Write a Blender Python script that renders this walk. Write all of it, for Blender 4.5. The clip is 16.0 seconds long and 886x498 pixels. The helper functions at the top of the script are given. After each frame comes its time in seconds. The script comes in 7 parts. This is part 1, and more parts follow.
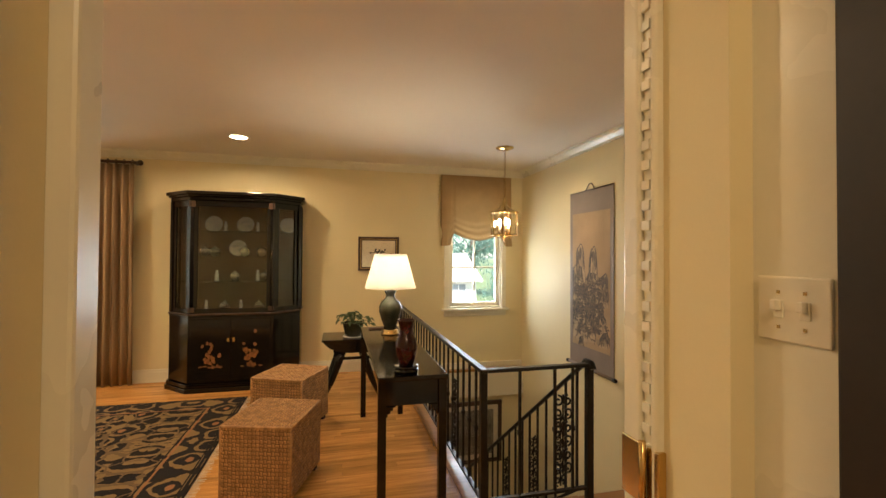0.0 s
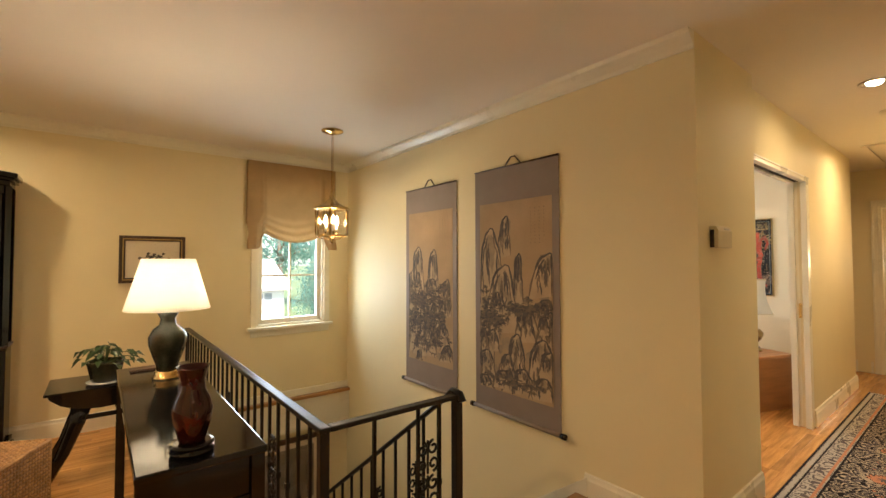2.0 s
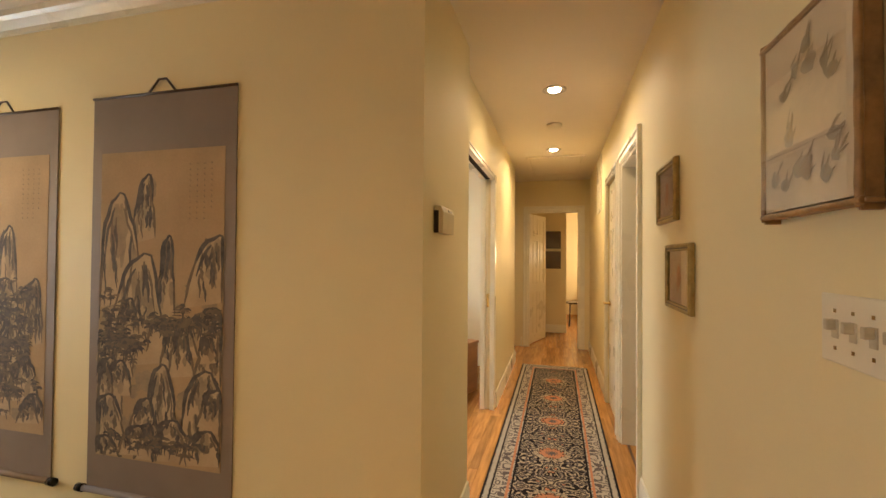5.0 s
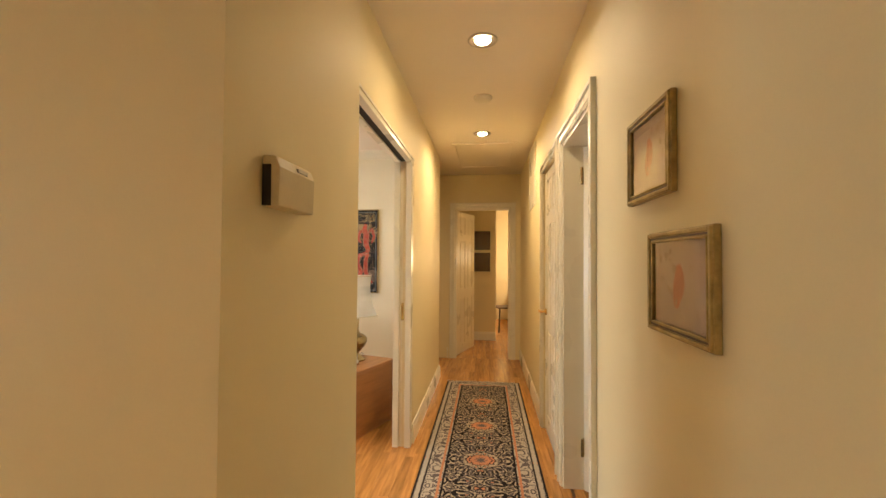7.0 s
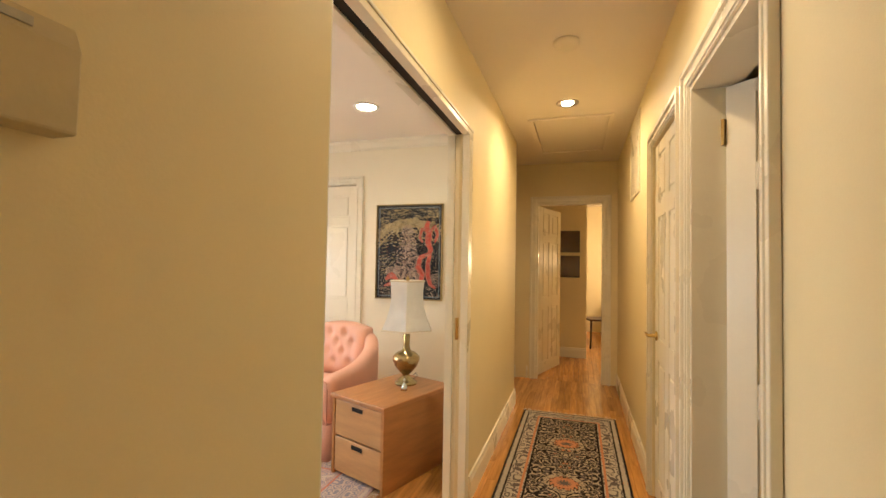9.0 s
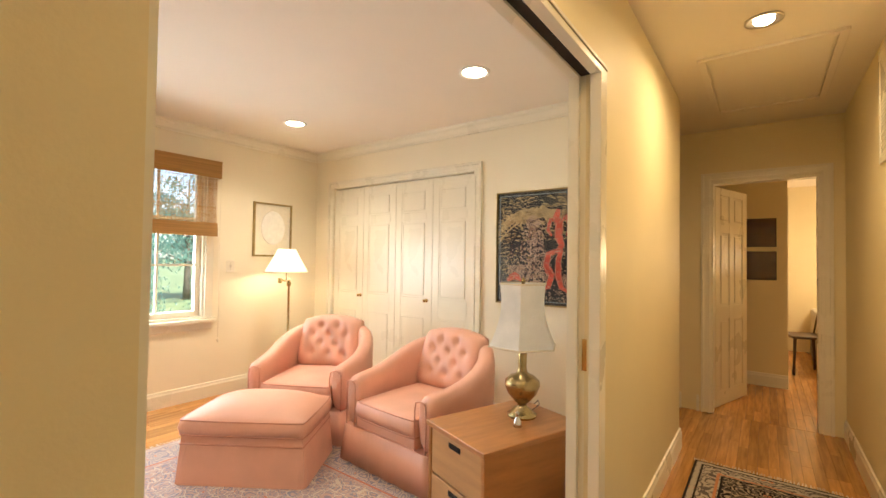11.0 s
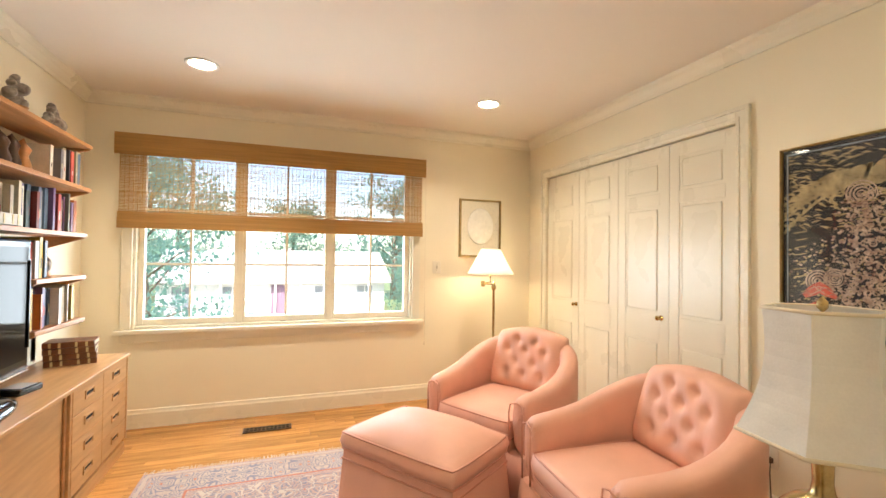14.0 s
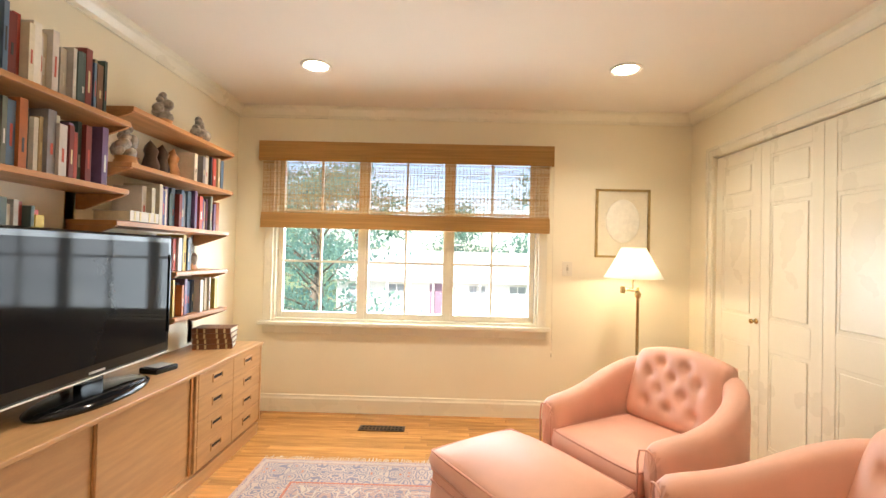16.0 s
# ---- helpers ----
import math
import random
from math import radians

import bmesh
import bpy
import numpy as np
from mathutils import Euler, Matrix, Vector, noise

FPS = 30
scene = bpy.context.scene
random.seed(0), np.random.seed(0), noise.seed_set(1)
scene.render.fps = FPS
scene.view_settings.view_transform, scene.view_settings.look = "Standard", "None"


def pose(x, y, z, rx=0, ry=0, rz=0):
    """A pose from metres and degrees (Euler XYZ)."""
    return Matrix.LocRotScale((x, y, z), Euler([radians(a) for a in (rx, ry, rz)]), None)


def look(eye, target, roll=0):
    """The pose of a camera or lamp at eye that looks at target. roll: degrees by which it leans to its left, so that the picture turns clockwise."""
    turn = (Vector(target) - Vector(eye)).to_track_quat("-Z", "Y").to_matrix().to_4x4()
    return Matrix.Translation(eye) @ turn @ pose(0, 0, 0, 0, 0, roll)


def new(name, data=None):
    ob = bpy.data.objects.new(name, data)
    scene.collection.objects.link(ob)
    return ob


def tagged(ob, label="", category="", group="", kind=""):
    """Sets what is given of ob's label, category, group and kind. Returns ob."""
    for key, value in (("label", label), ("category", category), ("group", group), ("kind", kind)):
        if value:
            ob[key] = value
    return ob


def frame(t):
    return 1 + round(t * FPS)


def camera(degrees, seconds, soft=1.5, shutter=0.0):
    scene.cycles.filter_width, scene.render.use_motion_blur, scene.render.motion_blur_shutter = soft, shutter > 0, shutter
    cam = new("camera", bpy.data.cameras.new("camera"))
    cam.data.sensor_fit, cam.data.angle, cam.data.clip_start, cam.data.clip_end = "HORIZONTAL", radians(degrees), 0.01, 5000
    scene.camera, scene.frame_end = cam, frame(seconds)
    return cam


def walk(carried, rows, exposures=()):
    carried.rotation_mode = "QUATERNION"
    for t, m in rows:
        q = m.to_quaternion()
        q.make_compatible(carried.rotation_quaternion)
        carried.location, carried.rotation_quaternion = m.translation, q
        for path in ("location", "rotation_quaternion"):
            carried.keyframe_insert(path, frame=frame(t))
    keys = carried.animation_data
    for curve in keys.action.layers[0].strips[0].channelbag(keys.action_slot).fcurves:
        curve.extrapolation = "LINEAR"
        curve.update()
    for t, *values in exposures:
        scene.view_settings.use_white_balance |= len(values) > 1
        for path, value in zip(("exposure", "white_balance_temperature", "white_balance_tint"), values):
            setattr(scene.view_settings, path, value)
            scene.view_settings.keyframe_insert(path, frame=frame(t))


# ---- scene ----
cam = camera(91.2, 16.0)
METRES, EYE, TILT, LEAN, TURN = 5.2, 1.38, 0.0, 0.0, -13.8
EXPO = 1.68
ROWS = [
    (0.0, 0.0, 0.0, 0.0, -0.01, 0.95, -0.35),
    (0.5, -0.0086, 0.0336, -0.0025, -6.14, 1.53, -0.13),
    (1.0, -0.0143, 0.0659, -0.002, -12.44, 1.86, 0.05),
    (1.5, -0.0136, 0.1003, -0.0003, -18.45, 1.76, 0.29),
    (2.0, -0.0089, 0.1349, -0.0013, -24.62, 1.74, 0.15),
    (2.5, -0.0017, 0.1653, -0.0023, -31.28, 1.61, -0.16),
    (3.0, 0.0086, 0.189, -0.0023, -38.11, 1.64, -0.46),
    (3.5, 0.0223, 0.2071, -0.0024, -44.72, 1.72, -0.66),
    (4.0, 0.0493, 0.2211, -0.0044, -50.54, 1.37, -0.53),
    (4.5, 0.0812, 0.2321, -0.0047, -56.08, 1.11, -0.3),
    (5.0, 0.1143, 0.244, -0.0055, -61.41, 0.96, -0.45),
    (7.5, 0.2945, 0.2874, -0.0103, -70.61, 1.52, -0.29),
    (8.0, 0.3317, 0.2930, -0.0109, -67.7, 1.8, -0.2),
    (8.5, 0.3667, 0.2999, -0.0106, -63.26, 1.91, -0.61),
    (9.0, 0.4005, 0.3063, -0.0108, -58.85, 1.81, -0.99),
    (11.5, 0.5424, 0.3662, -0.0117, -34.55, 1.57, -0.58),
    (12.0, 0.5633, 0.3817, -0.0101, -29.45, 1.9, -0.32),
    (12.5, 0.5889, 0.3985, -0.0108, -24.0, 1.83, -0.1),
    (13.0, 0.6141, 0.4152, -0.0123, -17.96, 1.68, -0.07),
    (13.5, 0.636, 0.4337, -0.0139, -12.23, 1.32, -0.41),
    (14.0, 0.6592, 0.4499, -0.0126, -6.06, 1.08, -0.78),
    (14.5, 0.679, 0.464, -0.0116, -0.17, 1.07, -1.12),
    (15.0, 0.6932, 0.4798, -0.0141, 5.36, 1.16, -1.55),
    (15.5, 0.7044, 0.5017, -0.014, 10.18, 0.9, -1.65),
    (16.0, 0.7125, 0.5218, -0.015, 14.51, 0.9, -1.38),
]
walk(cam, [(t, pose(0, 0, EYE, TILT, LEAN, TURN) @ pose(METRES * x, METRES * y, METRES * z, 90 + pitch, roll, yaw)) for t, x, y, z, yaw, pitch, roll in ROWS],
     exposures=[(0.0, EXPO), (2.5, EXPO + 0.12), (8.0, EXPO + 0.12), (11.5, EXPO), (16.0, EXPO - 0.08)])

# ---- light ----
CEIL = 2.5
world = bpy.data.worlds.new("world")
scene.world = world
world.use_nodes = True
wn = world.node_tree.nodes
sky = wn.new("ShaderNodeTexSky")
sky.sky_type = "NISHITA"
sky.sun_disc = False
sky.sun_elevation = radians(52)
sky.sun_rotation = radians(200)
world.node_tree.links.new(sky.outputs[0], wn["Background"].inputs[0])
wn["Background"].inputs[1].default_value = 0.15
sun = new("sun", bpy.data.lights.new("sun", "SUN"))
sun.data.energy, sun.data.angle, sun.data.color = 5.0, radians(0.5), (1.0, 0.95, 0.87)
sun.matrix_world = look((0, 0, 30), (4, 22, 0))

WARM = (1.0, 0.72, 0.42)
SOFT = (1.0, 0.87, 0.71)


def lamp(name, kind, x, y, z, watts, size=0.1, color=WARM):
    ob = new(name, bpy.data.lights.new(name, kind))
    ob.data.energy, ob.data.color = watts * 0.70, color
    if kind == "AREA":
        ob.data.shape, ob.data.size, ob.data.spread = "DISK", size, radians(125 if color == SOFT else 165)
    else:
        ob.data.shadow_soft_size = size
    ob.location = (x, y, z)
    return ob


# ---- materials ----
def mat(name, color, rough=0.6, metal=0.0, var=0.12, scale=6.0, bump=0.05, fine=90.0, stretch=(1, 1, 1), coat=0.0, random_tone=0.0, hue2=None, spec=0.5):
    m = bpy.data.materials.new(name)
    m.use_nodes = True
    nt = m.node_tree
    n, l = nt.nodes, nt.links
    b = n["Principled BSDF"]
    b.inputs["Roughness"].default_value = rough
    b.inputs["Metallic"].default_value = metal
    b.inputs["Coat Weight"].default_value = coat
    b.inputs["Specular IOR Level"].default_value = spec
    co = n.new("ShaderNodeTexCoord")
    mp = n.new("ShaderNodeMapping")
    mp.inputs["Scale"].default_value = stretch
    l.new(co.outputs["Object"], mp.inputs[0])
    vec = mp.outputs[0]
    info = None
    if random_tone:
        info = n.new("ShaderNodeObjectInfo")
        add = n.new("ShaderNodeVectorMath")
        sc = n.new("ShaderNodeMath")
        sc.operation = "MULTIPLY"
        sc.inputs[1].default_value = 37.0
        l.new(info.outputs["Random"], sc.inputs[0])
        l.new(vec, add.inputs[0])
        l.new(sc.outputs[0], add.inputs[1])
        vec = add.outputs[0]
    big = n.new("ShaderNodeTexNoise")
    big.inputs["Scale"].default_value = scale
    big.inputs["Detail"].default_value = 4
    small = n.new("ShaderNodeTexNoise")
    small.inputs["Scale"].default_value = fine
    small.inputs["Detail"].default_value = 3
    l.new(vec, big.inputs["Vector"])
    l.new(vec, small.inputs["Vector"])
    mixv = n.new("ShaderNodeMath")
    mixv.operation = "MULTIPLY_ADD"
    mixv.inputs[1].default_value = 0.35
    l.new(small.outputs[0], mixv.inputs[0])
    l.new(big.outputs[0], mixv.inputs[2])
    ramp = n.new("ShaderNodeMapRange")
    ramp.inputs["From Min"].default_value, ramp.inputs["From Max"].default_value = 0.4, 0.95
    ramp.inputs["To Min"].default_value, ramp.inputs["To Max"].default_value = 0, 1
    l.new(mixv.outputs[0], ramp.inputs[0])
    mix = n.new("ShaderNodeMix")
    mix.data_type = "RGBA"
    second = hue2 or [c * (1 - 2 * var) for c in color]
    mix.inputs["A"].default_value = (*[min(1, c * (1 + var * 0.5)) for c in color], 1)
    mix.inputs["B"].default_value = (*second, 1)
    l.new(ramp.outputs[0], mix.inputs["Factor"])
    out = mix.outputs["Result"]
    if random_tone:
        hsv = n.new("ShaderNodeHueSaturation")
        val = n.new("ShaderNodeMapRange")
        val.inputs["To Min"].default_value, val.inputs["To Max"].default_value = 1 - random_tone, 1 + random_tone
        l.new(info.outputs["Random"], val.inputs[0])
        l.new(val.outputs[0], hsv.inputs["Value"])
        l.new(out, hsv.inputs["Color"])
        out = hsv.outputs[0]
    l.new(out, b.inputs["Base Color"])
    rr = n.new("ShaderNodeMapRange")
    rr.inputs["To Min"].default_value, rr.inputs["To Max"].default_value = rough * 0.85, min(1, rough * 1.15)
    l.new(big.outputs[0], rr.inputs[0])
    l.new(rr.outputs[0], b.inputs["Roughness"])
    if bump:
        bp = n.new("ShaderNodeBump")
        bp.inputs["Strength"].default_value = bump
        bp.inputs["Distance"].default_value = 0.004
        l.new(small.outputs[0], bp.inputs["Height"])
        l.new(bp.outputs[0], b.inputs["Normal"])
    return m


def glow(name, color, strength):
    m = bpy.data.materials.new(name)
    m.use_nodes = True
    b = m.node_tree.nodes["Principled BSDF"]
    b.inputs["Base Color"].default_value = (0.8, 0.75, 0.65, 1)
    b.inputs["Emission Color"].default_value = (*color, 1)
    b.inputs["Emission Strength"].default_value = strength
    return m


def clear(name, tint=(1, 1, 1), rough=0.0):
    m = bpy.data.materials.new(name)
    m.use_nodes = True
    nt = m.node_tree
    nt.nodes.remove(nt.nodes["Principled BSDF"])
    tr = nt.nodes.new("ShaderNodeBsdfTransparent")
    gl = nt.nodes.new("ShaderNodeBsdfGlossy")
    fr = nt.nodes.new("ShaderNodeLayerWeight")
    fr.inputs[0].default_value = 0.5
    pw = nt.nodes.new("ShaderNodeMath")
    pw.operation = "POWER"
    pw.inputs[1].default_value = 5.0
    ga = nt.nodes.new("ShaderNodeMath")
    ga.operation = "MULTIPLY_ADD"
    ga.inputs[1].default_value, ga.inputs[2].default_value = 0.85, 0.035
    nt.links.new(fr.outputs["Facing"], pw.inputs[0])
    nt.links.new(pw.outputs[0], ga.inputs[0])
    mx = nt.nodes.new("ShaderNodeMixShader")
    tr.inputs[0].default_value = (*tint, 1)
    gl.inputs["Roughness"].default_value = rough
    nt.links.new(ga.outputs[0], mx.inputs[0])
    nt.links.new(tr.outputs[0], mx.inputs[1])
    nt.links.new(gl.outputs[0], mx.inputs[2])
    nt.links.new(mx.outputs[0], nt.nodes["Material Output"].inputs[0])
    return m


def fabric_shade(name, color, through_color, amount, stripes=0.0):
    """A cloth that lets part of the light through."""
    m = mat(name, color, 0.85, var=0.08 + 0.3 * stripes, scale=8, bump=0.15, fine=160, stretch=(0.25, 1, 9) if stripes else (1, 1, 1))
    nt = m.node_tree
    tl = nt.nodes.new("ShaderNodeBsdfTranslucent")
    tl.inputs[0].default_value = (*through_color, 1)
    mx = nt.nodes.new("ShaderNodeMixShader")
    mx.inputs[0].default_value = amount
    nt.links.new(nt.nodes["Principled BSDF"].outputs[0], mx.inputs[1])
    nt.links.new(tl.outputs[0], mx.inputs[2])
    nt.links.new(mx.outputs[0], nt.nodes["Material Output"].inputs[0])
    return m


PAINT = mat("wall_paint", (0.80, 0.695, 0.435), 0.6, var=0.025, scale=1.5, bump=0.06, fine=220)
# same cream paint, made paler for the den's whiter, brighter light
PAINTLIT = mat("wall_paint_lit", (0.85, 0.78, 0.60), 0.6, var=0.025, scale=1.5, bump=0.06, fine=220)
CEILP = mat("ceiling_paint", (0.82, 0.75, 0.645), 0.8, var=0.02, scale=1.2, bump=0.05, fine=200)
TRIM = mat("trim_enamel", (0.82, 0.77, 0.62), 0.28, var=0.025, scale=3, bump=0.02)
OAK = mat("oak_strip", (0.62, 0.30, 0.085), 0.24, var=0.22, scale=3, bump=0.05, fine=60, stretch=(1.2, 14, 14), coat=0.12, random_tone=0.22)
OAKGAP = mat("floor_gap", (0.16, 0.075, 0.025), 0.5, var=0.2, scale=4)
TEAK = mat("teak", (0.50, 0.235, 0.085), 0.38, var=0.16, scale=2.2, bump=0.05, fine=45, stretch=(14, 1.5, 14))
TEAKV = mat("light_oak_veneer", (0.56, 0.32, 0.14), 0.34, var=0.12, scale=2.2, bump=0.04, fine=40, stretch=(14, 1.5, 14))
CABW = mat("file_wood", (0.50, 0.225, 0.075), 0.35, var=0.14, scale=2.5, bump=0.04, fine=40, stretch=(2, 12, 12))
BLACK = mat("black_lacquer", (0.006, 0.005, 0.0045), 0.10, var=0.2, scale=5, bump=0.01, spec=0.4)
IRON = mat("wrought_iron", (0.010, 0.008, 0.007), 0.36, var=0.2, scale=20, bump=0.1, spec=0.35)
BRASS = mat("brass", (0.72, 0.50, 0.20), 0.2, metal=1.0, var=0.12, scale=14, bump=0.02)
DULLBRASS = mat("antique_brass", (0.48, 0.36, 0.17), 0.26, metal=1.0, var=0.2, scale=14, bump=0.02)
GOLD = mat("gilt", (0.55, 0.40, 0.16), 0.4, metal=0.7, var=0.2, scale=30, bump=0.1)
DARKWOOD = mat("dark_frame_wood", (0.07, 0.035, 0.018), 0.35, var=0.25, scale=10, bump=0.05)
PINK = mat("pink_upholstery", (0.82, 0.45, 0.33), 0.45, var=0.06, scale=5, bump=0.25, fine=420)
PINKSEAM = mat("pink_piping", (0.70, 0.34, 0.245), 0.6, var=0.06, scale=9, bump=0.2, fine=400)
WHITESH = fabric_shade("white_lampshade", (0.88, 0.86, 0.80), (0.95, 0.93, 0.88), 0.6)
GLASS = clear("window_glass")
CABGLASS = clear("cabinet_glass", (0.8, 0.8, 0.78))
WHITEPL = mat("white_plastic", (0.78, 0.72, 0.58), 0.35, var=0.03, scale=6, bump=0.02)
PORC = mat("porcelain", (0.72, 0.70, 0.66), 0.15, var=0.1, scale=25, bump=0.01, coat=0.4, hue2=(0.42, 0.45, 0.5))
PAPER = mat("aged_paper", (0.70, 0.58, 0.42), 0.85, var=0.12, scale=5, bump=0.08)
MATW = mat("cream_mat", (0.74, 0.66, 0.50), 0.85, var=0.04, scale=8, bump=0.05)
INK = mat("ink", (0.045, 0.04, 0.038), 0.85, var=0.3, scale=30, bump=0.05, hue2=(0.15, 0.13, 0.115))
INKPALE = mat("pale_ink", (0.21, 0.165, 0.115), 0.85, var=0.25, scale=18, bump=0.05, hue2=(0.40, 0.30, 0.19))
INKMIST = mat("ink_mist", (0.40, 0.335, 0.25), 0.85, var=0.2, scale=14, bump=0.05)
INKMID = mat("grey_ink", (0.105, 0.085, 0.066), 0.85, var=0.25, scale=26, bump=0.05, hue2=(0.22, 0.165, 0.115))
SCROLLLIGHT = mat("scroll_light", (0.52, 0.385, 0.24), 0.85, var=0.12, scale=7, bump=0.06)
SILK = mat("grey_silk_mount", (0.255, 0.20, 0.165), 0.6, var=0.08, scale=4, bump=0.15, fine=300)
SCREEN = mat("tv_screen", (0.006, 0.007, 0.009), 0.07, var=0.1, scale=4, bump=0.0, spec=0.10)
TVBLACK = mat("gloss_black_plastic", (0.010, 0.010, 0.011), 0.09, var=0.1, scale=4, bump=0.0, spec=0.4)
CANMETAL = mat("can_reflector", (0.55, 0.50, 0.42), 0.3, metal=0.9, var=0.1, scale=20)
CANTRIM = mat("can_trim", (0.85, 0.82, 0.76), 0.4, var=0.02, scale=5, bump=0.0)
BULB = glow("bulb", (1.0, 0.84, 0.58), 14)
HBULB = glow("candle_bulb", (1.0, 0.75, 0.42), 14)
DARK = mat("near_black", (0.02, 0.015, 0.012), 0.8, var=0.2, scale=5)


# ---- mesh helpers ----
def box(bm, x0, x1, y0, y1, z0, z1, bevel=0.0):
    r = bmesh.ops.create_cube(bm, size=1)
    vs = r["verts"]
    bmesh.ops.scale(bm, vec=(x1 - x0, y1 - y0, z1 - z0), verts=vs)
    bmesh.ops.translate(bm, vec=((x0 + x1) / 2, (y0 + y1) / 2, (z0 + z1) / 2), verts=vs)
    if bevel:
        es = list({e for v in vs for e in v.link_edges})
        r = bmesh.ops.bevel(bm, geom=es, offset=bevel, segments=2, profile=0.5, affect="EDGES")
        vs = list({v for f in r["faces"] for v in f.verts} | {v for v in vs if v.is_valid})
    return vs


def lathe(bm, profile, cx=0, cy=0, seg=24, squash=1.0, rot=0.0):
    """Turns a list of (radius, height)."""
    rings = []
    for r, z in profile:
        rings.append([bm.verts.new((cx + r * math.cos(rot + 2 * math.pi * i / seg), cy + squash * r * math.sin(rot + 2 * math.pi * i / seg), z)) for i in range(seg)])
    for a, b in zip(rings, rings[1:]):
        for i in range(seg):
            f = bm.faces.new((a[i], a[(i + 1) % seg], b[(i + 1) % seg], b[i]))
            f.smooth = True
    for ring, flip in ((rings[0], True), (rings[-1], False)):
        if profile[0 if flip else -1][0] > 1e-4:
            bm.faces.new(ring[::-1] if flip else ring)
    return [v for ring in rings for v in ring]


def tube(bm, points, r, seg=8, closed=False, flat=1.0):
    pts = [Vector(p) for p in points]
    rings = []
    k = len(pts)
    for i, p in enumerate(pts):
        a = pts[i - 1] if (i > 0 or closed) else p
        b = pts[(i + 1) % k] if (i < k - 1 or closed) else p
        d = (b - a).normalized()
        up = Vector((0, 0, 1)) if abs(d.z) < 0.95 else Vector((0, 1, 0))
        s = d.cross(up).normalized()
        u = s.cross(d)
        rad = r[i] if isinstance(r, (list, tuple)) else r
        rings.append([bm.verts.new(p + rad * (math.cos(2 * math.pi * j / seg) * s + flat * math.sin(2 * math.pi * j / seg) * u)) for j in range(seg)])
    pairs = list(zip(rings, rings[1:])) + ([(rings[-1], rings[0])] if closed else [])
    for a, b in pairs:
        for j in range(seg):
            bm.faces.new((a[j], a[(j + 1) % seg], b[(j + 1) % seg], b[j])).smooth = True
    if not closed:
        bm.faces.new(rings[0][::-1])
        bm.faces.new(rings[-1])


def extrude_profile(bm, prof, axis, a, b):
    """prof: (u, v) pairs; axis 'x': u is y, v is z, from x=a to b; axis 'y': u is x, v is z."""
    ends = []
    for s in (a, b):
        ends.append([bm.verts.new((s, u, v) if axis == "x" else (u, s, v)) for u, v in prof])
    n = len(prof)
    for i in range(n):
        bm.faces.new((ends[0][i], ends[0][(i + 1) % n], ends[1][(i + 1) % n], ends[1][i]))
    bm.faces.new(ends[0][::-1])
    bm.faces.new(ends[1])


def mesh(name, bm, material, parent=None, label="", bevel=0.0):
    bmesh.ops.recalc_face_normals(bm, faces=bm.faces[:])
    me = bpy.data.meshes.new(name)
    bm.to_mesh(me)
    bm.free()
    me.materials.append(material)
    ob = new(name, me)
    if parent:
        ob.parent = parent
    if label:
        ob["label"] = label
    if bevel:
        md = ob.modifiers.new("bevel", "BEVEL")
        md.width, md.segments, md.limit_method = bevel, 2, "ANGLE"
    return ob


def boxes(name, material, specs, parent=None, label="", bevel=0.0):
    bm = bmesh.new()
    for s in specs:
        box(bm, *s)
    return mesh(name, bm, material, parent, label, bevel)


def thing(name, x, y, z, rot, label, category, group=""):
    e = new(name)
    e.empty_display_size = 0.1
    e.matrix_basis = pose(x, y, z, 0, 0, rot)
    return tagged(e, label, category, group)


def struct(ob, label="", category=""):
    return tagged(ob, label, category, kind="structure")


def wall(name, axis, a, b, c0, c1, z0, z1, openings, material, label):
    """A wall along an axis from a to b, thick from c0 to c1; openings: (from, to, bottom, top)."""
    specs = []

    def seg(u0, u1, v0, v1):
        if u1 - u0 > 1e-4 and v1 - v0 > 1e-4:
            specs.append((u0, u1, c0, c1, v0, v1) if axis == "x" else (c0, c1, u0, u1, v0, v1))
    at = a
    for o0, o1, ob_, ot in sorted(openings):
        seg(at, o0, z0, z1)
        seg(o0, o1, z0, ob_)
        seg(o0, o1, ot, z1)
        at = o1
    seg(at, b, z0, z1)
    return struct(boxes(name, material, specs), label, "wall")


# ---- the shell ----
EXT = 5.32
SC = 2.38
wall("wall_north", "x", -4.3, 2.43, EXT, EXT + 0.22, -2.9, CEIL, [(-3.75, -2.45, 0.35, 2.2), (1.38, 2.09, 0.72, 2.2)], PAINT, "cream painted outer wall with two windows")
wall("wall_north_den", "x", 2.43, 6.9, EXT, EXT + 0.22, -2.9, CEIL, [(2.80, 4.98, 0.74, 2.14)], PAINTLIT, "cream painted outer wall with a wide window")
wall("wall_scrolls", "y", 1.562, EXT, SC, 2.43, -2.9, CEIL, [], PAINT, "cream painted stair wall hung with two scrolls")
wall("wall_den_west", "y", 1.75, EXT, 2.43, 2.48, 0, CEIL, [], PAINTLIT, "cream painted wall behind the bookshelves")
wall("wall_hall_north_near", "x", 2.43, 3.205, 1.562, 1.629, 0, CEIL, [], PAINT, "cream painted hall wall beside the pocket door")
wall("wall_hall_north", "x", 2.43, 6.6, 1.63, 1.69, 0, CEIL, [(3.205, 4.73, 0, 2.06)], PAINT, "cream painted hall wall with a pocket door opening")
wall("wall_den_south", "x", 2.48, 6.6, 1.69, 1.75, 0, CEIL, [(3.205, 4.73, 0, 2.06)], PAINTLIT, "cream painted wall with a pocket door opening")
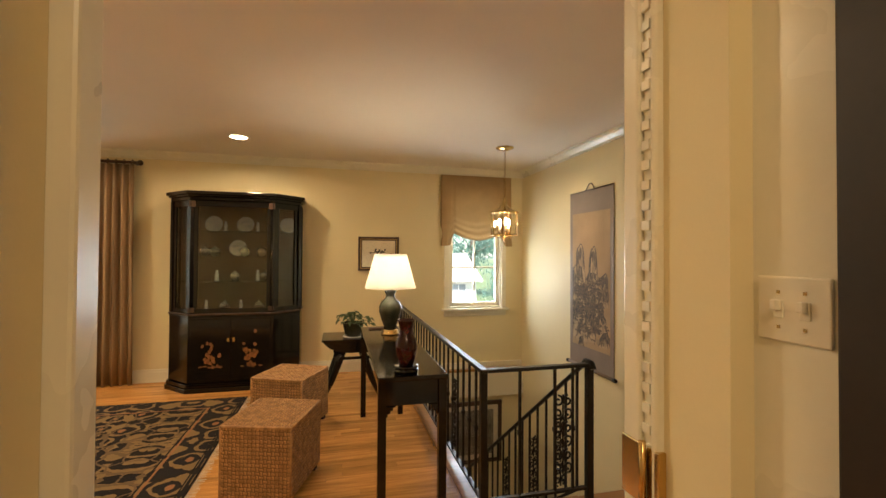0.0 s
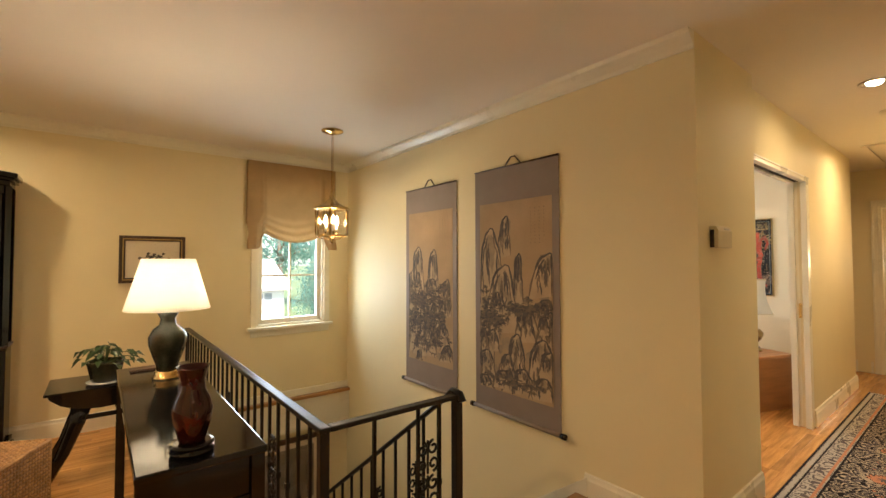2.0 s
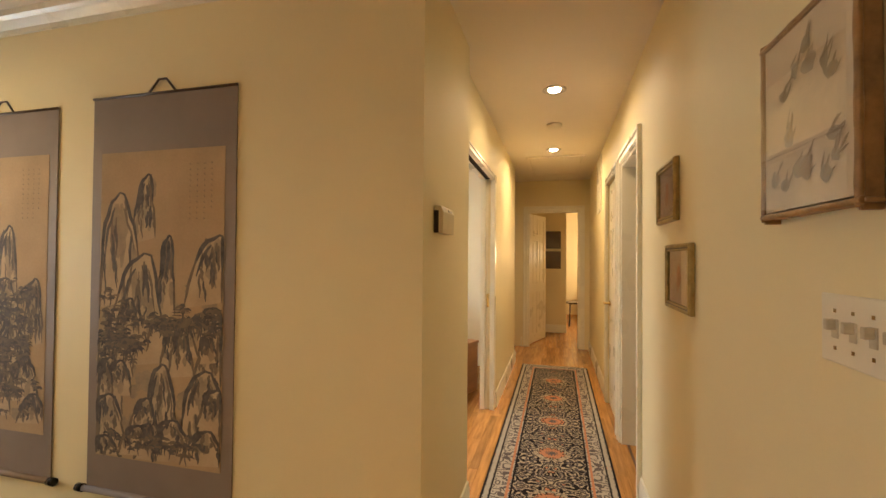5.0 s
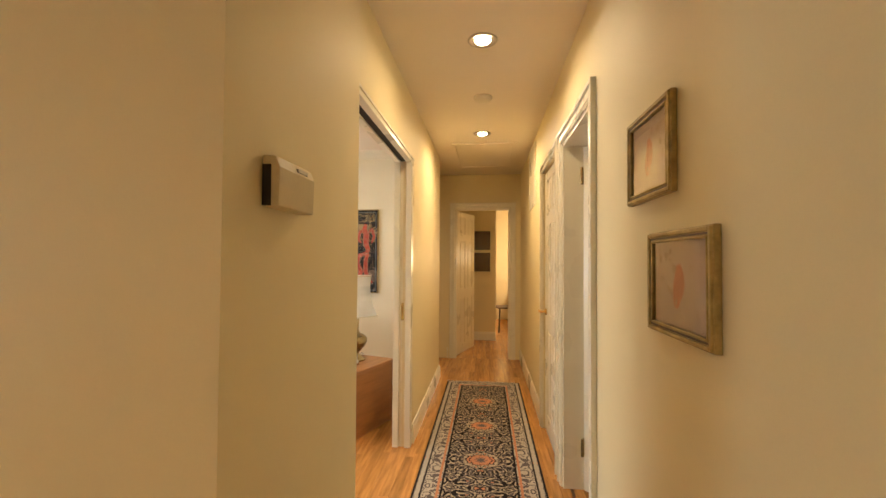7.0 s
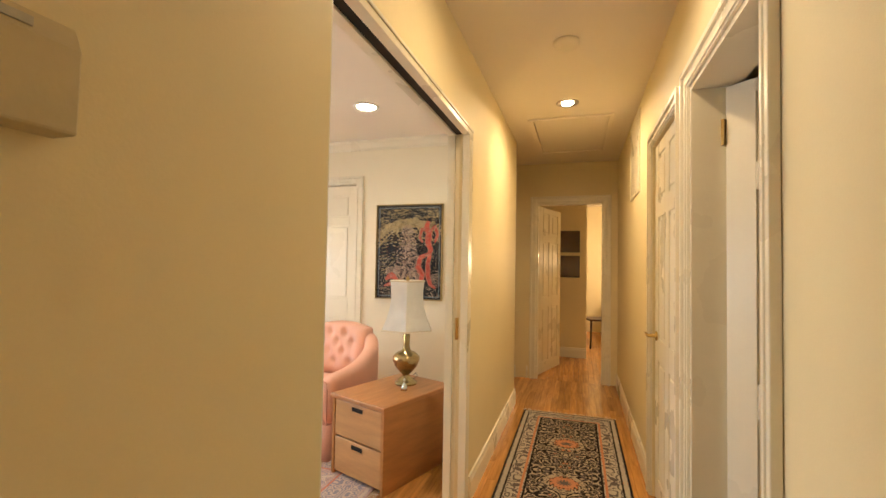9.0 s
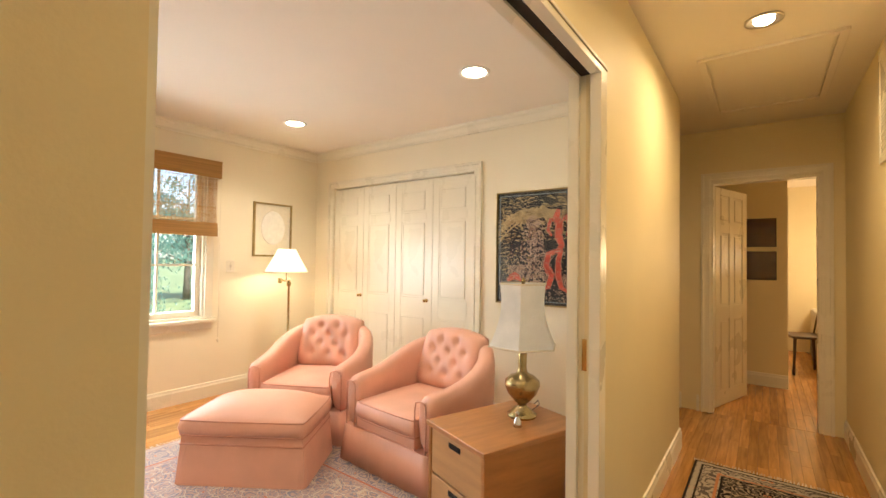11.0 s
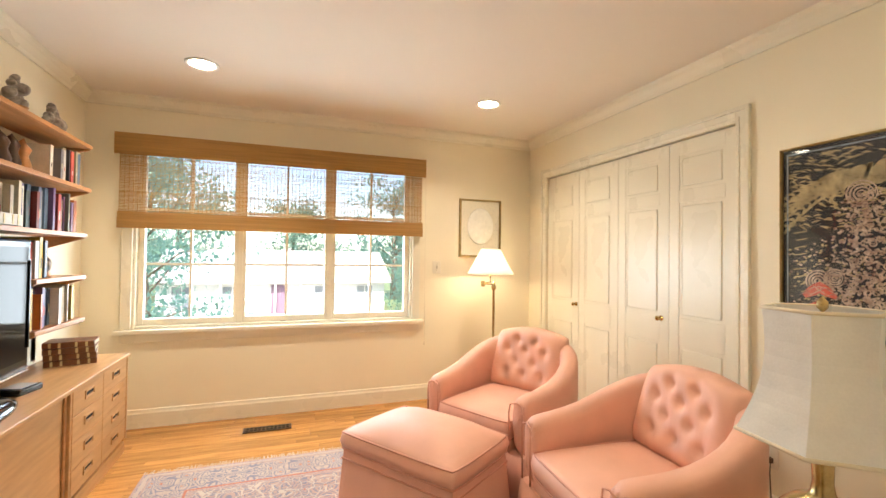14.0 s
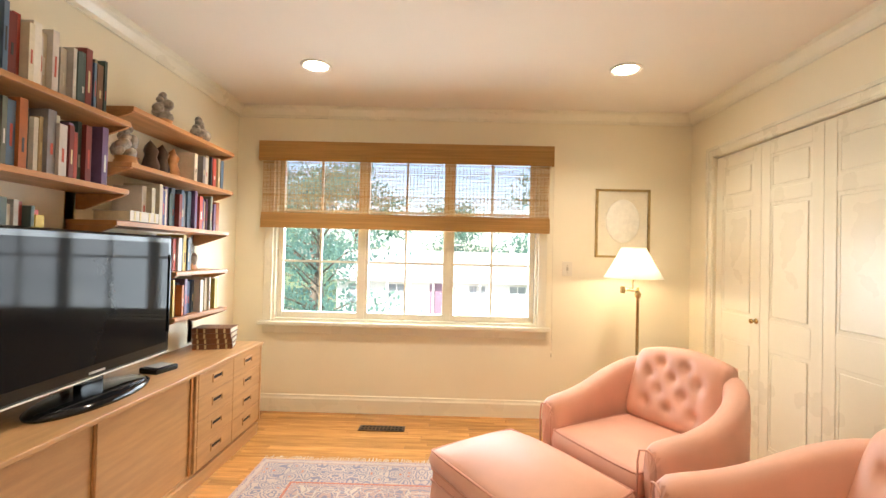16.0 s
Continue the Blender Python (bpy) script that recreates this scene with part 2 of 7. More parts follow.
wall("wall_den_east", "y", 1.75, EXT, 6.22, 6.34, 0, CEIL, [(3.15, 5.0, 0, 2.08)], PAINTLIT, "cream painted wall with a bifold closet")
wall("wall_closet_back", "y", 1.75, EXT, 6.75, 6.87, 0, CEIL, [], PAINT, "plain closet back wall")
wall("wall_hall_south", "x", 0.52, 7.58, 0.48, 0.635, 0, CEIL, [(3.575, 4.295, 0, 2.03), (4.50, 5.20, 0, 2.03)], PAINT, "cream painted hall wall with pictures and two doors")
wall("wall_south_living", "x", -4.3, -0.33, 0.48, 0.60, 0, CEIL, [], PAINT, "cream painted wall beside the first doorway")
wall("wall_west", "y", 0.48, EXT, -4.42, -4.3, -0.3, CEIL, [], PAINT, "cream painted far wall of the sitting area")
wall("wall_door_head", "x", -0.33, 0.52, 0.48, 0.60, 2.12, CEIL, [], PAINT, "cream painted wall above the first doorway")
wall("wall_entry_west", "y", -1.6, 0.48, -0.45, -0.33, 0, CEIL, [], TRIM, "cream panelled side of the first doorway")
wall("wall_entry_east", "y", -1.6, 0.48, 0.56, 0.68, 0, CEIL, [], TRIM, "cream panelled side of the first doorway with a switch")
wall("wall_entry_back", "x", -0.45, 0.68, -1.72, -1.6, 0, CEIL, [], PAINT, "plain cream wall behind the start")
wall("wall_hall_end", "y", 0.48, 3.0, 7.58, 7.70, 0, CEIL, [(0.78, 1.52, 0, 2.04)], PAINT, "yellow cream end wall of the hall with a doorway")
wall("wall_passage_end", "x", 6.87, 7.58, 2.9, 3.0, 0, CEIL, [], PAINT, "plain passage wall")
wall("wall_passage_west", "y", 1.75, 2.9, 6.6, 6.75, 0, CEIL, [], PAINT, "plain passage wall")
wall("wall_bath_back", "x", 3.2, 5.9, -1.32, -1.2, 0, CEIL, [], PAINT, "plain wall of the side room")
wall("wall_bath_west", "y", -1.2, 0.48, 3.2, 3.32, 0, CEIL, [], PAINT, "plain wall of the side room")
wall("wall_bath_east", "y", -1.2, 0.48, 5.78, 5.9, 0, CEIL, [], PAINT, "plain wall of the side room")
wall("wall_far_pictures", "y", 0.94, 2.6, 8.95, 9.07, 0, CEIL, [], PAINT, "cream wall with two small pictures beyond the hall door")
wall("wall_far_north", "x", 7.70, 11.6, 2.6, 2.72, 0, CEIL, [], PAINT, "plain bedroom wall")
wall("wall_far_south", "x", 7.70, 11.6, -1.32, -1.2, 0, CEIL, [], PAINT, "plain bedroom wall")
wall("wall_far_east", "y", -1.32, 2.72, 11.6, 11.72, 0, CEIL, [], PAINT, "plain bedroom wall")
wall("wall_far_west", "y", -1.32, 0.48, 7.58, 7.70, 0, CEIL, [], PAINT, "plain bedroom wall")

struct(boxes("ceiling", CEILP, [(-4.42, 2.43, -1.72, 5.54, CEIL, CEIL + 0.2), (2.43, 11.72, -1.72, 5.54, CEIL, CEIL + 0.2)]), "matt off-white plaster ceiling", "ceiling")

# subfloor, open over the stairwell
RAILX, RAILY = 0.77, 2.21
struct(boxes("floor", OAKGAP, [(-4.3, RAILX, -1.7, EXT, -0.25, -0.004), (RAILX, SC, -1.7, RAILY + 0.02, -0.25, -0.004), (2.43, 11.6, -1.7, EXT, -0.25, -0.004)]), "golden oak strip floor with a satin finish", "floor")
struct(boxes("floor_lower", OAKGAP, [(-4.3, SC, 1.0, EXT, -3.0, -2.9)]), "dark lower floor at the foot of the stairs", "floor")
wall("wall_lower_south", "x", -1.0, SC, 1.0, 1.12, -2.9, -0.25, [], PAINT, "cream lower stair wall")
wall("wall_lower_west", "y", 1.12, EXT, -1.0, -0.88, -2.9, -0.25, [], PAINT, "cream lower stair wall")

# trim
BASE = [(0, 0), (0.016, 0), (0.016, 0.105), (0.011, 0.118), (0.009, 0.135), (0, 0.14)]
CROWN = [(0, 0), (0.012, 0), (0.018, 0.02), (0.045, 0.05), (0.062, 0.062), (0.07, 0.085), (0, 0.085)]


def run_trim(name, prof, runs, z=0.0, label=""):
    """runs: (axis, a, b, face, direction)."""
    bm = bmesh.new()
    for axis, a, b, face, d in runs:
        extrude_profile(bm, [(face + d * (u + 0.001), v + z) for u, v in prof], axis, a, b)
    return struct(mesh(name, bm, TRIM), label, "trim")


run_trim("baseboard", BASE, [
    ("x", -4.3, RAILX, EXT, -1), ("y", 0.6, EXT, -4.3, 1), ("x", -4.3, -0.42, 0.6, 1), ("y", 1.562, 2.20, SC, -1),
    ("x", 2.38, 3.202, 1.562, -1), ("x", 4.79, 6.6, 1.63, -1), ("x", 0.63, 3.495, 0.635, 1), ("x", 4.375, 4.42, 0.635, 1), ("x", 5.28, 7.58, 0.635, 1),
    ("y", 1.75, 2.9, 7.58, -1), ("y", 1.61, 1.63, 7.58, -1), ("x", 2.48, 6.22, EXT, -1), ("y", 1.75, EXT, 2.48, 1), ("y", 1.75, 3.07, 6.22, -1), ("y", 5.08, EXT, 6.22, -1),
    ("x", 4.79, 6.22, 1.75, 1), ("x", 2.48, 3.2, 1.75, 1), ("y", 0.94, 2.6, 8.95, -1)], 0, "cream moulded wooden baseboard")
run_trim("trim_crown", CROWN, [("x", -4.3, SC, EXT, -1), ("y", 1.562, EXT, SC, -1), ("y", 0.6, EXT, -4.3, 1),
    ("x", 2.48, 6.22, EXT, -1), ("y", 1.75, EXT, 2.48, 1), ("y", 1.75, EXT, 6.22, -1), ("x", 2.48, 6.22, 1.75, 1)], CEIL - 0.086, "cream crown moulding")


def casing(name, axis, a, b, top, face, d, w=0.075, label="cream moulded door casing"):
    """Door casing of two uprights and a head on one face of a wall."""
    bm = bmesh.new()
    for t0, t1, pr in ((0.0, w - 0.004, 0.014), (0.008, 0.024, 0.02), (w - 0.022, w, 0.026)):
        for u0, u1, v0, v1 in ((a - t1, a - t0, 0, top + t1), (b + t0, b + t1, 0, top + t1), (a - t0, b + t0, top + t0, top + t1)):
            f0, f1 = sorted((face + d * 0.001, face + d * pr))
            if axis == "x":
                box(bm, u0, u1, f0, f1, v0, v1)
            else:
                box(bm, f0, f1, u0, u1, v0, v1)
    return struct(mesh(name, bm, TRIM, bevel=0.003), label, "door casing")


struct(boxes("trim_pocket_hall", TRIM, [(3.206, 4.785, 1.622, 1.629, 2.061, 2.075)], bevel=0.003), "plain cream edge of the pocket door opening", "door casing")
casing("trim_side_door", "x", 3.575, 4.295, 2.03, 0.635, 1)
casing("trim_linen_door", "x", 4.50, 5.20, 2.03, 0.635, 1, 0.062)
casing("trim_hall_end", "y", 0.78, 1.52, 2.04, 7.58, -1)
casing("trim_closet", "y", 3.15, 5.0, 2.08, 6.22, -1, 0.08)
# pocket door slot on the far jamb, with the door's edge in it
struct(boxes("trim_pocket_slot", TRIM, [(4.71, 4.785, 1.626, 1.668, 0, 2.06), (4.71, 4.785, 1.712, 1.754, 0, 2.06), (3.215, 4.71, 1.628, 1.668, 2.035, 2.06), (3.215, 4.71, 1.712, 1.752, 2.035, 2.06)], bevel=0.002), "cream split jamb of a pocket door", "door jamb")
struct(boxes("trim_pocket_track", DARK, [(3.215, 4.73, 1.669, 1.711, 2.044, 2.06)]), "dark pocket door track", "track")
pocket = thing("pocket_door", 4.725, 1.69, 0, 0, "cream pocket door slid into the wall with a brass edge pull", "door")
boxes("leaf", TRIM, [(0.008, 0.055, -0.016, 0.016, 0.012, 2.035)], pocket, bevel=0.002)
boxes("edge_pull", BRASS, [(0.003, 0.009, -0.009, 0.009, 0.90, 1.02)], pocket, "worn brass edge pull")
# jamb linings
struct(boxes("trim_jambs", TRIM, [(3.575, 3.593, 0.478, 0.637, 0, 2.03), (4.277, 4.295, 0.478, 0.637, 0, 2.03), (3.593, 4.277, 0.478, 0.637, 2.012, 2.03),
    (7.578, 7.702, 0.78, 0.798, 0, 2.04), (7.578, 7.702, 1.502, 1.52, 0, 2.04), (7.578, 7.702, 0.798, 1.502, 2.022, 2.04), (3.205, 3.213, 1.564, 1.752, 0, 2.035)]), "cream door linings", "door jamb")


def recessed_can(x, y, watts, color=WARM, group="recessed ceiling lights", small=False):
    c = thing("recessed_light", x, y, CEIL, 0, "white trimmed recessed ceiling light switched on", "ceiling light", group)
    if small:
        bm = bmesh.new()
        lathe(bm, [(0.080, 0.0), (0.080, -0.006), (0.070, -0.009), (0.064, -0.006), (0.044, -0.0015)], seg=28)
        mesh("trim_ring", bm, CANMETAL, c, "satin chrome trim ring")
        bm = bmesh.new()
        lathe(bm, [(0.043, -0.002), (0.036, -0.012), (0.02, -0.018), (0.0001, -0.02)], seg=24)
        mesh("bulb", bm, BULB, c)
        lamp("can_light", "AREA", x, y, CEIL - 0.024, watts, 0.09, color)
        return c
    bm = bmesh.new()
    lathe(bm, [(0.098, 0.0), (0.098, -0.006), (0.088, -0.01), (0.078, -0.006), (0.076, -0.002)], seg=28)
    mesh("trim_ring", bm, CANTRIM, c)
    bm = bmesh.new()
    lathe(bm, [(0.076, -0.0015), (0.06, -0.006), (0.0001, -0.009)], seg=28)
    mesh("bulb", bm, BULB, c)
    lamp("can_light", "AREA", x, y, CEIL - 0.014, watts, 0.14, color)
    return c


for x, y, w in ((3.37, 4.5, 6), (5.33, 4.47, 5), (5.34, 2.6, 1.6), (3.37, 2.6, 2.4)):
    recessed_can(x, y, w, SOFT)
for x, y, w in ((3.93, 1.115, 2.9), (5.64, 1.135, 6.5)):
    recessed_can(x, y, w, WARM, "hall ceiling lights", True)
# the can at (-0.91, 1.9) is assumed: unseen, added for its light
for x, y, w in ((-0.91, 4.44, 8.5), (-3.0, 4.44, 9), (-0.91, 1.9, 8.5), (-3.0, 1.9, 9)):
    recessed_can(x, y, w)
lamp("bedroom_light", "POINT", 10.3, 0.3, 1.4, 25, 0.15)
# unseen fill lamp without a fixture, added to brighten the first room
lamp("entry_fill", "AREA", 0.1, -0.6, CEIL - 0.02, 4.8, 0.2)


def window_light(x, z, w, h, watts):
    """Sky light entering by a window opening."""
    ob = new("sky_light", bpy.data.lights.new("sky_light", "AREA"))
    ob.data.shape, ob.data.size, ob.data.size_y, ob.data.energy, ob.data.color = "RECTANGLE", w, h, watts, (0.82, 0.92, 1.0)
    ob.matrix_world = pose(x, 5.52, z, -90, 0, 0)


window_light(3.89, 1.15, 2.1, 0.75, 22)
window_light(1.735, 1.12, 0.66, 0.75, 7)
window_light(-3.1, 1.25, 1.2, 1.7, 4.5)

# ---- windows ----
def window_unit(name, x0, x1, z0, z1, sashes, cols, rows, casing_w, label):
    """A wooden window in the outer wall: casing, sill, sashes, muntins, panes."""
    w = thing(name, (x0 + x1) / 2, EXT, z0, 0, label, "window")
    tagged(w, kind="structure")
    hw, h = (x1 - x0) / 2, z1 - z0
    c = casing_w
    boxes("frame", TRIM, [(-hw - c, -hw, -0.022, -0.001, 0, h + c), (hw, hw + c, -0.022, -0.001, 0, h + c), (-hw, hw, -0.022, -0.001, h, h + c),
        (-hw, -hw + 0.02, 0.001, 0.2, 0, h), (hw - 0.02, hw, 0.001, 0.2, 0, h), (-hw + 0.02, hw - 0.02, 0.001, 0.2, h - 0.02, h), (-hw + 0.02, hw - 0.02, 0.001, 0.2, 0, 0.02)], w, bevel=0.003)
    boxes("sill", TRIM, [(-hw - c - 0.03, hw + c + 0.03, -0.06, -0.001, -0.032, -0.002), (-hw - c, hw + c, -0.018, -0.001, -0.10, -0.034)], w, bevel=0.004)
    n = sashes
    sw = (2 * hw - 0.04) / n
    fr, mu, gl = bmesh.new(), bmesh.new(), bmesh.new()
    for i in range(n):
        a = -hw + 0.02 + i * sw
        b = a + sw
        s = 0.045
        for q in ((a + 0.003, a + s, 0.04, 0.085, 0.022, h - 0.022), (b - s, b - 0.003, 0.04, 0.085, 0.022, h - 0.022), (a + s, b - s, 0.04, 0.085, 0.022, 0.07), (a + s, b - s, 0.04, 0.085, h - 0.067, h - 0.022)):
            box(fr, *q)
        if i:
            box(fr, a - 0.02, a + 0.02, 0.03, 0.04, 0.02, h - 0.02)
        for k in range(1, cols):
            u = a + s + (b - a - 2 * s) * k / cols
            box(mu, u - 0.009, u + 0.009, 0.05, 0.075, 0.07, h - 0.067)
        for k in range(1, rows):
            v = 0.07 + (h - 0.137) * k / rows
            box(mu, a + s, b - s, 0.052, 0.073, v - 0.009, v + 0.009)
        box(gl, a + s - 0.004, b - s + 0.004, 0.061, 0.064, 0.066, h - 0.063)
    mesh("sash", fr, TRIM, w, bevel=0.003)
    mesh("muntin", mu, TRIM, w)
    g = mesh("pane", gl, GLASS, w, "clear window glass")
    g.visible_shadow = False
    return w


window_unit("window_1", 1.38, 2.09, 0.72, 2.2, 1, 2, 3, 0.06, "cream wooden window with six panes above the stairs")
window_unit("window_2", 2.80, 4.98, 0.74, 2.14, 3, 2, 3, 0.07, "wide cream window of three casements looking on trees")
window_unit("window_3", -3.75, -2.45, 0.35, 2.2, 2, 2, 3, 0.07, "cream wooden window behind curtains")


# ---- doors ----
def panel_door(name, w, h, rows_, cols, x, y, rot, label, th=0.035, knob=None, lever=False):
    d = thing(name, x, y, 0, rot, label, "door")
    bm = bmesh.new()
    st = 0.10 if w > 0.55 else 0.075
    core = 0.018
    box(bm, 0, w, -core / 2, core / 2, 0.01, h)
    pw = (w - st * (cols + 1)) / cols
    for s in (-1, 1):
        f0, f1 = sorted((s * core / 2, s * th / 2))
        for c in range(cols + 1):
            u = c * (pw + st)
            box(bm, u, u + st, f0, f1, 0.01, h)
        cuts = [0.01] + [v for r in rows_ for v in r] + [h]
        for k in range(0, len(cuts), 2):
            for c in range(cols):
                u = st + c * (pw + st)
                box(bm, u, u + pw, f0, f1, cuts[k], cuts[k + 1])
        for r0, r1 in rows_:
            for c in range(cols):
                u = st + c * (pw + st)
                box(bm, u + 0.022, u + pw - 0.022, f0, f1 - 0.002 if s > 0 else f1, r0 + 0.022, r1 - 0.022, 0.006)
    mesh("leaf", bm, TRIM, d, bevel=0.002)
    if knob:
        kx, kz, side = knob
        bm = bmesh.new()
        vs = lathe(bm, [(0.018, 0), (0.018, 0.004), (0.007, 0.008), (0.006, 0.022), (0.014, 0.028), (0.016, 0.036), (0.010, 0.043), (0.0001, 0.045)] if not lever else [(0.026, 0), (0.026, 0.008), (0.010, 0.012), (0.010, 0.05), (0.0001, 0.052)], seg=16)
        if lever:
            tube(bm, [(0, 0, 0.045), (-0.05, 0, 0.05), (-0.11, 0, 0.046)], [0.009, 0.008, 0.006])
        bmesh.ops.transform(bm, matrix=pose(kx, side * th / 2, kz, -90 * side, 0, 0), verts=bm.verts[:])
        mesh("handle", bm, BRASS, d, "polished brass handle")
    return d


ROWS3 = [(0.14, 0.80), (0.92, 1.60), (1.70, 1.95)]
for i in range(4):
    y0 = 5.0 - 0.4625 * i
    panel_door("bifold_closet_leaf", 0.460, 2.071, [(0.16, 0.78), (0.95, 1.68), (1.76, 1.98)], 1, 6.245, y0 - 0.001, -90, "cream painted raised panel bifold closet leaf, closed", 0.027, knob=(0.47 - 0.04, 0.93, -1) if i == 0 else ((0.4, 0.93, -1) if i == 2 else None))["group"] = "bifold closet leaves"
panel_door("linen_door", 0.69, 2.02, ROWS3, 2, 5.195, 0.605, 180, "cream panelled hall door, closed, with brass lever", knob=(0.07, 0.93, -1), lever=True)
panel_door("side_door", 0.66, 2.0, ROWS3, 2, 4.262, 0.515, 226, "cream panelled door standing open into a side room")
panel_door("hall_end_door", 0.70, 2.02, ROWS3, 2, 7.725, 1.515, -18, "cream panelled door standing open at the hall end", knob=(0.63, 0.93, 1))
for hz in (0.2, 1.78):
    boxes("hinge", DULLBRASS, [(-0.012, -0.001, -0.03, 0.02, hz, hz + 0.1)], bpy.data.objects["side_door"], "small brass hinge")

# first doorway: mouldings, folded louvred leaf, hinges, switch
struct(boxes("trim_entry", TRIM, [(-0.36, -0.30, 0.601, 0.66, 0, 2.12), (-0.42, -0.361, 0.601, 0.63, 0, 2.18), (-0.329, -0.305, 0.10, 0.479, 0, 2.12), (-0.329, -0.315, 0.36, 0.40, 0, 2.12), (-0.329, -0.31, -0.2, 0.06, 0, 2.12),
    (0.50, 0.56, 0.639, 0.68, 0, 2.12), (0.503, 0.529, 0.603, 0.616, 0, 2.12), (0.561, 0.62, 0.601, 0.64, 0, 2.18), (0.53, 0.559, 0.545, 0.60, 0, 2.12), (-0.36, 0.56, 0.601, 0.66, 2.12, 2.18)], bevel=0.006), "cream moulded casing of the first doorway", "door casing")
lv = thing("louvred_leaf", 0.53, 0.61, 0, 0, "cream louvred shutter leaf folded into the doorway", "door")
boxes("stile", TRIM, [(-0.0195, 0.028, 0.0075, 0.0275, 0.01, 2.1)], lv)
boxes("slat", TRIM, [(-0.025, -0.0196, 0.009, 0.0272, 0.1 + 0.034 * i, 0.116 + 0.034 * i) for i in range(58)], lv)
hg = boxes("hinge", BRASS, [(-0.034, -0.03, 0.017, 0.069, 0.97, 1.07), (-0.026, -0.01, -0.013, 0.015, 0.965, 1.065)], lv, "large worn brass hinge", bevel=0.002)
bm = bmesh.new()
lathe(bm, [(0.006, 0.965), (0.006, 1.075)], -0.034, 0.015, 10)
mesh("hinge_knuckle", bm, BRASS, lv)
sp = thing("latch_plate", -0.303, 0.50, 1.0, 0, "small brass latch plate on the door frame", "latch")
boxes("plate", BRASS, [(-0.002, 0.004, -0.03, 0.03, -0.06, 0.06)], sp, bevel=0.002)


TOGGLE = mat("worn_toggle", (0.58, 0.51, 0.38), 0.4, var=0.15, scale=40)


def switch_plate(x, y, z, rot, toggles, label, size=1.0, lever=None):
    s = thing("light_switch", x, y, z, rot, label, "light switch")
    s.scale = (size, size, size)
    w = 0.035 + 0.046 * toggles
    boxes("plate", WHITEPL, [(-w / 2, w / 2, -0.007, -0.001, -0.058, 0.058)], s, bevel=0.003)
    for i in range(toggles):
        u = (i - (toggles - 1) / 2) * 0.046
        for zz in (-0.032, 0.03):
            boxes("screw", DULLBRASS, [(u - 0.003, u + 0.003, -0.0082, -0.0068, zz - 0.003, zz + 0.003)], s)
        t = boxes("toggle", lever or TOGGLE, [(u - 0.005, u + 0.005, -0.022, -0.006, -0.002, 0.016), (u - 0.009, u + 0.009, -0.009, -0.006, -0.016, 0.016)], s, bevel=0.002)
    return s


switch_plate(0.56, 0.425, 1.315, -90, 2, "cream double light switch beside the doorway", 0.72, WHITEPL)
switch_plate(1.68, 0.635, 1.236, 180, 4, "cream light switch with four toggles on the hall wall")
switch_plate(5.22, EXT, 1.22, 0, 1, "small cream light switch near the window")
dk = thing("dark_cupboard", 0.545, -0.15, 0, 0, "dark stained tall cupboard inside the first room", "cupboard")
boxes("body", mat("black_brown_stain", (0.022, 0.014, 0.010), 0.45, var=0.2, scale=8), [(-0.02, 0.013, -0.5, 0.505, 0, 2.2)], dk, bevel=0.004)

# ---- stairs and railing ----
TREAD = mat("stair_tread", (0.42, 0.21, 0.075), 0.3, var=0.2, scale=3, fine=50, stretch=(1, 12, 12), coat=0.2)
st = struct(new("stairs"), "oak stairs going down beside the scroll wall", "stairs")
for i in range(12):
    y0, z = RAILY + 0.02 + 0.25 * i, -0.185 * (i + 1)
    boxes("tread", TREAD, [(1.36, SC - 0.002, y0 - 0.02, y0 + 0.25, z - 0.03, z)], st, bevel=0.006)
    boxes("riser", TRIM, [(1.36, SC - 0.002, y0 - 0.004, y0 + 0.012, z + 0.001, z + 0.155)], st)
bm = bmesh.new()
for x0, x1 in ((SC - 0.02, SC - 0.003), (1.34, 1.36)):
    vs = [[bm.verts.new((x, y, z)) for y, z in ((RAILY - 0.03, 0.12 if x0 > 2 else 0.0), (RAILY + 3.0, -2.1), (RAILY + 3.0, -2.45), (RAILY - 0.03, -0.22))] for x in (x0, x1)]
    for k in range(4):
        bm.faces.new((vs[0][k], vs[0][(k + 1) % 4], vs[1][(k + 1) % 4], vs[1][k]))
    bm.faces.new(vs[0])
    bm.faces.new(vs[1][::-1])
mesh("stringer", bm, TRIM, st)
struct(boxes("trim_well", TRIM, [(RAILX, RAILX + 0.012, RAILY + 0.02, EXT, -0.25, -0.01), (RAILX, 1.36, RAILY + 0.02, RAILY + 0.032, -0.25, -0.01)]), "cream edge boards of the stairwell", "trim")
struct(boxes("trim_nosing", TREAD, [(RAILX - 0.06, RAILX + 0.03, RAILY, EXT - 0.02, -0.003, 0.012), (RAILX, 1.36, RAILY - 0.03, RAILY + 0.05, -0.003, 0.012), (1.36, SC, RAILY - 0.04, RAILY + 0.045, -0.003, 0.010)], bevel=0.005), "oak nosing round the stairwell", "nosing")
struct(boxes("ledge", TRIM, [(RAILX + 0.02, SC - 0.005, EXT - 0.07, EXT - 0.001, -0.40, -0.075), (RAILX + 0.02, SC - 0.005, EXT - 0.03, EXT - 0.001, -0.04, 0.03)], bevel=0.004), "cream ledge on the stair wall below the window", "ledge")
struct(boxes("trim_ledge", TREAD, [(RAILX + 0.02, SC - 0.004, EXT - 0.085, EXT - 0.001, -0.074, -0.041)], bevel=0.004), "oak strip on the stair wall ledge", "trim")

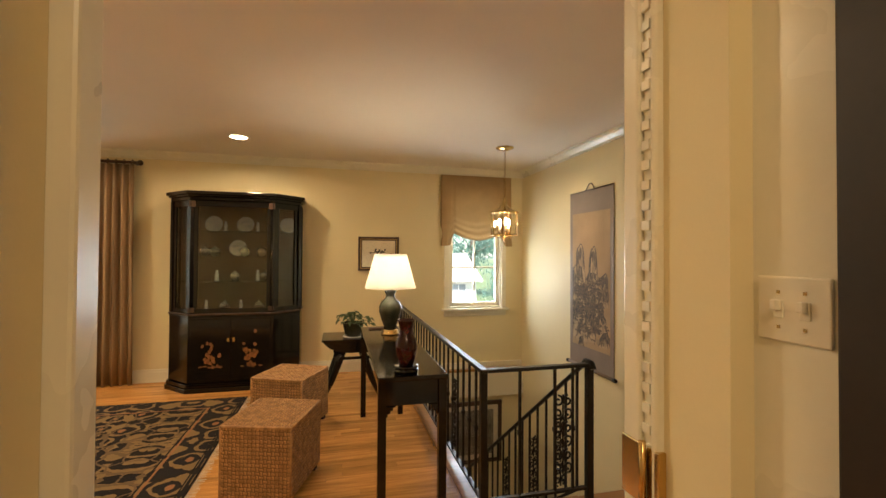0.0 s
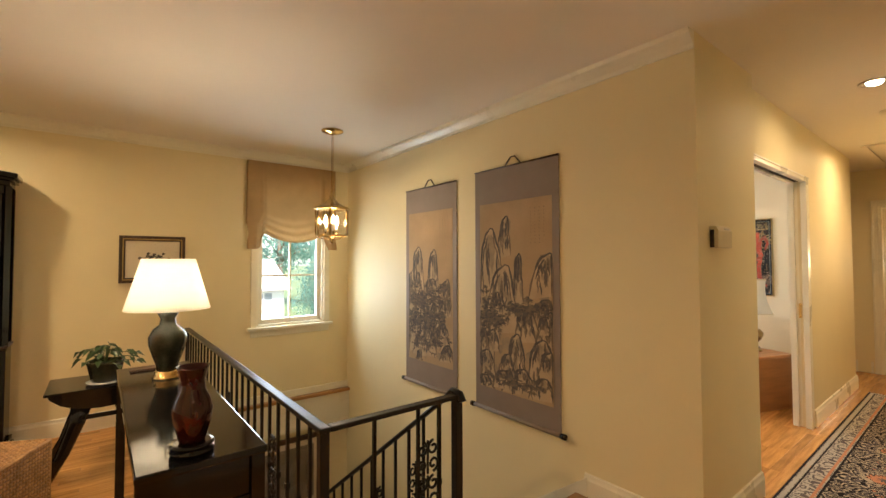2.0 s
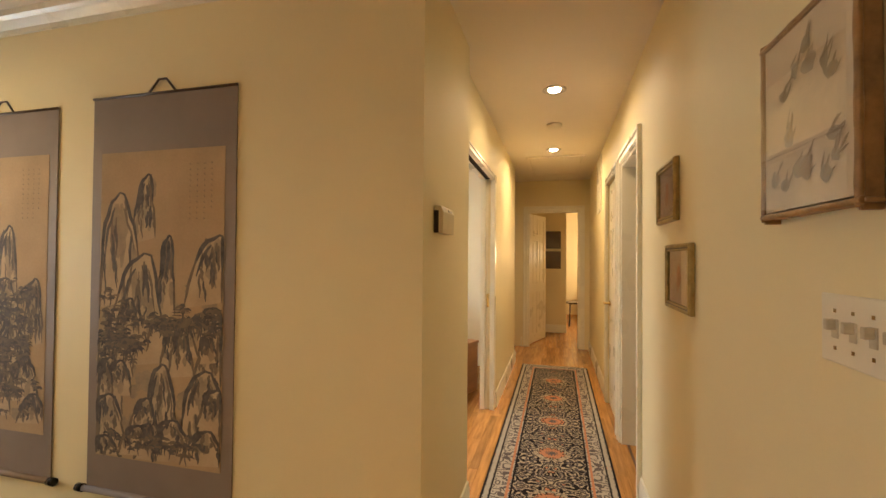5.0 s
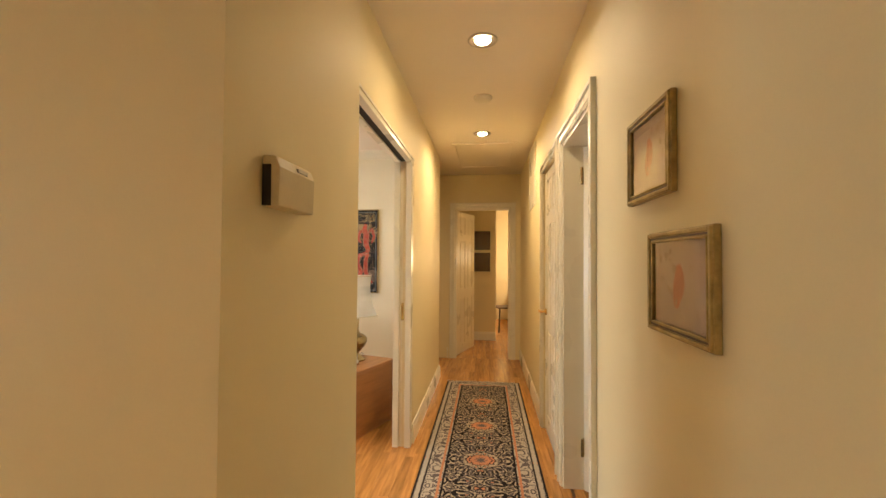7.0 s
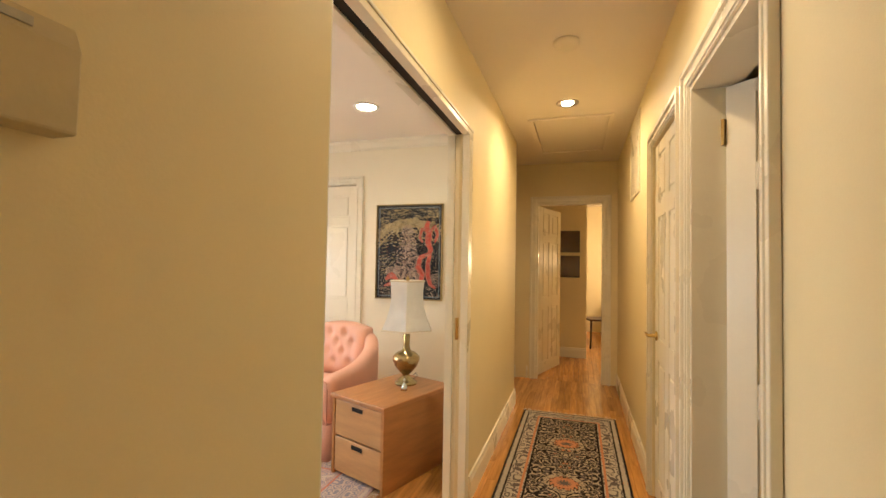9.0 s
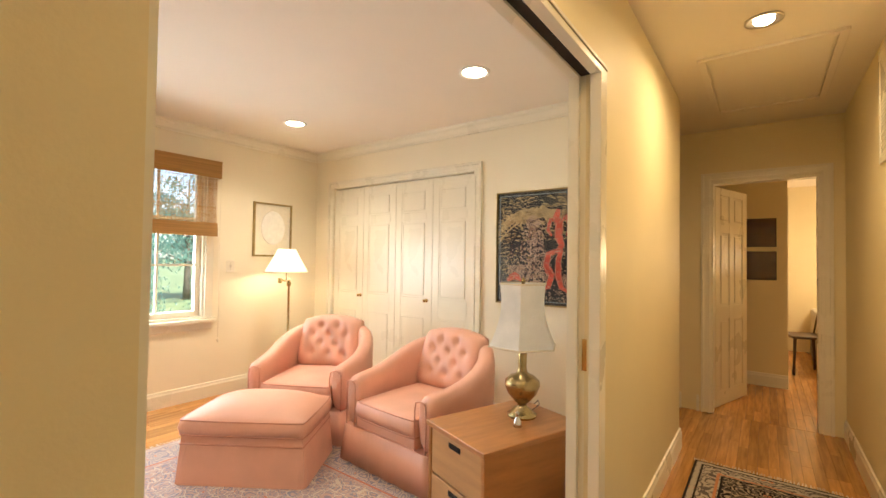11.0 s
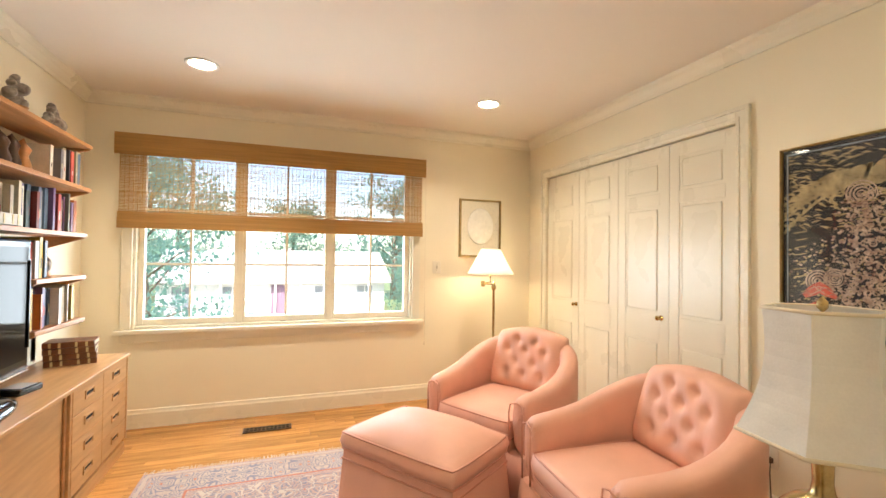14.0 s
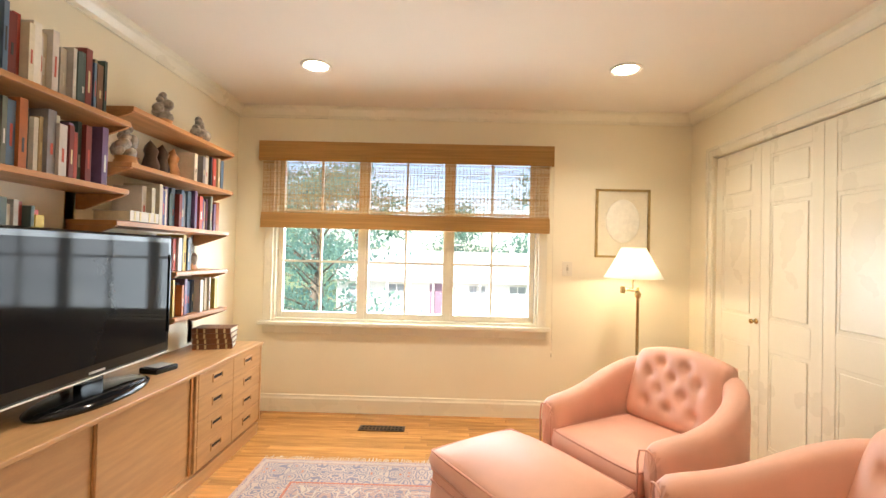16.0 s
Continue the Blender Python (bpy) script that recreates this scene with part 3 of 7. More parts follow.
rail = thing("stair_railing", RAILX, RAILY, 0, 0, "black wrought iron railing round the stairwell", "railing")
RH = 0.77
NX = 1.405 - RAILX
LEN = EXT - RAILY - 0.02
boxes("top_rail", IRON, [(-0.022, 0.022, -0.022, LEN, RH - 0.012, RH + 0.008), (0.022, NX + 0.018, -0.022, 0.022, RH - 0.012, RH + 0.008)], rail, bevel=0.005)
boxes("bottom_rail", IRON, [(-0.012, 0.012, 0.0, LEN, 0.07, 0.085), (0.012, NX, -0.012, 0.012, 0.07, 0.085)], rail)
for q in ((-0.018, 0.018, -0.018, 0.018, 0.012, RH - 0.01), (NX - 0.02, NX + 0.018, -0.019, 0.019, 0.01, RH - 0.01), (-0.014, 0.014, LEN - 0.03, LEN, 0.012, RH - 0.01)):
    boxes("post", IRON, [q], rail, bevel=0.003)
bal = bpy.data.meshes.new("baluster")
bm = bmesh.new()
box(bm, -0.0065, 0.0065, -0.0065, 0.0065, 0.085, RH - 0.012)
for zc in (0.42,):
    box(bm, -0.010, 0.010, -0.010, 0.010, zc - 0.012, zc + 0.012)
bm.to_mesh(bal)
bm.free()
bal.materials.append(IRON)
SPOTS = [(0, 0.125 * i) for i in range(1, 25)] + [(0.21, 0), (0.42, 0), (0.53, 0)]
for u, v in SPOTS:
    o = new("baluster", bal)
    o.parent = rail
    o.location = (u, v, 0)


def spiral(cx, cz, r, turns, sgn, start):
    n = int(14 * turns) + 4
    return [(cx + sgn * r * (1 - 0.75 * i / n) * math.cos(start + 2 * math.pi * turns * i / n), cz + r * (1 - 0.75 * i / n) * math.sin(start + 2 * math.pi * turns * i / n)) for i in range(n + 1)]


def scroll_panel(parent, place):
    """A wrought scroll ornament between balusters; place maps (u, z) to 3D."""
    bm = bmesh.new()
    for k in range(3):
        zc = 0.2 + 0.15 * k
        for sgn in (-1, 1):
            for start, dz in ((math.pi / 2, 0.035), (-math.pi / 2, -0.035)):
                tube(bm, [place(u, z) for u, z in spiral(sgn * 0.032, zc + dz, 0.032, 1.15, sgn, start)], 0.006, 6)
        tube(bm, [place(0, zc - 0.07), place(0, zc + 0.07)], 0.006, 6)
    mesh("scrollwork", bm, IRON, parent)


scroll_panel(rail, lambda u, z: (0.47 + u * 0.9, 0.0, z + 0.04))
for i in (4, 11, 18):
    scroll_panel(rail, lambda u, z, i=i: (0.0, 0.125 * i + 0.062 + u, z))
# sloping handrail down the stair
hand = thing("stair_handrail", 1.405, RAILY, 0, 0, "black wrought iron handrail sloping down the stairs", "handrail")
SL = -0.74
bm = bmesh.new()
tube(bm, [(0, -0.04, RH - 0.02), (0, -0.02, RH + 0.012), (0, 0.03, RH + 0.018), (0, 0.09, RH - 0.04)] + [(0, 0.1 + 0.3 * i, RH - 0.045 + SL * 0.3 * i) for i in range(10)], 0.02, 8, flat=0.6)
mesh("rail", bm, IRON, hand)
bm = bmesh.new()
tube(bm, [(0, 0.0, 0.09), (0, 2.8, 0.09 + SL * 2.8)], 0.009, 6)
for i in range(1, 21):
    v = 0.13 * i
    box(bm, -0.0065, 0.0065, v - 0.0065, v + 0.0065, 0.09 + SL * v, RH + 0.03 + SL * v)
mesh("baluster", bm, IRON, hand)
for i in (2, 5, 9, 14):
    scroll_panel(hand, lambda u, z, i=i: (0.0, 0.13 * i + 0.065 + u, z + 0.03 + SL * (0.13 * i + 0.065 + u)))

# ---- den: seating ----
def club_chair(x, y, rot):
    """Low barrel chair; it faces its own -x."""
    c = thing("club_chair", x, y, 0, rot, "pink upholstered club chair with tufted back and pleated skirt", "armchair", "pink club chairs")
    # shell of arms and back along a U, seen from above
    path = [(-0.40, -0.31), (-0.30, -0.325), (-0.15, -0.345), (0.0, -0.36), (0.13, -0.355), (0.24, -0.31), (0.325, -0.22), (0.365, -0.10), (0.375, 0.0)]
    path += [(a, -b) for a, b in path[-2::-1]]
    tops = [0.545, 0.55, 0.56, 0.60, 0.665, 0.72, 0.75, 0.765, 0.77]
    tops += tops[-2::-1]
    bm = bmesh.new()
    rings = []
    for i, ((px, py), h) in enumerate(zip(path, tops)):
        q0, q1 = Vector(path[max(0, i - 1)]), Vector(path[min(len(path) - 1, i + 1)])
        d = (q1 - q0).normalized()
        n = Vector((d.y, -d.x))  # outward
        th = 0.058
        prof = [(th * 0.8, 0.20), (th, 0.3), (th * 1.1, h - 0.06), (th * 0.95, h - 0.018), (th * 0.5, h), (-th * 0.4, h + 0.002), (-th * 0.85, h - 0.02), (-th, h - 0.07), (-th, 0.2)]
        rings.append([bm.verts.new((px + n.x * o, py + n.y * o, z)) for o, z in prof])
    for a, b in zip(rings, rings[1:]):
        for j in range(len(a)):
            bm.faces.new((a[j], a[(j + 1) % len(a)], b[(j + 1) % len(a)], b[j])).smooth = True
    bm.faces.new(rings[0][::-1])
    bm.faces.new(rings[-1])
    o = mesh("arms_and_back", bm, PINK, c)
    sub = o.modifiers.new("s", "SUBSURF")
    sub.levels = sub.render_levels = 1
    for sgn in (-1, 1):
        bm = bmesh.new()
        tube(bm, [(-0.402, sgn * 0.31 + o_, z) for o_, z in ((0.040, 0.24), (0.045, 0.46), (0.036, 0.51), (0.0, 0.522), (-0.036, 0.51), (-0.042, 0.46), (-0.04, 0.24))], 0.0045, 6)
        mesh("piping", bm, PINKSEAM, c)
    # skirt
    bm = bmesh.new()
    sk = [(-0.41, -0.37), (-0.41, -0.12), (-0.41, 0.12), (-0.41, 0.37), (-0.1, 0.415), (0.22, 0.385), (0.40, 0.22), (0.43, 0.0), (0.40, -0.22), (0.22, -0.385), (-0.1, -0.415)]
    n = 66
    low, high = [], []
    for i in range(n):
        f = i / n * len(sk)
        a, b = sk[int(f)], sk[(int(f) + 1) % len(sk)]
        t = f - int(f)
        px, py = a[0] + (b[0] - a[0]) * t, a[1] + (b[1] - a[1]) * t
        wv = 1 + 0.012 * math.sin(i * 1.9)
        low.append(bm.verts.new((px * 1.035 * wv, py * 1.035 * wv, 0.012)))
        high.append(bm.verts.new((px * 0.985, py * 0.985, 0.235)))
    for i in range(n):
        bm.faces.new((low[i], low[(i + 1) % n], high[(i + 1) % n], high[i])).smooth = True
    bm.faces.new(high)
    bm.faces.new(low[::-1])
    mesh("skirt", bm, PINK, c)
    # seat cushion
    bm = bmesh.new()
    box(bm, -0.395, 0.20, -0.262, 0.262, 0.235, 0.30, 0.01)
    mesh("seat_deck", bm, PINK, c)
    cushion(c, "seat", -0.405, 0.2, -0.264, 0.264, 0.30, 0.40, 0.035, 0.0)
    # tufted back cushion, leaning
    bm = bmesh.new()
    nu, nv = 30, 24
    W_, H_ = 0.30, 0.455
    grid = [[None] * (nv + 1) for _ in range(nu + 1)]
    back = [[None] * (nv + 1) for _ in range(nu + 1)]
    tufts = [(-0.14, 0.12), (0, 0.12), (0.14, 0.12), (-0.07, 0.2), (0.07, 0.2), (-0.14, 0.28), (0, 0.28), (0.14, 0.28), (-0.07, 0.35), (0.07, 0.35)]
    for i in range(nu + 1):
        for j in range(nv + 1):
            u, v = -1 + 2 * i / nu, j / nv
            yy, zz = u * W_ * (1 - 0.12 * v * v), v * H_ * (1 - 0.10 * u * u * v)
            edge = (1 - abs(u) ** 5) * (1 - abs(2 * v - 1) ** 6)
            puff = 0.115 * max(0, edge) ** 0.45
            dip = sum(math.exp(-((yy - a) ** 2 + (zz - b) ** 2) / 0.00055) for a, b in tufts)
            crease = sum(math.exp(-((yy - a) ** 2 / 0.0012 + (zz - b) ** 2 / 0.006)) for a, b in tufts)
            puff -= 0.026 * min(1, dip) + 0.020 * min(1.3, crease)
            grid[i][j] = bm.verts.new((-puff, yy, zz))
            back[i][j] = bm.verts.new((0.03 * edge, yy, zz))
    for i in range(nu):
        for j in range(nv):
            bm.faces.new((grid[i][j], grid[i + 1][j], grid[i + 1][j + 1], grid[i][j + 1])).smooth = True
            bm.faces.new((back[i][j], back[i][j + 1], back[i + 1][j + 1], back[i + 1][j])).smooth = True
    bmesh.ops.remove_doubles(bm, verts=bm.verts[:], dist=0.001)
    bmesh.ops.transform(bm, matrix=pose(0.225, 0, 0.375, 0, 14, 0), verts=bm.verts[:])
    mesh("back_cushion", bm, PINK, c)
    bm = bmesh.new()
    bmesh.ops.create_icosphere(bm, subdivisions=1, radius=0.010)
    first = mesh("button", bm, PINK, c)
    for i, (a, b) in enumerate(tufts):
        o = first if i == 0 else new("button", first.data)
        o.parent = c
        o.location = (pose(0.225, 0, 0.375, 0, 14, 0) @ pose(-0.062, a, b)).translation
    return c


def cushion(parent, name, x0, x1, y0, y1, z0, z1, crown, seam=1.0, n=14):
    """A boxed cushion with domed top and piped edges."""
    bm = bmesh.new()
    rows = []
    for i in range(n + 1):
        row = []
        for j in range(n + 1):
            u, v = -1 + 2 * i / n, -1 + 2 * j / n
            ru, rv = math.copysign(abs(u) ** 0.8, u), math.copysign(abs(v) ** 0.8, v)
            k = 1 - 0.035 * (abs(u * v)) ** 3
            z = z1 + crown * (1 - abs(u) ** 2.4) * (1 - abs(v) ** 2.4)
            row.append(bm.verts.new(((x0 + x1) / 2 + ru * k * (x1 - x0) / 2, (y0 + y1) / 2 + rv * k * (y1 - y0) / 2, z)))
        rows.append(row)
    for i in range(n):
        for j in range(n):
            bm.faces.new((rows[i][j], rows[i + 1][j], rows[i + 1][j + 1], rows[i][j + 1])).smooth = True
    rim = [rows[i][0] for i in range(n)] + [rows[n][j] for j in range(n)] + [rows[i][n] for i in range(n, 0, -1)] + [rows[0][j] for j in range(n, 0, -1)]
    cx, cy = (x0 + x1) / 2, (y0 + y1) / 2
    mid = [bm.verts.new((cx + (v.co.x - cx) * 1.03, cy + (v.co.y - cy) * 1.04, (z0 + z1) / 2)) for v in rim]
    low = [bm.verts.new((v.co.x, v.co.y, z0)) for v in rim]
    m = len(rim)
    for a, b in ((rim, mid), (mid, low)):
        for i in range(m):
            bm.faces.new((a[i], a[(i + 1) % m], b[(i + 1) % m], b[i])).smooth = True
    bm.faces.new(low)
    tops = [tuple(v.co) for v in rim]
    lows = [tuple(v.co) for v in low]
    o = mesh(name, bm, PINK, parent)
    bm = bmesh.new()
    tube(bm, tops, 0.005, 6, closed=True)
    mesh("piping", bm, PINKSEAM, parent)
    bm = bmesh.new()
    tube(bm, lows, 0.005, 6, closed=True)
    mesh("piping", bm, PINKSEAM, parent)
    return o


club_chair(5.29, 4.02, 28)
club_chair(5.37, 2.955, -4)

ot = thing("footstool", 4.60, 3.68, 0, -56, "pink upholstered footstool with loose cushion and skirt", "footstool")
bm = bmesh.new()
lo, hi = [], []
for k in range(64):
    f = k / 64 * 4
    sd, t = int(f), f - int(f)
    cs = [(-1, -1), (1, -1), (1, 1), (-1, 1)]
    a, b = cs[sd], cs[(sd + 1) % 4]
    px, py = a[0] + (b[0] - a[0]) * t, a[1] + (b[1] - a[1]) * t
    pl = 1.0 + (0.03 if 0.06 < t < 0.94 else 0.0)
    lo.append(bm.verts.new((px * 0.375 * pl, py * 0.265 * pl, 0.012)))
    hi.append(bm.verts.new((px * 0.355, py * 0.245, 0.285)))
for k in range(64):
    bm.faces.new((lo[k], lo[(k + 1) % 64], hi[(k + 1) % 64], hi[k]))
bm.faces.new(hi)
bm.faces.new(lo[::-1])
mesh("skirt", bm, PINK, ot)
bm = bmesh.new()
tube(bm, [(sx * 0.362, sy * 0.252, 0.235) for sx, sy in ((-1, -1), (1, -1), (1, 1), (-1, 1))], 0.005, 6, closed=True)
mesh("piping", bm, PINKSEAM, ot)
cushion(ot, "cushion", -0.372, 0.372, -0.262, 0.262, 0.288, 0.372, 0.085)

# ---- rugs ----
def rug_material(name, w, l, field, field2, border, accent, line, scale, soft=False, waves=26.0):
    """Woven pattern with nested borders; w and l are the half sizes along x and y."""
    m = bpy.data.materials.new(name)
    m.use_nodes = True
    nt = m.node_tree
    n, k = nt.nodes, nt.links
    b = n["Principled BSDF"]
    b.inputs["Roughness"].default_value = 0.95
    b.inputs["Specular IOR Level"].default_value = 0.15
    co = n.new("ShaderNodeTexCoord")
    sep = n.new("ShaderNodeSeparateXYZ")
    k.new(co.outputs["Object"], sep.inputs[0])

    def math_(op, a, c=None, d=None):
        q = n.new("ShaderNodeMath")
        q.operation = op
        for i, v in enumerate((a, c, d)):
            if v is None:
                continue
            if isinstance(v, (int, float)):
                q.inputs[i].default_value = v
            else:
                k.new(v, q.inputs[i])
        return q.outputs[0]

    def mix(f, a, c):
        q = n.new("ShaderNodeMix")
        q.data_type = "RGBA"
        k.new(f, q.inputs["Factor"])
        for s, v in (("A", a), ("B", c)):
            if isinstance(v, tuple):
                q.inputs[s].default_value = (*v, 1)
            else:
                k.new(v, q.inputs[s])
        return q.outputs["Result"]
    ax, ay = math_("ABSOLUTE", sep.outputs[0]), math_("ABSOLUTE", sep.outputs[1])
    edge = math_("MINIMUM", math_("SUBTRACT", w, ax), math_("SUBTRACT", l, ay))
    short = 0 if w < l else 1
    # mirrored coordinates so the pattern is symmetric and repeats like a woven one
    px = math_("PINGPONG", ax, 0.36 if not soft else 0.5)
    py = math_("PINGPONG", ay, 0.36 if not soft else 0.5)
    comb = n.new("ShaderNodeCombineXYZ")
    k.new(px, comb.inputs[0])
    k.new(py, comb.inputs[1])
    warp = n.new("ShaderNodeTexNoise")
    warp.inputs["Scale"].default_value = 9
    k.new(comb.outputs[0], warp.inputs["Vector"])
    vm = n.new("ShaderNodeVectorMath")
    vm.operation = "MULTIPLY_ADD"
    k.new(warp.outputs["Color"], vm.inputs[0])
    vm.inputs[1].default_value = (0.09, 0.09, 0)
    k.new(comb.outputs[0], vm.inputs[2])
    vo = n.new("ShaderNodeTexVoronoi")
    vo.inputs["Scale"].default_value = scale
    k.new(vm.outputs[0], vo.inputs["Vector"])
    ve = n.new("ShaderNodeTexVoronoi")
    ve.feature = "DISTANCE_TO_EDGE"
    ve.inputs["Scale"].default_value = scale * 1.15
    k.new(vm.outputs[0], ve.inputs["Vector"])
    d = vo.outputs["Distance"]
    rings = math_("SINE", math_("MULTIPLY", d, waves))
    petals = math_("GREATER_THAN", rings, 0.25)
    vines = math_("LESS_THAN", ve.outputs[0], 0.045)
    heart = math_("LESS_THAN", d, 0.16)
    sepc = n.new("ShaderNodeSeparateColor")
    k.new(vo.outputs["Color"], sepc.inputs[0])
    some = math_("GREATER_THAN", sepc.outputs[0], 0.62)
    base = mix(petals, field, field2)
    base = mix(vines, base, line)
    base = mix(math_("MULTIPLY", heart, some), base, accent)
    # row of medallions down the middle
    if not soft:
        lng = ay if short == 0 else ax
        sht = ax if short == 0 else ay
        mm = math_("SUBTRACT", math_("PINGPONG", lng, 0.3), 0.0)
        rad = math_("SQRT", math_("ADD", math_("MULTIPLY", mm, mm), math_("MULTIPLY", math_("MULTIPLY", sht, sht), 0.8)))
        wob = math_("MULTIPLY_ADD", rings, 0.012, rad)
        base = mix(math_("LESS_THAN", wob, 0.10), base, field2)
        base = mix(math_("LESS_THAN", wob, 0.085), base, field)
        base = mix(math_("LESS_THAN", wob, 0.072), base, accent)
        base = mix(math_("LESS_THAN", wob, 0.03), base, line)
    # borders
    bt = 0.17 if not soft else 0.3
    bordv = mix(petals, border, field2 if soft else line)
    bordv = mix(math_("MULTIPLY", heart, some), bordv, accent)
    inb = math_("LESS_THAN", edge, bt)
    base = mix(inb, base, bordv)
    for e0, e1, colr in ((bt - 0.012, bt, field), (bt - 0.035, bt - 0.02, accent), (0.045, 0.055, field), (0.02, 0.04, border), (0.0, 0.014, field)):
        band = math_("MULTIPLY", math_("GREATER_THAN", edge, e0), math_("LESS_THAN", edge, e1))
        base = mix(band, base, colr)
    fine = n.new("ShaderNodeTexNoise")
    fine.inputs["Scale"].default_value = 260
    k.new(co.outputs["Object"], fine.inputs["Vector"])
    big = n.new("ShaderNodeTexNoise")
    big.inputs["Scale"].default_value = 3
    k.new(co.outputs["Object"], big.inputs["Vector"])
    hs = n.new("ShaderNodeHueSaturation")
    k.new(base, hs.inputs["Color"])
    k.new(math_("ADD", math_("MULTIPLY", fine.outputs[0], 0.5), math_("MULTIPLY_ADD", big.outputs[0], 0.4, 0.55)), hs.inputs["Value"])
    k.new(hs.outputs[0], b.inputs["Base Color"])
    bp = n.new("ShaderNodeBump")
    bp.inputs["Strength"].default_value = 0.4
    bp.inputs["Distance"].default_value = 0.003
    k.new(fine.outputs[0], bp.inputs["Height"])
    k.new(bp.outputs[0], b.inputs["Normal"])
    return m


FRINGE = mat("fringe", (0.62, 0.54, 0.40), 0.9, var=0.15, scale=20, bump=0.2)


def rug(name, x, y, rot, w, l, material, label, fringe_axis, step=0.012):
    r = thing(name, x, y, 0.0, rot, label, "rug")
    boxes("pile", material, [(-w, w, -l, l, 0.003, 0.011)], r, bevel=0.003)
    rnd = random.Random(4)
    half = l if fringe_axis == "x" else w
    for sgn in (-1, 1):
        bm = bmesh.new()
        u = -half
        while u < half:
            ln = 0.05 + rnd.uniform(-0.012, 0.012)
            o = rnd.uniform(-0.008, 0.008)
            e = w if fringe_axis == "x" else l
            a0, a1 = sgn * (e - 0.002), sgn * (e + ln)
            q = [(a0, u), (a0, u + 0.006), (a1, u + 0.005 + o), (a1, u + 0.001 + o)]
            if fringe_axis == "y":
                q = [(b_, a_) for a_, b_ in q]
            bm.faces.new([bm.verts.new((a_, b_, 0.006 if i < 2 else 0.004)) for i, (a_, b_) in enumerate(q)])
            u += step
        tagged(mesh("fringe", bm, FRINGE, r, "cream knotted fringe"), kind="stuff")
    return r


RUN = rug_material("runner_wool", 1.86, 0.385, (0.014, 0.011, 0.013), (0.42, 0.345, 0.25), (0.44, 0.39, 0.32), (0.50, 0.22, 0.12), (0.12, 0.10, 0.095), 14.5, waves=21.0)
rug("hall_runner", 4.56, 1.125, 0, 1.86, 0.385, RUN, "black and cream oriental runner along the hall floor", "x")
DENR = rug_material("den_rug_wool", 1.0, 1.15, (0.46, 0.33, 0.29), (0.25, 0.24, 0.30), (0.52, 0.42, 0.36), (0.50, 0.20, 0.14), (0.55, 0.47, 0.40), 17, True)
rug("den_rug", 4.12, 3.32, 0, 1.0, 1.15, DENR, "faded rose and blue oriental rug on the den floor", "y")
LIVR = rug_material("sitting_rug_wool", 1.45, 1.5, (0.012, 0.009, 0.008), (0.20, 0.13, 0.055), (0.016, 0.013, 0.012), (0.26, 0.12, 0.05), (0.13, 0.085, 0.04), 5.2, True, 17.0)
rug("sitting_rug", -2.27, 3.06, 0, 1.45, 1.5, LIVR, "black and gold floral rug in the sitting area", "x")

# ---- den: side cabinet, lamps, picture ----
fc = thing("file_cabinet", 5.04, 2.193, 0, -20, "teak two drawer file cabinet used as a lamp table", "cabinet")
boxes("body", CABW, [(-0.285, 0.285, -0.225, -0.205, 0.0, 0.44), (-0.285, 0.285, 0.205, 0.225, 0.0, 0.44), (-0.26, 0.285, -0.205, 0.205, 0.02, 0.44)], fc, bevel=0.003)
boxes("top", CABW, [(-0.295, 0.295, -0.235, 0.235, 0.442, 0.466)], fc, bevel=0.004)
fc.scale = (1.11, 1.0, 1.073)
for z0, z1 in ((0.03, 0.225), (0.235, 0.435)):
    dr = boxes("drawer", TEAKV, [(-0.281, -0.262, -0.2, 0.2, z0, z1)], fc, bevel=0.003)
    h = boxes("handle", TVBLACK, [(-0.285, -0.279, -0.045, 0.045, z1 - 0.04, z1 - 0.018)], dr)


def bell_shade(bm, cx, cy, z0, z1, r0, r1, seg, bow, pleat=0.0, rot=0.0):
    """Open shade with thickness; bow pulls the middle in."""
    prof_o, prof_i = [], []
    for i in range(9):
        t = i / 8
        r = r0 + (r1 - r0) * t - bow * math.sin(math.pi * t) 
        prof_o.append((r, z0 + (z1 - z0) * t))
        prof_i.append((r - 0.004, z0 + (z1 - z0) * t))
    prof = prof_o + prof_i[::-1] + [prof_o[0]]
    rings = []
    for r, z in prof:
        ring = []
        for i in range(seg):
            a = rot + 2 * math.pi * i / seg
            rr = r * (1 + pleat * (1 if i % 2 else -1))
            ring.append(bm.verts.new((cx + rr * math.cos(a), cy + rr * math.sin(a), z)))
        rings.append(ring)
    for a, b in zip(rings, rings[1:]):
        for i in range(seg):
            bm.faces.new((a[i], a[(i + 1) % seg], b[(i + 1) % seg], b[i])).smooth = seg > 8


dl = thing("brass_table_lamp", 5.17, 2.165, 0.500, 20, "antique brass urn lamp with a white bell shade, off", "table lamp")
bm = bmesh.new()
lathe(bm, [(0.075, 0), (0.078, 0.012), (0.06, 0.02), (0.05, 0.035), (0.028, 0.05), (0.024, 0.065), (0.04, 0.078), (0.075, 0.12), (0.092, 0.16), (0.09, 0.185), (0.065, 0.21), (0.035, 0.222), (0.026, 0.235), (0.022, 0.26), (0.024, 0.33), (0.018, 0.345), (0.012, 0.36), (0.012, 0.42), (0.006, 0.44), (0.004, 0.69), (0.012, 0.70), (0.012, 0.715), (0.0001, 0.73)], seg=28)
mesh("base", bm, DULLBRASS, dl)
bm = bmesh.new()
bell_shade(bm, 0, 0, 0.37, 0.695, 0.188, 0.130, 6, 0.03)
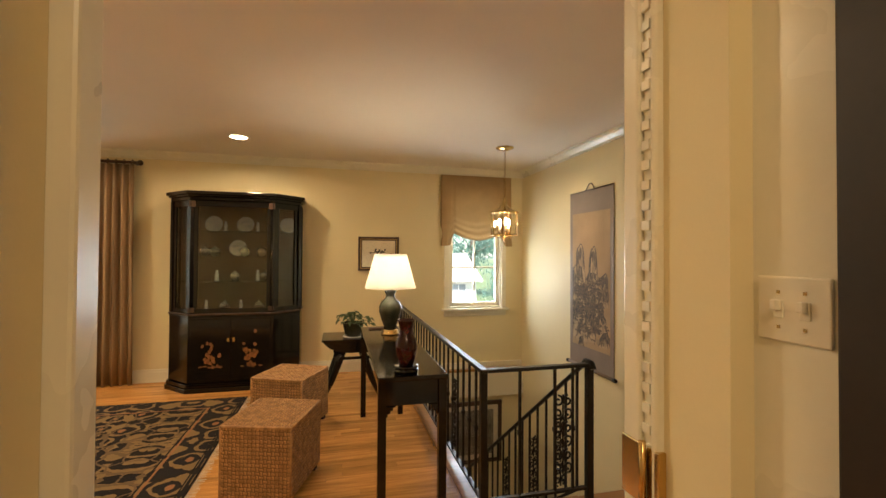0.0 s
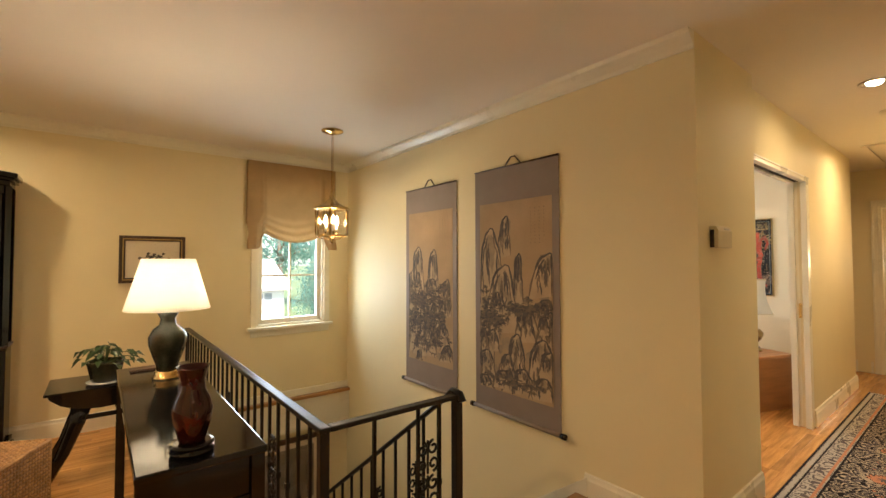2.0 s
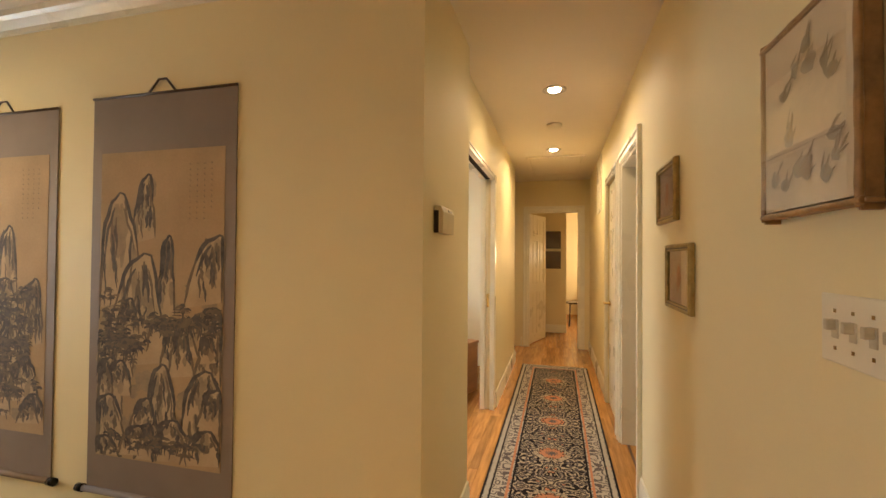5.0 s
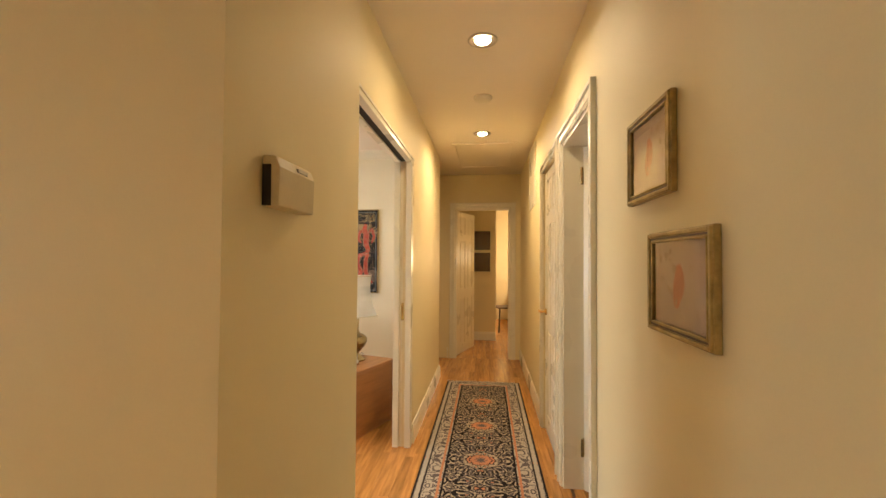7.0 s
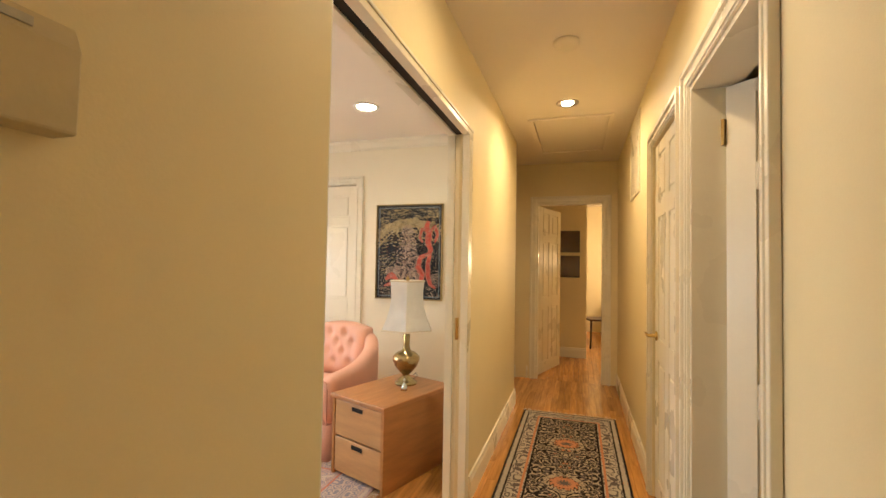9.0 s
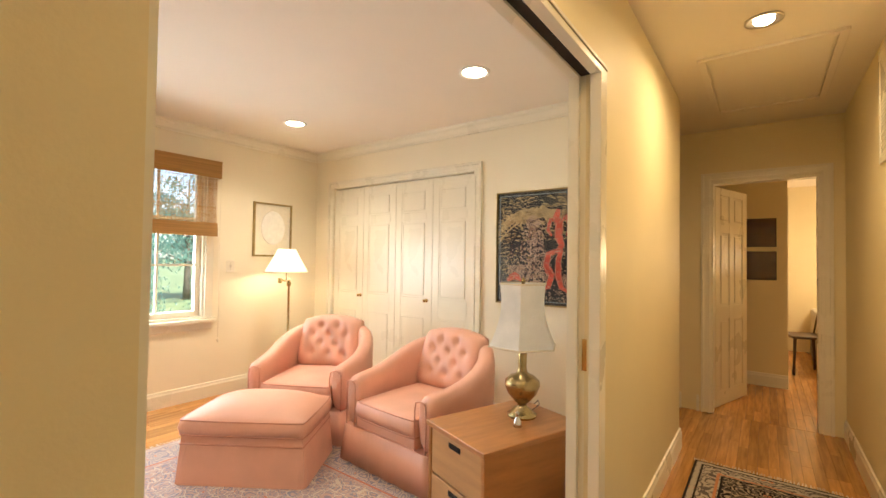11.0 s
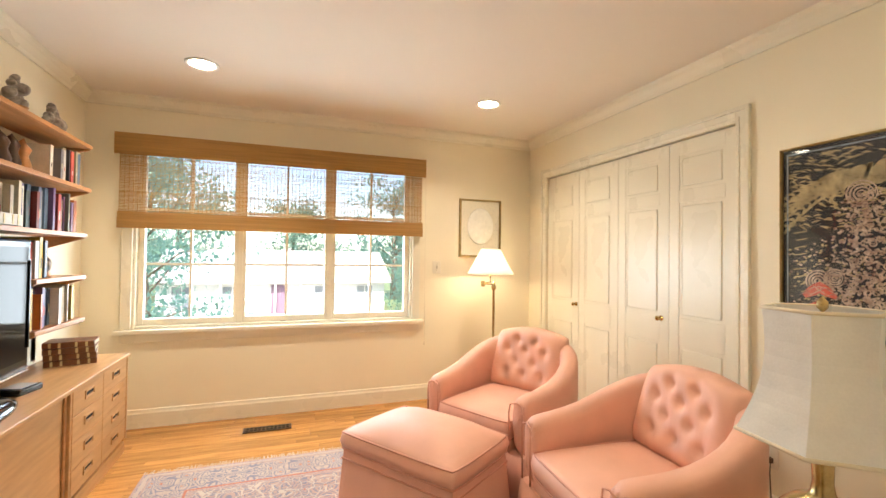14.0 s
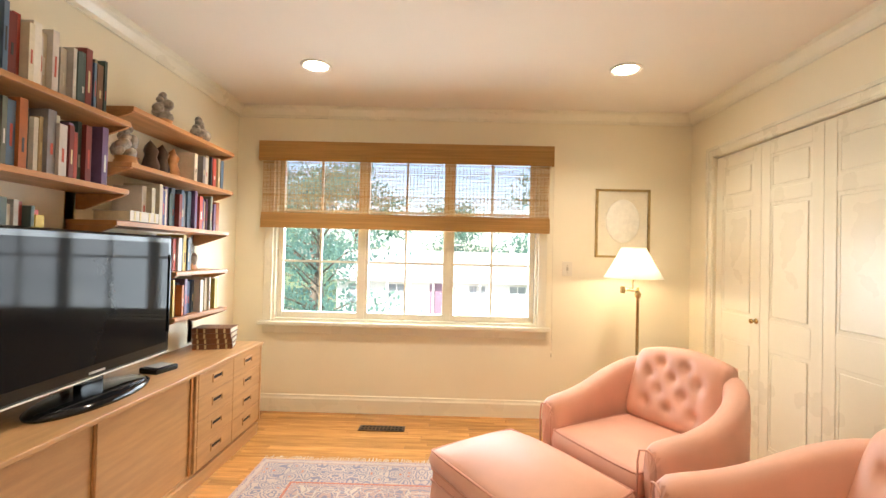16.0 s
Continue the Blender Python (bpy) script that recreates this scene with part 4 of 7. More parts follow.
mesh("shade", bm, fabric_shade("white_silk", (0.90, 0.89, 0.85), (0.9, 0.88, 0.82), 0.22), dl, "white silk shade")
bm = bmesh.new()
for z, r in ((0.37, 0.189), (0.695, 0.131)):
    bm = bmesh.new()
    tube(bm, [(r * math.cos(math.pi / 3 * i), r * math.sin(math.pi / 3 * i), z) for i in range(6)], 0.005, 6, closed=True)
    mesh("shade_trim", bm, MATW, dl)
bell = thing("small_bell", 5.02, 2.115, 0.500, 0, "small silver bell on the file cabinet", "bell")
bm = bmesh.new()
lathe(bm, [(0.022, 0), (0.02, 0.015), (0.014, 0.035), (0.006, 0.045), (0.007, 0.055), (0.009, 0.066), (0.0001, 0.078)], seg=16)
mesh("body", bm, mat("silver", (0.7, 0.68, 0.62), 0.2, metal=1.0, var=0.1), bell)
bm = bmesh.new()
tube(bm, [(5.24, 2.15, 0.506), (5.38, 2.16, 0.505), (5.45, 2.20, 0.503), (5.50, 2.3, 0.4), (5.6, 2.5, 0.05), (5.9, 2.75, 0.01), (6.12, 2.9, 0.03), (6.19, 2.96, 0.25), (6.205, 2.965, 0.33)], 0.003, 6)
tagged(mesh("lamp_cord", bm, DARKWOOD), "thin brown lamp cord running to the outlet", "cord")
ol = thing("wall_outlet", 6.22, 2.97, 0.33, 90, "cream wall outlet with a plug in it", "outlet")
boxes("plate", WHITEPL, [(-0.036, 0.036, 0.001, 0.007, -0.058, 0.058)], ol, bevel=0.002)
boxes("plug", DARKWOOD, [(-0.014, 0.014, 0.006, 0.03, -0.03, -0.005)], ol, bevel=0.003)

fl = thing("floor_lamp", 5.66, 5.0, 0, 0, "brass swing-arm floor lamp with pleated shade, lit", "floor lamp")
bm = bmesh.new()
lathe(bm, [(0.13, 0), (0.13, 0.012), (0.10, 0.022), (0.03, 0.035), (0.014, 0.05), (0.011, 0.09), (0.011, 0.50), (0.02, 0.51), (0.022, 0.535), (0.011, 0.55), (0.011, 1.02), (0.02, 1.03), (0.024, 1.055), (0.012, 1.075), (0.010, 1.10), (0.0001, 1.105)], seg=20)
tube(bm, [(0, 0, 1.075), (-0.06, -0.06, 1.08), (-0.13, -0.05, 1.085)], 0.007, 8)
tube(bm, [(-0.13, -0.05, 1.085), (-0.09, -0.02, 1.09), (-0.05, -0.03, 1.095), (-0.05, -0.03, 1.16)], 0.007, 8)
box(bm, -0.145, -0.12, -0.065, -0.035, 1.06, 1.11)
mesh("stand", bm, DULLBRASS, fl)
bm = bmesh.new()
bell_shade(bm, -0.05, -0.03, 1.17, 1.395, 0.205, 0.085, 40, 0.004, 0.012)
mesh("shade", bm, WHITESH, fl, "pleated cream lampshade")
bm = bmesh.new()
bmesh.ops.create_icosphere(bm, subdivisions=2, radius=0.03, matrix=pose(-0.05, -0.03, 1.25))
mesh("bulb", bm, BULB, fl)
lamp("floor_lamp_light", "POINT", 5.61, 4.97, 1.235, 7, 0.035, (1.0, 0.78, 0.5))


def framed(name, x, y, z, rot, w, h, frame_mat, fw, depth, label, inner, mat_w=0.0, art=None, bamboo=False, lines=None):
    """A framed picture; its back is on the plane y=0 and it faces its own -y."""
    p = thing(name, x, y, z, rot, label, "picture")
    bm = bmesh.new()
    if bamboo:
        for x0, z0, x1, z1 in ((-w / 2 - 0.01, -h / 2, w / 2 + 0.01, -h / 2), (-w / 2 - 0.01, h / 2, w / 2 + 0.01, h / 2), (-w / 2, -h / 2 - 0.01, -w / 2, h / 2 + 0.01), (w / 2, -h / 2 - 0.01, w / 2, h / 2 + 0.01)):
            pts = [(x0 + (x1 - x0) * i / 10, -depth + 0.012, z0 + (z1 - z0) * i / 10) for i in range(11)]
            tube(bm, pts, [fw / 2 * (1.18 if i % 3 == 1 else 1.0) for i in range(11)], 8)
            box(bm, min(x0, x1) - 0.004, max(x0, x1) + 0.004, -depth + 0.012, -0.001, min(z0, z1) - 0.004, max(z0, z1) + 0.004)
    else:
        for t0, t1, pr in ((0, fw, 0.75), (fw * 0.12, fw * 0.5, 1.0), (fw * 0.8, fw, 0.9)):
            for q in ((-w / 2 + t0, -w / 2 + t1, -h / 2 + t0, h / 2 - t0), (w / 2 - t1, w / 2 - t0, -h / 2 + t0, h / 2 - t0), (-w / 2 + t1, w / 2 - t1, h / 2 - t1, h / 2 - t0), (-w / 2 + t1, w / 2 - t1, -h / 2 + t0, -h / 2 + t1)):
                box(bm, q[0], q[1], -depth * pr, -0.001, q[2], q[3])
    mesh("frame", bm, frame_mat, p, bevel=0.002)
    if lines:
        boxes("inlay", lines, [(-w / 2 + fw * 0.55, -w / 2 + fw * 0.72, -depth * 0.8, -depth * 0.7, -h / 2 + fw * 0.6, h / 2 - fw * 0.6), (w / 2 - fw * 0.72, w / 2 - fw * 0.55, -depth * 0.8, -depth * 0.7, -h / 2 + fw * 0.6, h / 2 - fw * 0.6),
            (-w / 2 + fw * 0.6, w / 2 - fw * 0.6, -depth * 0.8, -depth * 0.7, h / 2 - fw * 0.72, h / 2 - fw * 0.55), (-w / 2 + fw * 0.6, w / 2 - fw * 0.6, -depth * 0.8, -depth * 0.7, -h / 2 + fw * 0.55, -h / 2 + fw * 0.72)], p)
    back = 0.72 if bamboo else 0.4
    boxes("picture_sheet", inner, [(-w / 2 + fw * 0.7, w / 2 - fw * 0.7, -depth * back, -0.002, -h / 2 + fw * 0.7, h / 2 - fw * 0.7)], p)
    if mat_w:
        i = fw + mat_w
        o = fw * 0.7
        boxes("mount", MATW, [(-w / 2 + o, -w / 2 + i, -depth * 0.55, -depth * 0.41, -h / 2 + o, h / 2 - o), (w / 2 - i, w / 2 - o, -depth * 0.55, -depth * 0.41, -h / 2 + o, h / 2 - o), (-w / 2 + i, w / 2 - i, -depth * 0.55, -depth * 0.41, h / 2 - i, h / 2 - o), (-w / 2 + i, w / 2 - i, -depth * 0.55, -depth * 0.41, -h / 2 + o, -h / 2 + i)], p)
    if art:
        art(p, w - 2 * fw - 2 * mat_w, h - 2 * fw - 2 * mat_w, -depth * back - 0.0015)
    g = boxes("glazing", GLASS, [(-w / 2 + fw * 0.75, w / 2 - fw * 0.75, -depth * (back + 0.24), -depth * (back + 0.22), -h / 2 + fw * 0.75, h / 2 - fw * 0.75)], p)
    g.visible_shadow = False
    return p


def stroke(bm, pts, width, y):
    """A flat brush stroke with tapering ends in the plane y."""
    k = len(pts)
    prev = None
    for i, (u, v) in enumerate(pts):
        a, b = pts[max(0, i - 1)], pts[min(k - 1, i + 1)]
        dx, dz = b[0] - a[0], b[1] - a[1]
        ln = math.hypot(dx, dz) or 1
        t = i / (k - 1)
        wd = width * (0.25 + 0.75 * math.sin(math.pi * min(1, t * 0.9 + 0.08)))
        cur = (bm.verts.new((u - dz / ln * wd, y, v + dx / ln * wd)), bm.verts.new((u + dz / ln * wd, y, v - dx / ln * wd)))
        if prev:
            bm.faces.new((prev[0], prev[1], cur[1], cur[0]))
        prev = cur


def blot(bm, u, v, ru, rv, y, rnd, n=9):
    a0 = rnd.random() * 6
    bm.faces.new([bm.verts.new((u + ru * rnd.uniform(0.7, 1.2) * math.cos(a0 + 2 * math.pi * i / n), y, v + rv * rnd.uniform(0.7, 1.2) * math.sin(a0 + 2 * math.pi * i / n))) for i in range(n)])


TALL = ((0.20, 0.34, 0.34, 0.30, -0.3), (0.37, 0.40, 0.18, 0.18, 0.5), (0.32, 0.14, 0.52, 0.30, 0.35), (0.56, 0.20, 0.13, 0.22, 0.4), (0.93, 0.20, 0.42, 0.18, 0.3),
        (0.09, -0.20, 0.26, 0.16, 0.2), (0.12, -0.32, 0.30, 0.14, -0.2), (0.96, -0.08, 0.36, 0.16, 0.2), (0.92, -0.22, 0.42, 0.20, -0.3), (0.56, -0.21, 0.26, 0.22, -0.2), (0.62, -0.38, 0.34, 0.11, 0.1), (0.33, -0.41, 0.26, 0.08, 0.3), (0.88, -0.40, 0.30, 0.09, 0.2))
HAZY = ((0.25, 0.24, 0.32, 0.34, -0.2), (0.58, 0.22, 0.26, 0.30, 0.2), (0.08, 0.08, 0.24, 0.24, 0.0), (0.88, 0.03, 0.20, 0.20, 0.1),
        (0.30, -0.06, 0.44, 0.24, 0.2), (0.68, -0.10, 0.34, 0.22, -0.2), (0.16, -0.20, 0.36, 0.22, 0.1), (0.48, -0.24, 0.34, 0.20, 0.3), (0.80, -0.24, 0.28, 0.14, 0.0), (0.34, -0.36, 0.40, 0.10, -0.2))


def ink_landscape(parent, w, h, y, seed, crags, groves):
    """Crags drawn with bold broken contours and shaded on one flank, groves of pines, a boat and lines of script; origin at the sheet's middle."""
    rnd = random.Random(seed)
    bm, mid, pale, bare = bmesh.new(), bmesh.new(), bmesh.new(), bmesh.new()

    def inside(u, v):
        return max(-w / 2 + 0.006, min(w / 2 - 0.006, u)), max(-h / 2 + 0.008, min(h / 2 - 0.008, v))

    crags = list(crags)
    for k in range(16):
        crags.append((rnd.uniform(0.04, 0.96), rnd.uniform(-0.46, -0.06) if k % 4 else rnd.uniform(-0.1, 0.08), rnd.uniform(0.12, 0.26), rnd.uniform(0.06, 0.13), rnd.uniform(-0.5, 0.5)))
    crags.sort(key=lambda c: -c[1])
    for k in range(60):
        u, v = inside(rnd.uniform(-0.46, 0.46) * w, rnd.uniform(-0.47, 0.06) * h)
        blot(pale, max(-0.4 * w, min(0.4 * w, u)), max(-0.44 * h, v), rnd.uniform(0.03, 0.08) * w, rnd.uniform(0.012, 0.035) * h, y + 0.0004 - 0.000004 * k, rnd, 12)
    for k, (cu, cv, cw, chh, lean) in enumerate(crags):
        u0, v0, cw, chh = (cu - 0.5) * w, cv * h + 0.02 * h, cw * w * 1.1, chh * h * 1.25
        d = y - 0.00006 * k
        n = 12
        left, right = [], []
        step = 0.0
        for i in range(n + 1):
            f = i / n
            if i % 3 == 1:
                step = rnd.uniform(-0.05, 0.05) * cw
            left.append(inside(u0 + lean * cw * 0.3 * (1 - f) - cw * (0.10 + 0.42 * f ** 0.55) + step, v0 - chh * (0.03 + 0.97 * f ** 1.35)))
            right.append(inside(u0 + lean * cw * 0.3 * (1 - f) + cw * (0.10 + 0.36 * f ** 0.75) - step, v0 - chh * (0.0 + 0.9 * f ** 1.1)))
        top = inside(u0 + lean * cw * 0.3, v0 + 0.02 * chh)
        bare.faces.new([bare.verts.new((a, d, b)) for a, b in left[::-1] + [top] + right])
        # shaded flank and hanging texture strokes
        for q in range(30):
            f = rnd.random()
            src = left if rnd.random() < 0.62 else right
            a, b = src[int(f * n * 0.7)]
            into = rnd.uniform(0.01, 0.3) * cw * (1 if src is left else -1)
            ln = chh * rnd.uniform(0.12, 0.34)
            line = [inside(a + into + 0.25 * into * t / 6 + 0.003 * math.sin(t * 1.7 + q), b - 0.02 * chh - ln * t / 6) for t in range(7)]
            stroke((pale, mid, bm)[0 if q < 14 else (1 if q < 24 else 2)], line, rnd.uniform(0.010, 0.022) if q < 14 else rnd.uniform(0.004, 0.010), d - 0.00001 - 0.0000008 * q)
        for side, wd in ((left, 0.011), (right, 0.009)):
            cut = rnd.randint(6, 9)
            stroke(bm, [top] + side[:cut + 1], wd, d - 0.00004)
            stroke(mid, side[cut - 1:], wd * 0.7, d - 0.00004)
        # a second contour just inside, as a wet brush leaves it
        stroke(bm, [inside(a + 0.07 * cw, b - 0.05 * chh) for a, b in left[1:8]], 0.008, d - 0.000045)
        stroke(mid, [inside(a - 0.06 * cw, b - 0.06 * chh) for a, b in right[1:7]], 0.006, d - 0.000045)
    for k, (cu, cv, su, sv, count) in enumerate(groves):
        for c in range(2 * count):
            u, v = (cu - 0.5 + rnd.gauss(0, su)) * w, (cv + rnd.gauss(0, sv)) * h
            for q in range(5):
                ln = rnd.uniform(0.02, 0.05)
                a, b = u + rnd.gauss(0, 0.014), v + rnd.gauss(0, 0.007)
                stroke(bm if rnd.random() < 0.4 else mid, [inside(a + ln * (t / 4 - 0.5), b - 0.05 * ln * (t - 2) ** 2) for t in range(5)], rnd.uniform(0.003, 0.008), y - 0.0020 - 0.000004 * (q + 5 * (c % 9)))
            stroke(bm, [inside(u + 0.004 * math.sin(t + c), v - 0.011 * t) for t in range(5)], 0.0035, y - 0.0021)
    for t in range(3):
        stroke(bm, [inside(0.12 * w + 0.03 * q - 0.004 * t, -0.01 * h - 0.012 * t) for q in range(4)], 0.0022, y - 0.0018)
    for col in range(4):
        for row in range(11 - 2 * (col == 3)):
            u, v = (0.24 + 0.055 * col) * w, 0.45 * h - row * 0.023
            stroke(mid, [(u - 0.005, v), (u + 0.005, v - 0.003)], 0.002, y - 0.001)
            stroke(mid, [(u, v + 0.005), (u + 0.001, v - 0.007)], 0.0018, y - 0.0013)
    mesh_list = [mesh("bare_rock", bare, SCROLLLIGHT, parent, "unpainted paper of the crags"), mesh("wash", pale, INKPALE, parent, "pale ink wash"),
                 mesh("half_tone", mid, INKMID, parent, "grey ink strokes"), mesh("brushwork", bm, INK, parent, "dark ink brushwork")]
    for o in mesh_list:
        tagged(o, kind="stuff")
    return mesh_list


def hanging_scroll(y, z0, z1, w, seed, label, crags, groves, foot, head):
    s = thing("hanging_scroll", SC, y, (z0 + z1) / 2, -90, label, "scroll painting", "hanging scrolls")
    h = z1 - z0
    boxes("mount", SILK, [(-w / 2, w / 2, -0.008, -0.003, -h / 2, h / 2)], s)
    pw, p0, p1 = w * 0.86, -h / 2 + foot, h / 2 - head
    boxes("picture_sheet", mat("scroll_paper", (0.46, 0.325, 0.19), 0.85, var=0.12, scale=3, bump=0.08), [(-pw / 2, pw / 2, -0.0095, -0.0082, p0, p1)], s)
    for o in ink_landscape(s, pw, p1 - p0, -0.0102, seed, crags, groves):
        o.location.z = (p0 + p1) / 2
    bm = bmesh.new()
    tube(bm, [(-w / 2 - 0.028, -0.018, -h / 2), (w / 2 + 0.028, -0.018, -h / 2)], 0.014, 10)
    mesh("roller", bm, SILK, s)
    for sg in (-1, 1):
        bm = bmesh.new()
        tube(bm, [(sg * (w / 2 + 0.005), -0.018, -h / 2), (sg * (w / 2 + 0.04), -0.018, -h / 2)], 0.018, 10)
        mesh("knob", bm, BLACK, s, "black roller knob")
    bm = bmesh.new()
    tube(bm, [(-w / 2, -0.010, h / 2), (w / 2, -0.010, h / 2)], 0.006, 8)
    tube(bm, [(-0.075, -0.01, h / 2), (-0.02, -0.008, h / 2 + 0.06), (0.02, -0.008, h / 2 + 0.06), (0.075, -0.01, h / 2)], 0.005, 6)
    mesh("hanger", bm, DARKWOOD, s)
    return s


hanging_scroll(2.745, 0.305, 2.05, 0.77, 3, "tall ink landscape scroll mounted on grey silk", TALL,
               ((0.22, -0.12, 0.12, 0.03, 22), (0.58, -0.05, 0.12, 0.022, 20), (0.86, -0.045, 0.09, 0.018, 10), (0.10, -0.02, 0.06, 0.04, 8), (0.45, -0.44, 0.22, 0.02, 14)), 0.155, 0.25)
hanging_scroll(3.715, 0.305, 2.03, 0.73, 8, "ink mountain landscape scroll mounted on grey silk", HAZY,
               ((0.35, -0.08, 0.18, 0.04, 34), (0.30, -0.22, 0.18, 0.05, 40), (0.72, -0.20, 0.14, 0.05, 22), (0.5, -0.36, 0.22, 0.03, 20), (0.8, 0.0, 0.1, 0.03, 10)), 0.20, 0.215)

# ---- den: pictures and blind ----
def oval_art(p, w, h, y):
    bm = bmesh.new()
    lathe(bm, [(0.145, 0.0), (0.14, 0.003), (0.0001, 0.0035)], seg=32)
    bmesh.ops.transform(bm, matrix=Matrix.Translation((0, y - 0.004, 0.02)) @ pose(0, 0, 0, 90, 0, 0) @ Matrix.Diagonal((0.95, 1.22, 1, 1)), verts=bm.verts[:])
    mesh("oval", bm, mat("ivory_relief", (0.90, 0.87, 0.78), 0.5, var=0.06, scale=30, bump=0.3, fine=120), p, "white oval relief")


framed("oval_picture", 5.66, EXT, 1.60, 0, 0.44, 0.56, GOLD, 0.018, 0.03, "pale picture with an oval relief in a thin gilt frame", mat("ivory_card", (0.84, 0.78, 0.62), 0.8, var=0.04, scale=8), 0.0, oval_art)

BATDARK = mat("batik_dark", (0.02, 0.022, 0.026), 0.8, var=0.3, scale=14, bump=0.1)
BATOCHRE = mat("batik_ochre", (0.50, 0.39, 0.20), 0.8, var=0.3, scale=22, bump=0.1)
BATRED = mat("batik_red", (0.62, 0.11, 0.07), 0.8, var=0.2, scale=18, bump=0.1)
BATPALE = mat("batik_pale", (0.58, 0.45, 0.34), 0.8, var=0.3, scale=40, bump=0.1, hue2=(0.12, 0.05, 0.04))


def batik_art(p, w, h, y):
    """Fronds above, patterned clumps in the middle, a red branching shape, built as plain shapes."""
    rnd = random.Random(11)
    oc, rd, pl = bmesh.new(), bmesh.new(), bmesh.new()
    for a in range(15):
        ang = radians(-15 + 13 * a)
        u, v = 0.02 * w, 0.30 * h
        ln = rnd.uniform(0.22, 0.42)
        for k in range(14):
            t = k / 14
            cu = u - math.cos(ang) * ln * t * 1.1
            cv = v + math.sin(ang) * ln * t * 0.5 - 0.20 * t * t
            if abs(cu) > w / 2 - 0.02 or cv > h / 2 - 0.02:
                continue
            for s in (-1, 1):
                stroke(oc, [(cu, cv), (cu - 0.024 * math.cos(ang) + s * 0.010, cv + s * 0.020), (cu - 0.046 * math.cos(ang), cv + s * 0.026 - 0.010)], 0.0075, y - 0.001 - 0.00003 * (a + k % 3))
    for k in range(16):
        stroke(oc, [(-0.40 * w + rnd.uniform(-0.02, 0.03), -0.4 * h + 0.035 * k), (-0.34 * w, -0.39 * h + 0.035 * k)], 0.007, y - 0.001)
    for ring in range(5):
        cv = -0.38 * h + ring * 0.125 * h
        rw = 0.11 * (1.35 - 0.16 * ring)
        for k in range(26):
            a = 2 * math.pi * k / 26
            for f in (1.0, 0.8, 0.55, 0.3):
                uu, vv = -0.02 * w + rw * f * math.cos(a) + rnd.gauss(0, 0.008), cv + 0.075 * f * math.sin(a) + rnd.gauss(0, 0.012)
                blot(pl, uu, vv, rnd.uniform(0.005, 0.010), 0.006, y - 0.0012 - 0.0002 * (ring % 2) - 0.0001 * f, rnd, 6)
    for cu, cv, r in ((-0.27, -0.22, 0.05), (-0.17, -0.2, 0.04), (0.42, -0.3, 0.06), (-0.02, 0.22, 0.055)):
        for f in (1, 0.75, 0.5, 0.25):
            stroke(pl, [(cu * w + r * f * math.cos(0.5 * t), cv * h + r * f * math.sin(0.5 * t)) for t in range(14)], 0.004, y - 0.0018)
    # red branching forms outlined and banded in pale dye
    for pts, wd in (([(0.30, 0.33), (0.27, 0.26), (0.31, 0.20), (0.30, 0.10), (0.34, 0.02), (0.28, -0.05)], 0.032), ([(0.28, 0.24), (0.20, 0.24), (0.17, 0.15), (0.22, 0.10)], 0.017),
                    ([(0.33, 0.22), (0.40, 0.27), (0.44, 0.18), (0.40, 0.10)], 0.018), ([(0.29, -0.02), (0.18, -0.06), (0.15, -0.16), (0.22, -0.24), (0.18, -0.34), (0.08, -0.37)], 0.028),
                    ([(0.34, 0.0), (0.30, -0.12), (0.30, -0.24), (0.34, -0.34), (0.42, -0.38)], 0.026), ([(-0.36, -0.30), (-0.26, -0.25), (-0.16, -0.30)], 0.026), ([(-0.38, -0.37), (-0.25, -0.34), (-0.14, -0.37)], 0.016)):
        fine = []
        for (a0, b0), (a1, b1) in zip(pts, pts[1:]):
            fine += [((a0 + (a1 - a0) * t / 4) * w, (b0 + (b1 - b0) * t / 4) * h) for t in range(4)]
        fine.append((pts[-1][0] * w, pts[-1][1] * h))
        stroke(rd, fine, wd, y - 0.0022)
        for sg in (-1, 1):
            stroke(pl, [(u + sg * wd * 0.8, v) for u, v in fine], 0.0022, y - 0.0026)
        for q in range(1, len(fine) - 1, 3):
            u, v = fine[q]
            stroke(pl, [(u - wd * 0.6, v - 0.003), (u, v + 0.003), (u + wd * 0.6, v - 0.003)], 0.0022, y - 0.0027)
    # crown, arms and foot of the spotted mound, as rows of curls
    for k in range(150):
        a = rnd.uniform(0, 6.283)
        rr = math.sqrt(rnd.random())
        u, v = 0.03 * w + 0.20 * w * rr * math.cos(a), -0.10 * h + 0.34 * h * rr * math.sin(a)
        if abs(u - 0.03 * w) > 0.2 * w * (0.95 - 0.9 * (v + 0.44 * h) / h):
            continue
        c0 = rnd.uniform(0, 6)
        stroke(pl, [(u + 0.013 * math.cos(c0 + 0.9 * t), v + 0.013 * math.sin(c0 + 0.9 * t)) for t in range(6)], 0.0036, y - 0.0016 - 0.000002 * k)
    for k in range(160):
        u, v = rnd.uniform(-0.46, 0.46) * w, rnd.uniform(-0.47, -0.30) * h
        blot(pl, u, v, 0.007, 0.004, y - 0.0008 - 0.000002 * k, rnd, 6)
    for k in range(300):
        u, v = rnd.uniform(-0.46, 0.47) * w, rnd.uniform(0.06, 0.46) * h
        a = rnd.uniform(-0.7, 0.4)
        stroke(oc, [(u - 0.017 * math.cos(a), v - 0.017 * math.sin(a)), (u, v + 0.003), (min(u + 0.017 * math.cos(a), 0.47 * w), v + 0.017 * math.sin(a))], 0.0042, y - 0.0004 - 0.000001 * k)
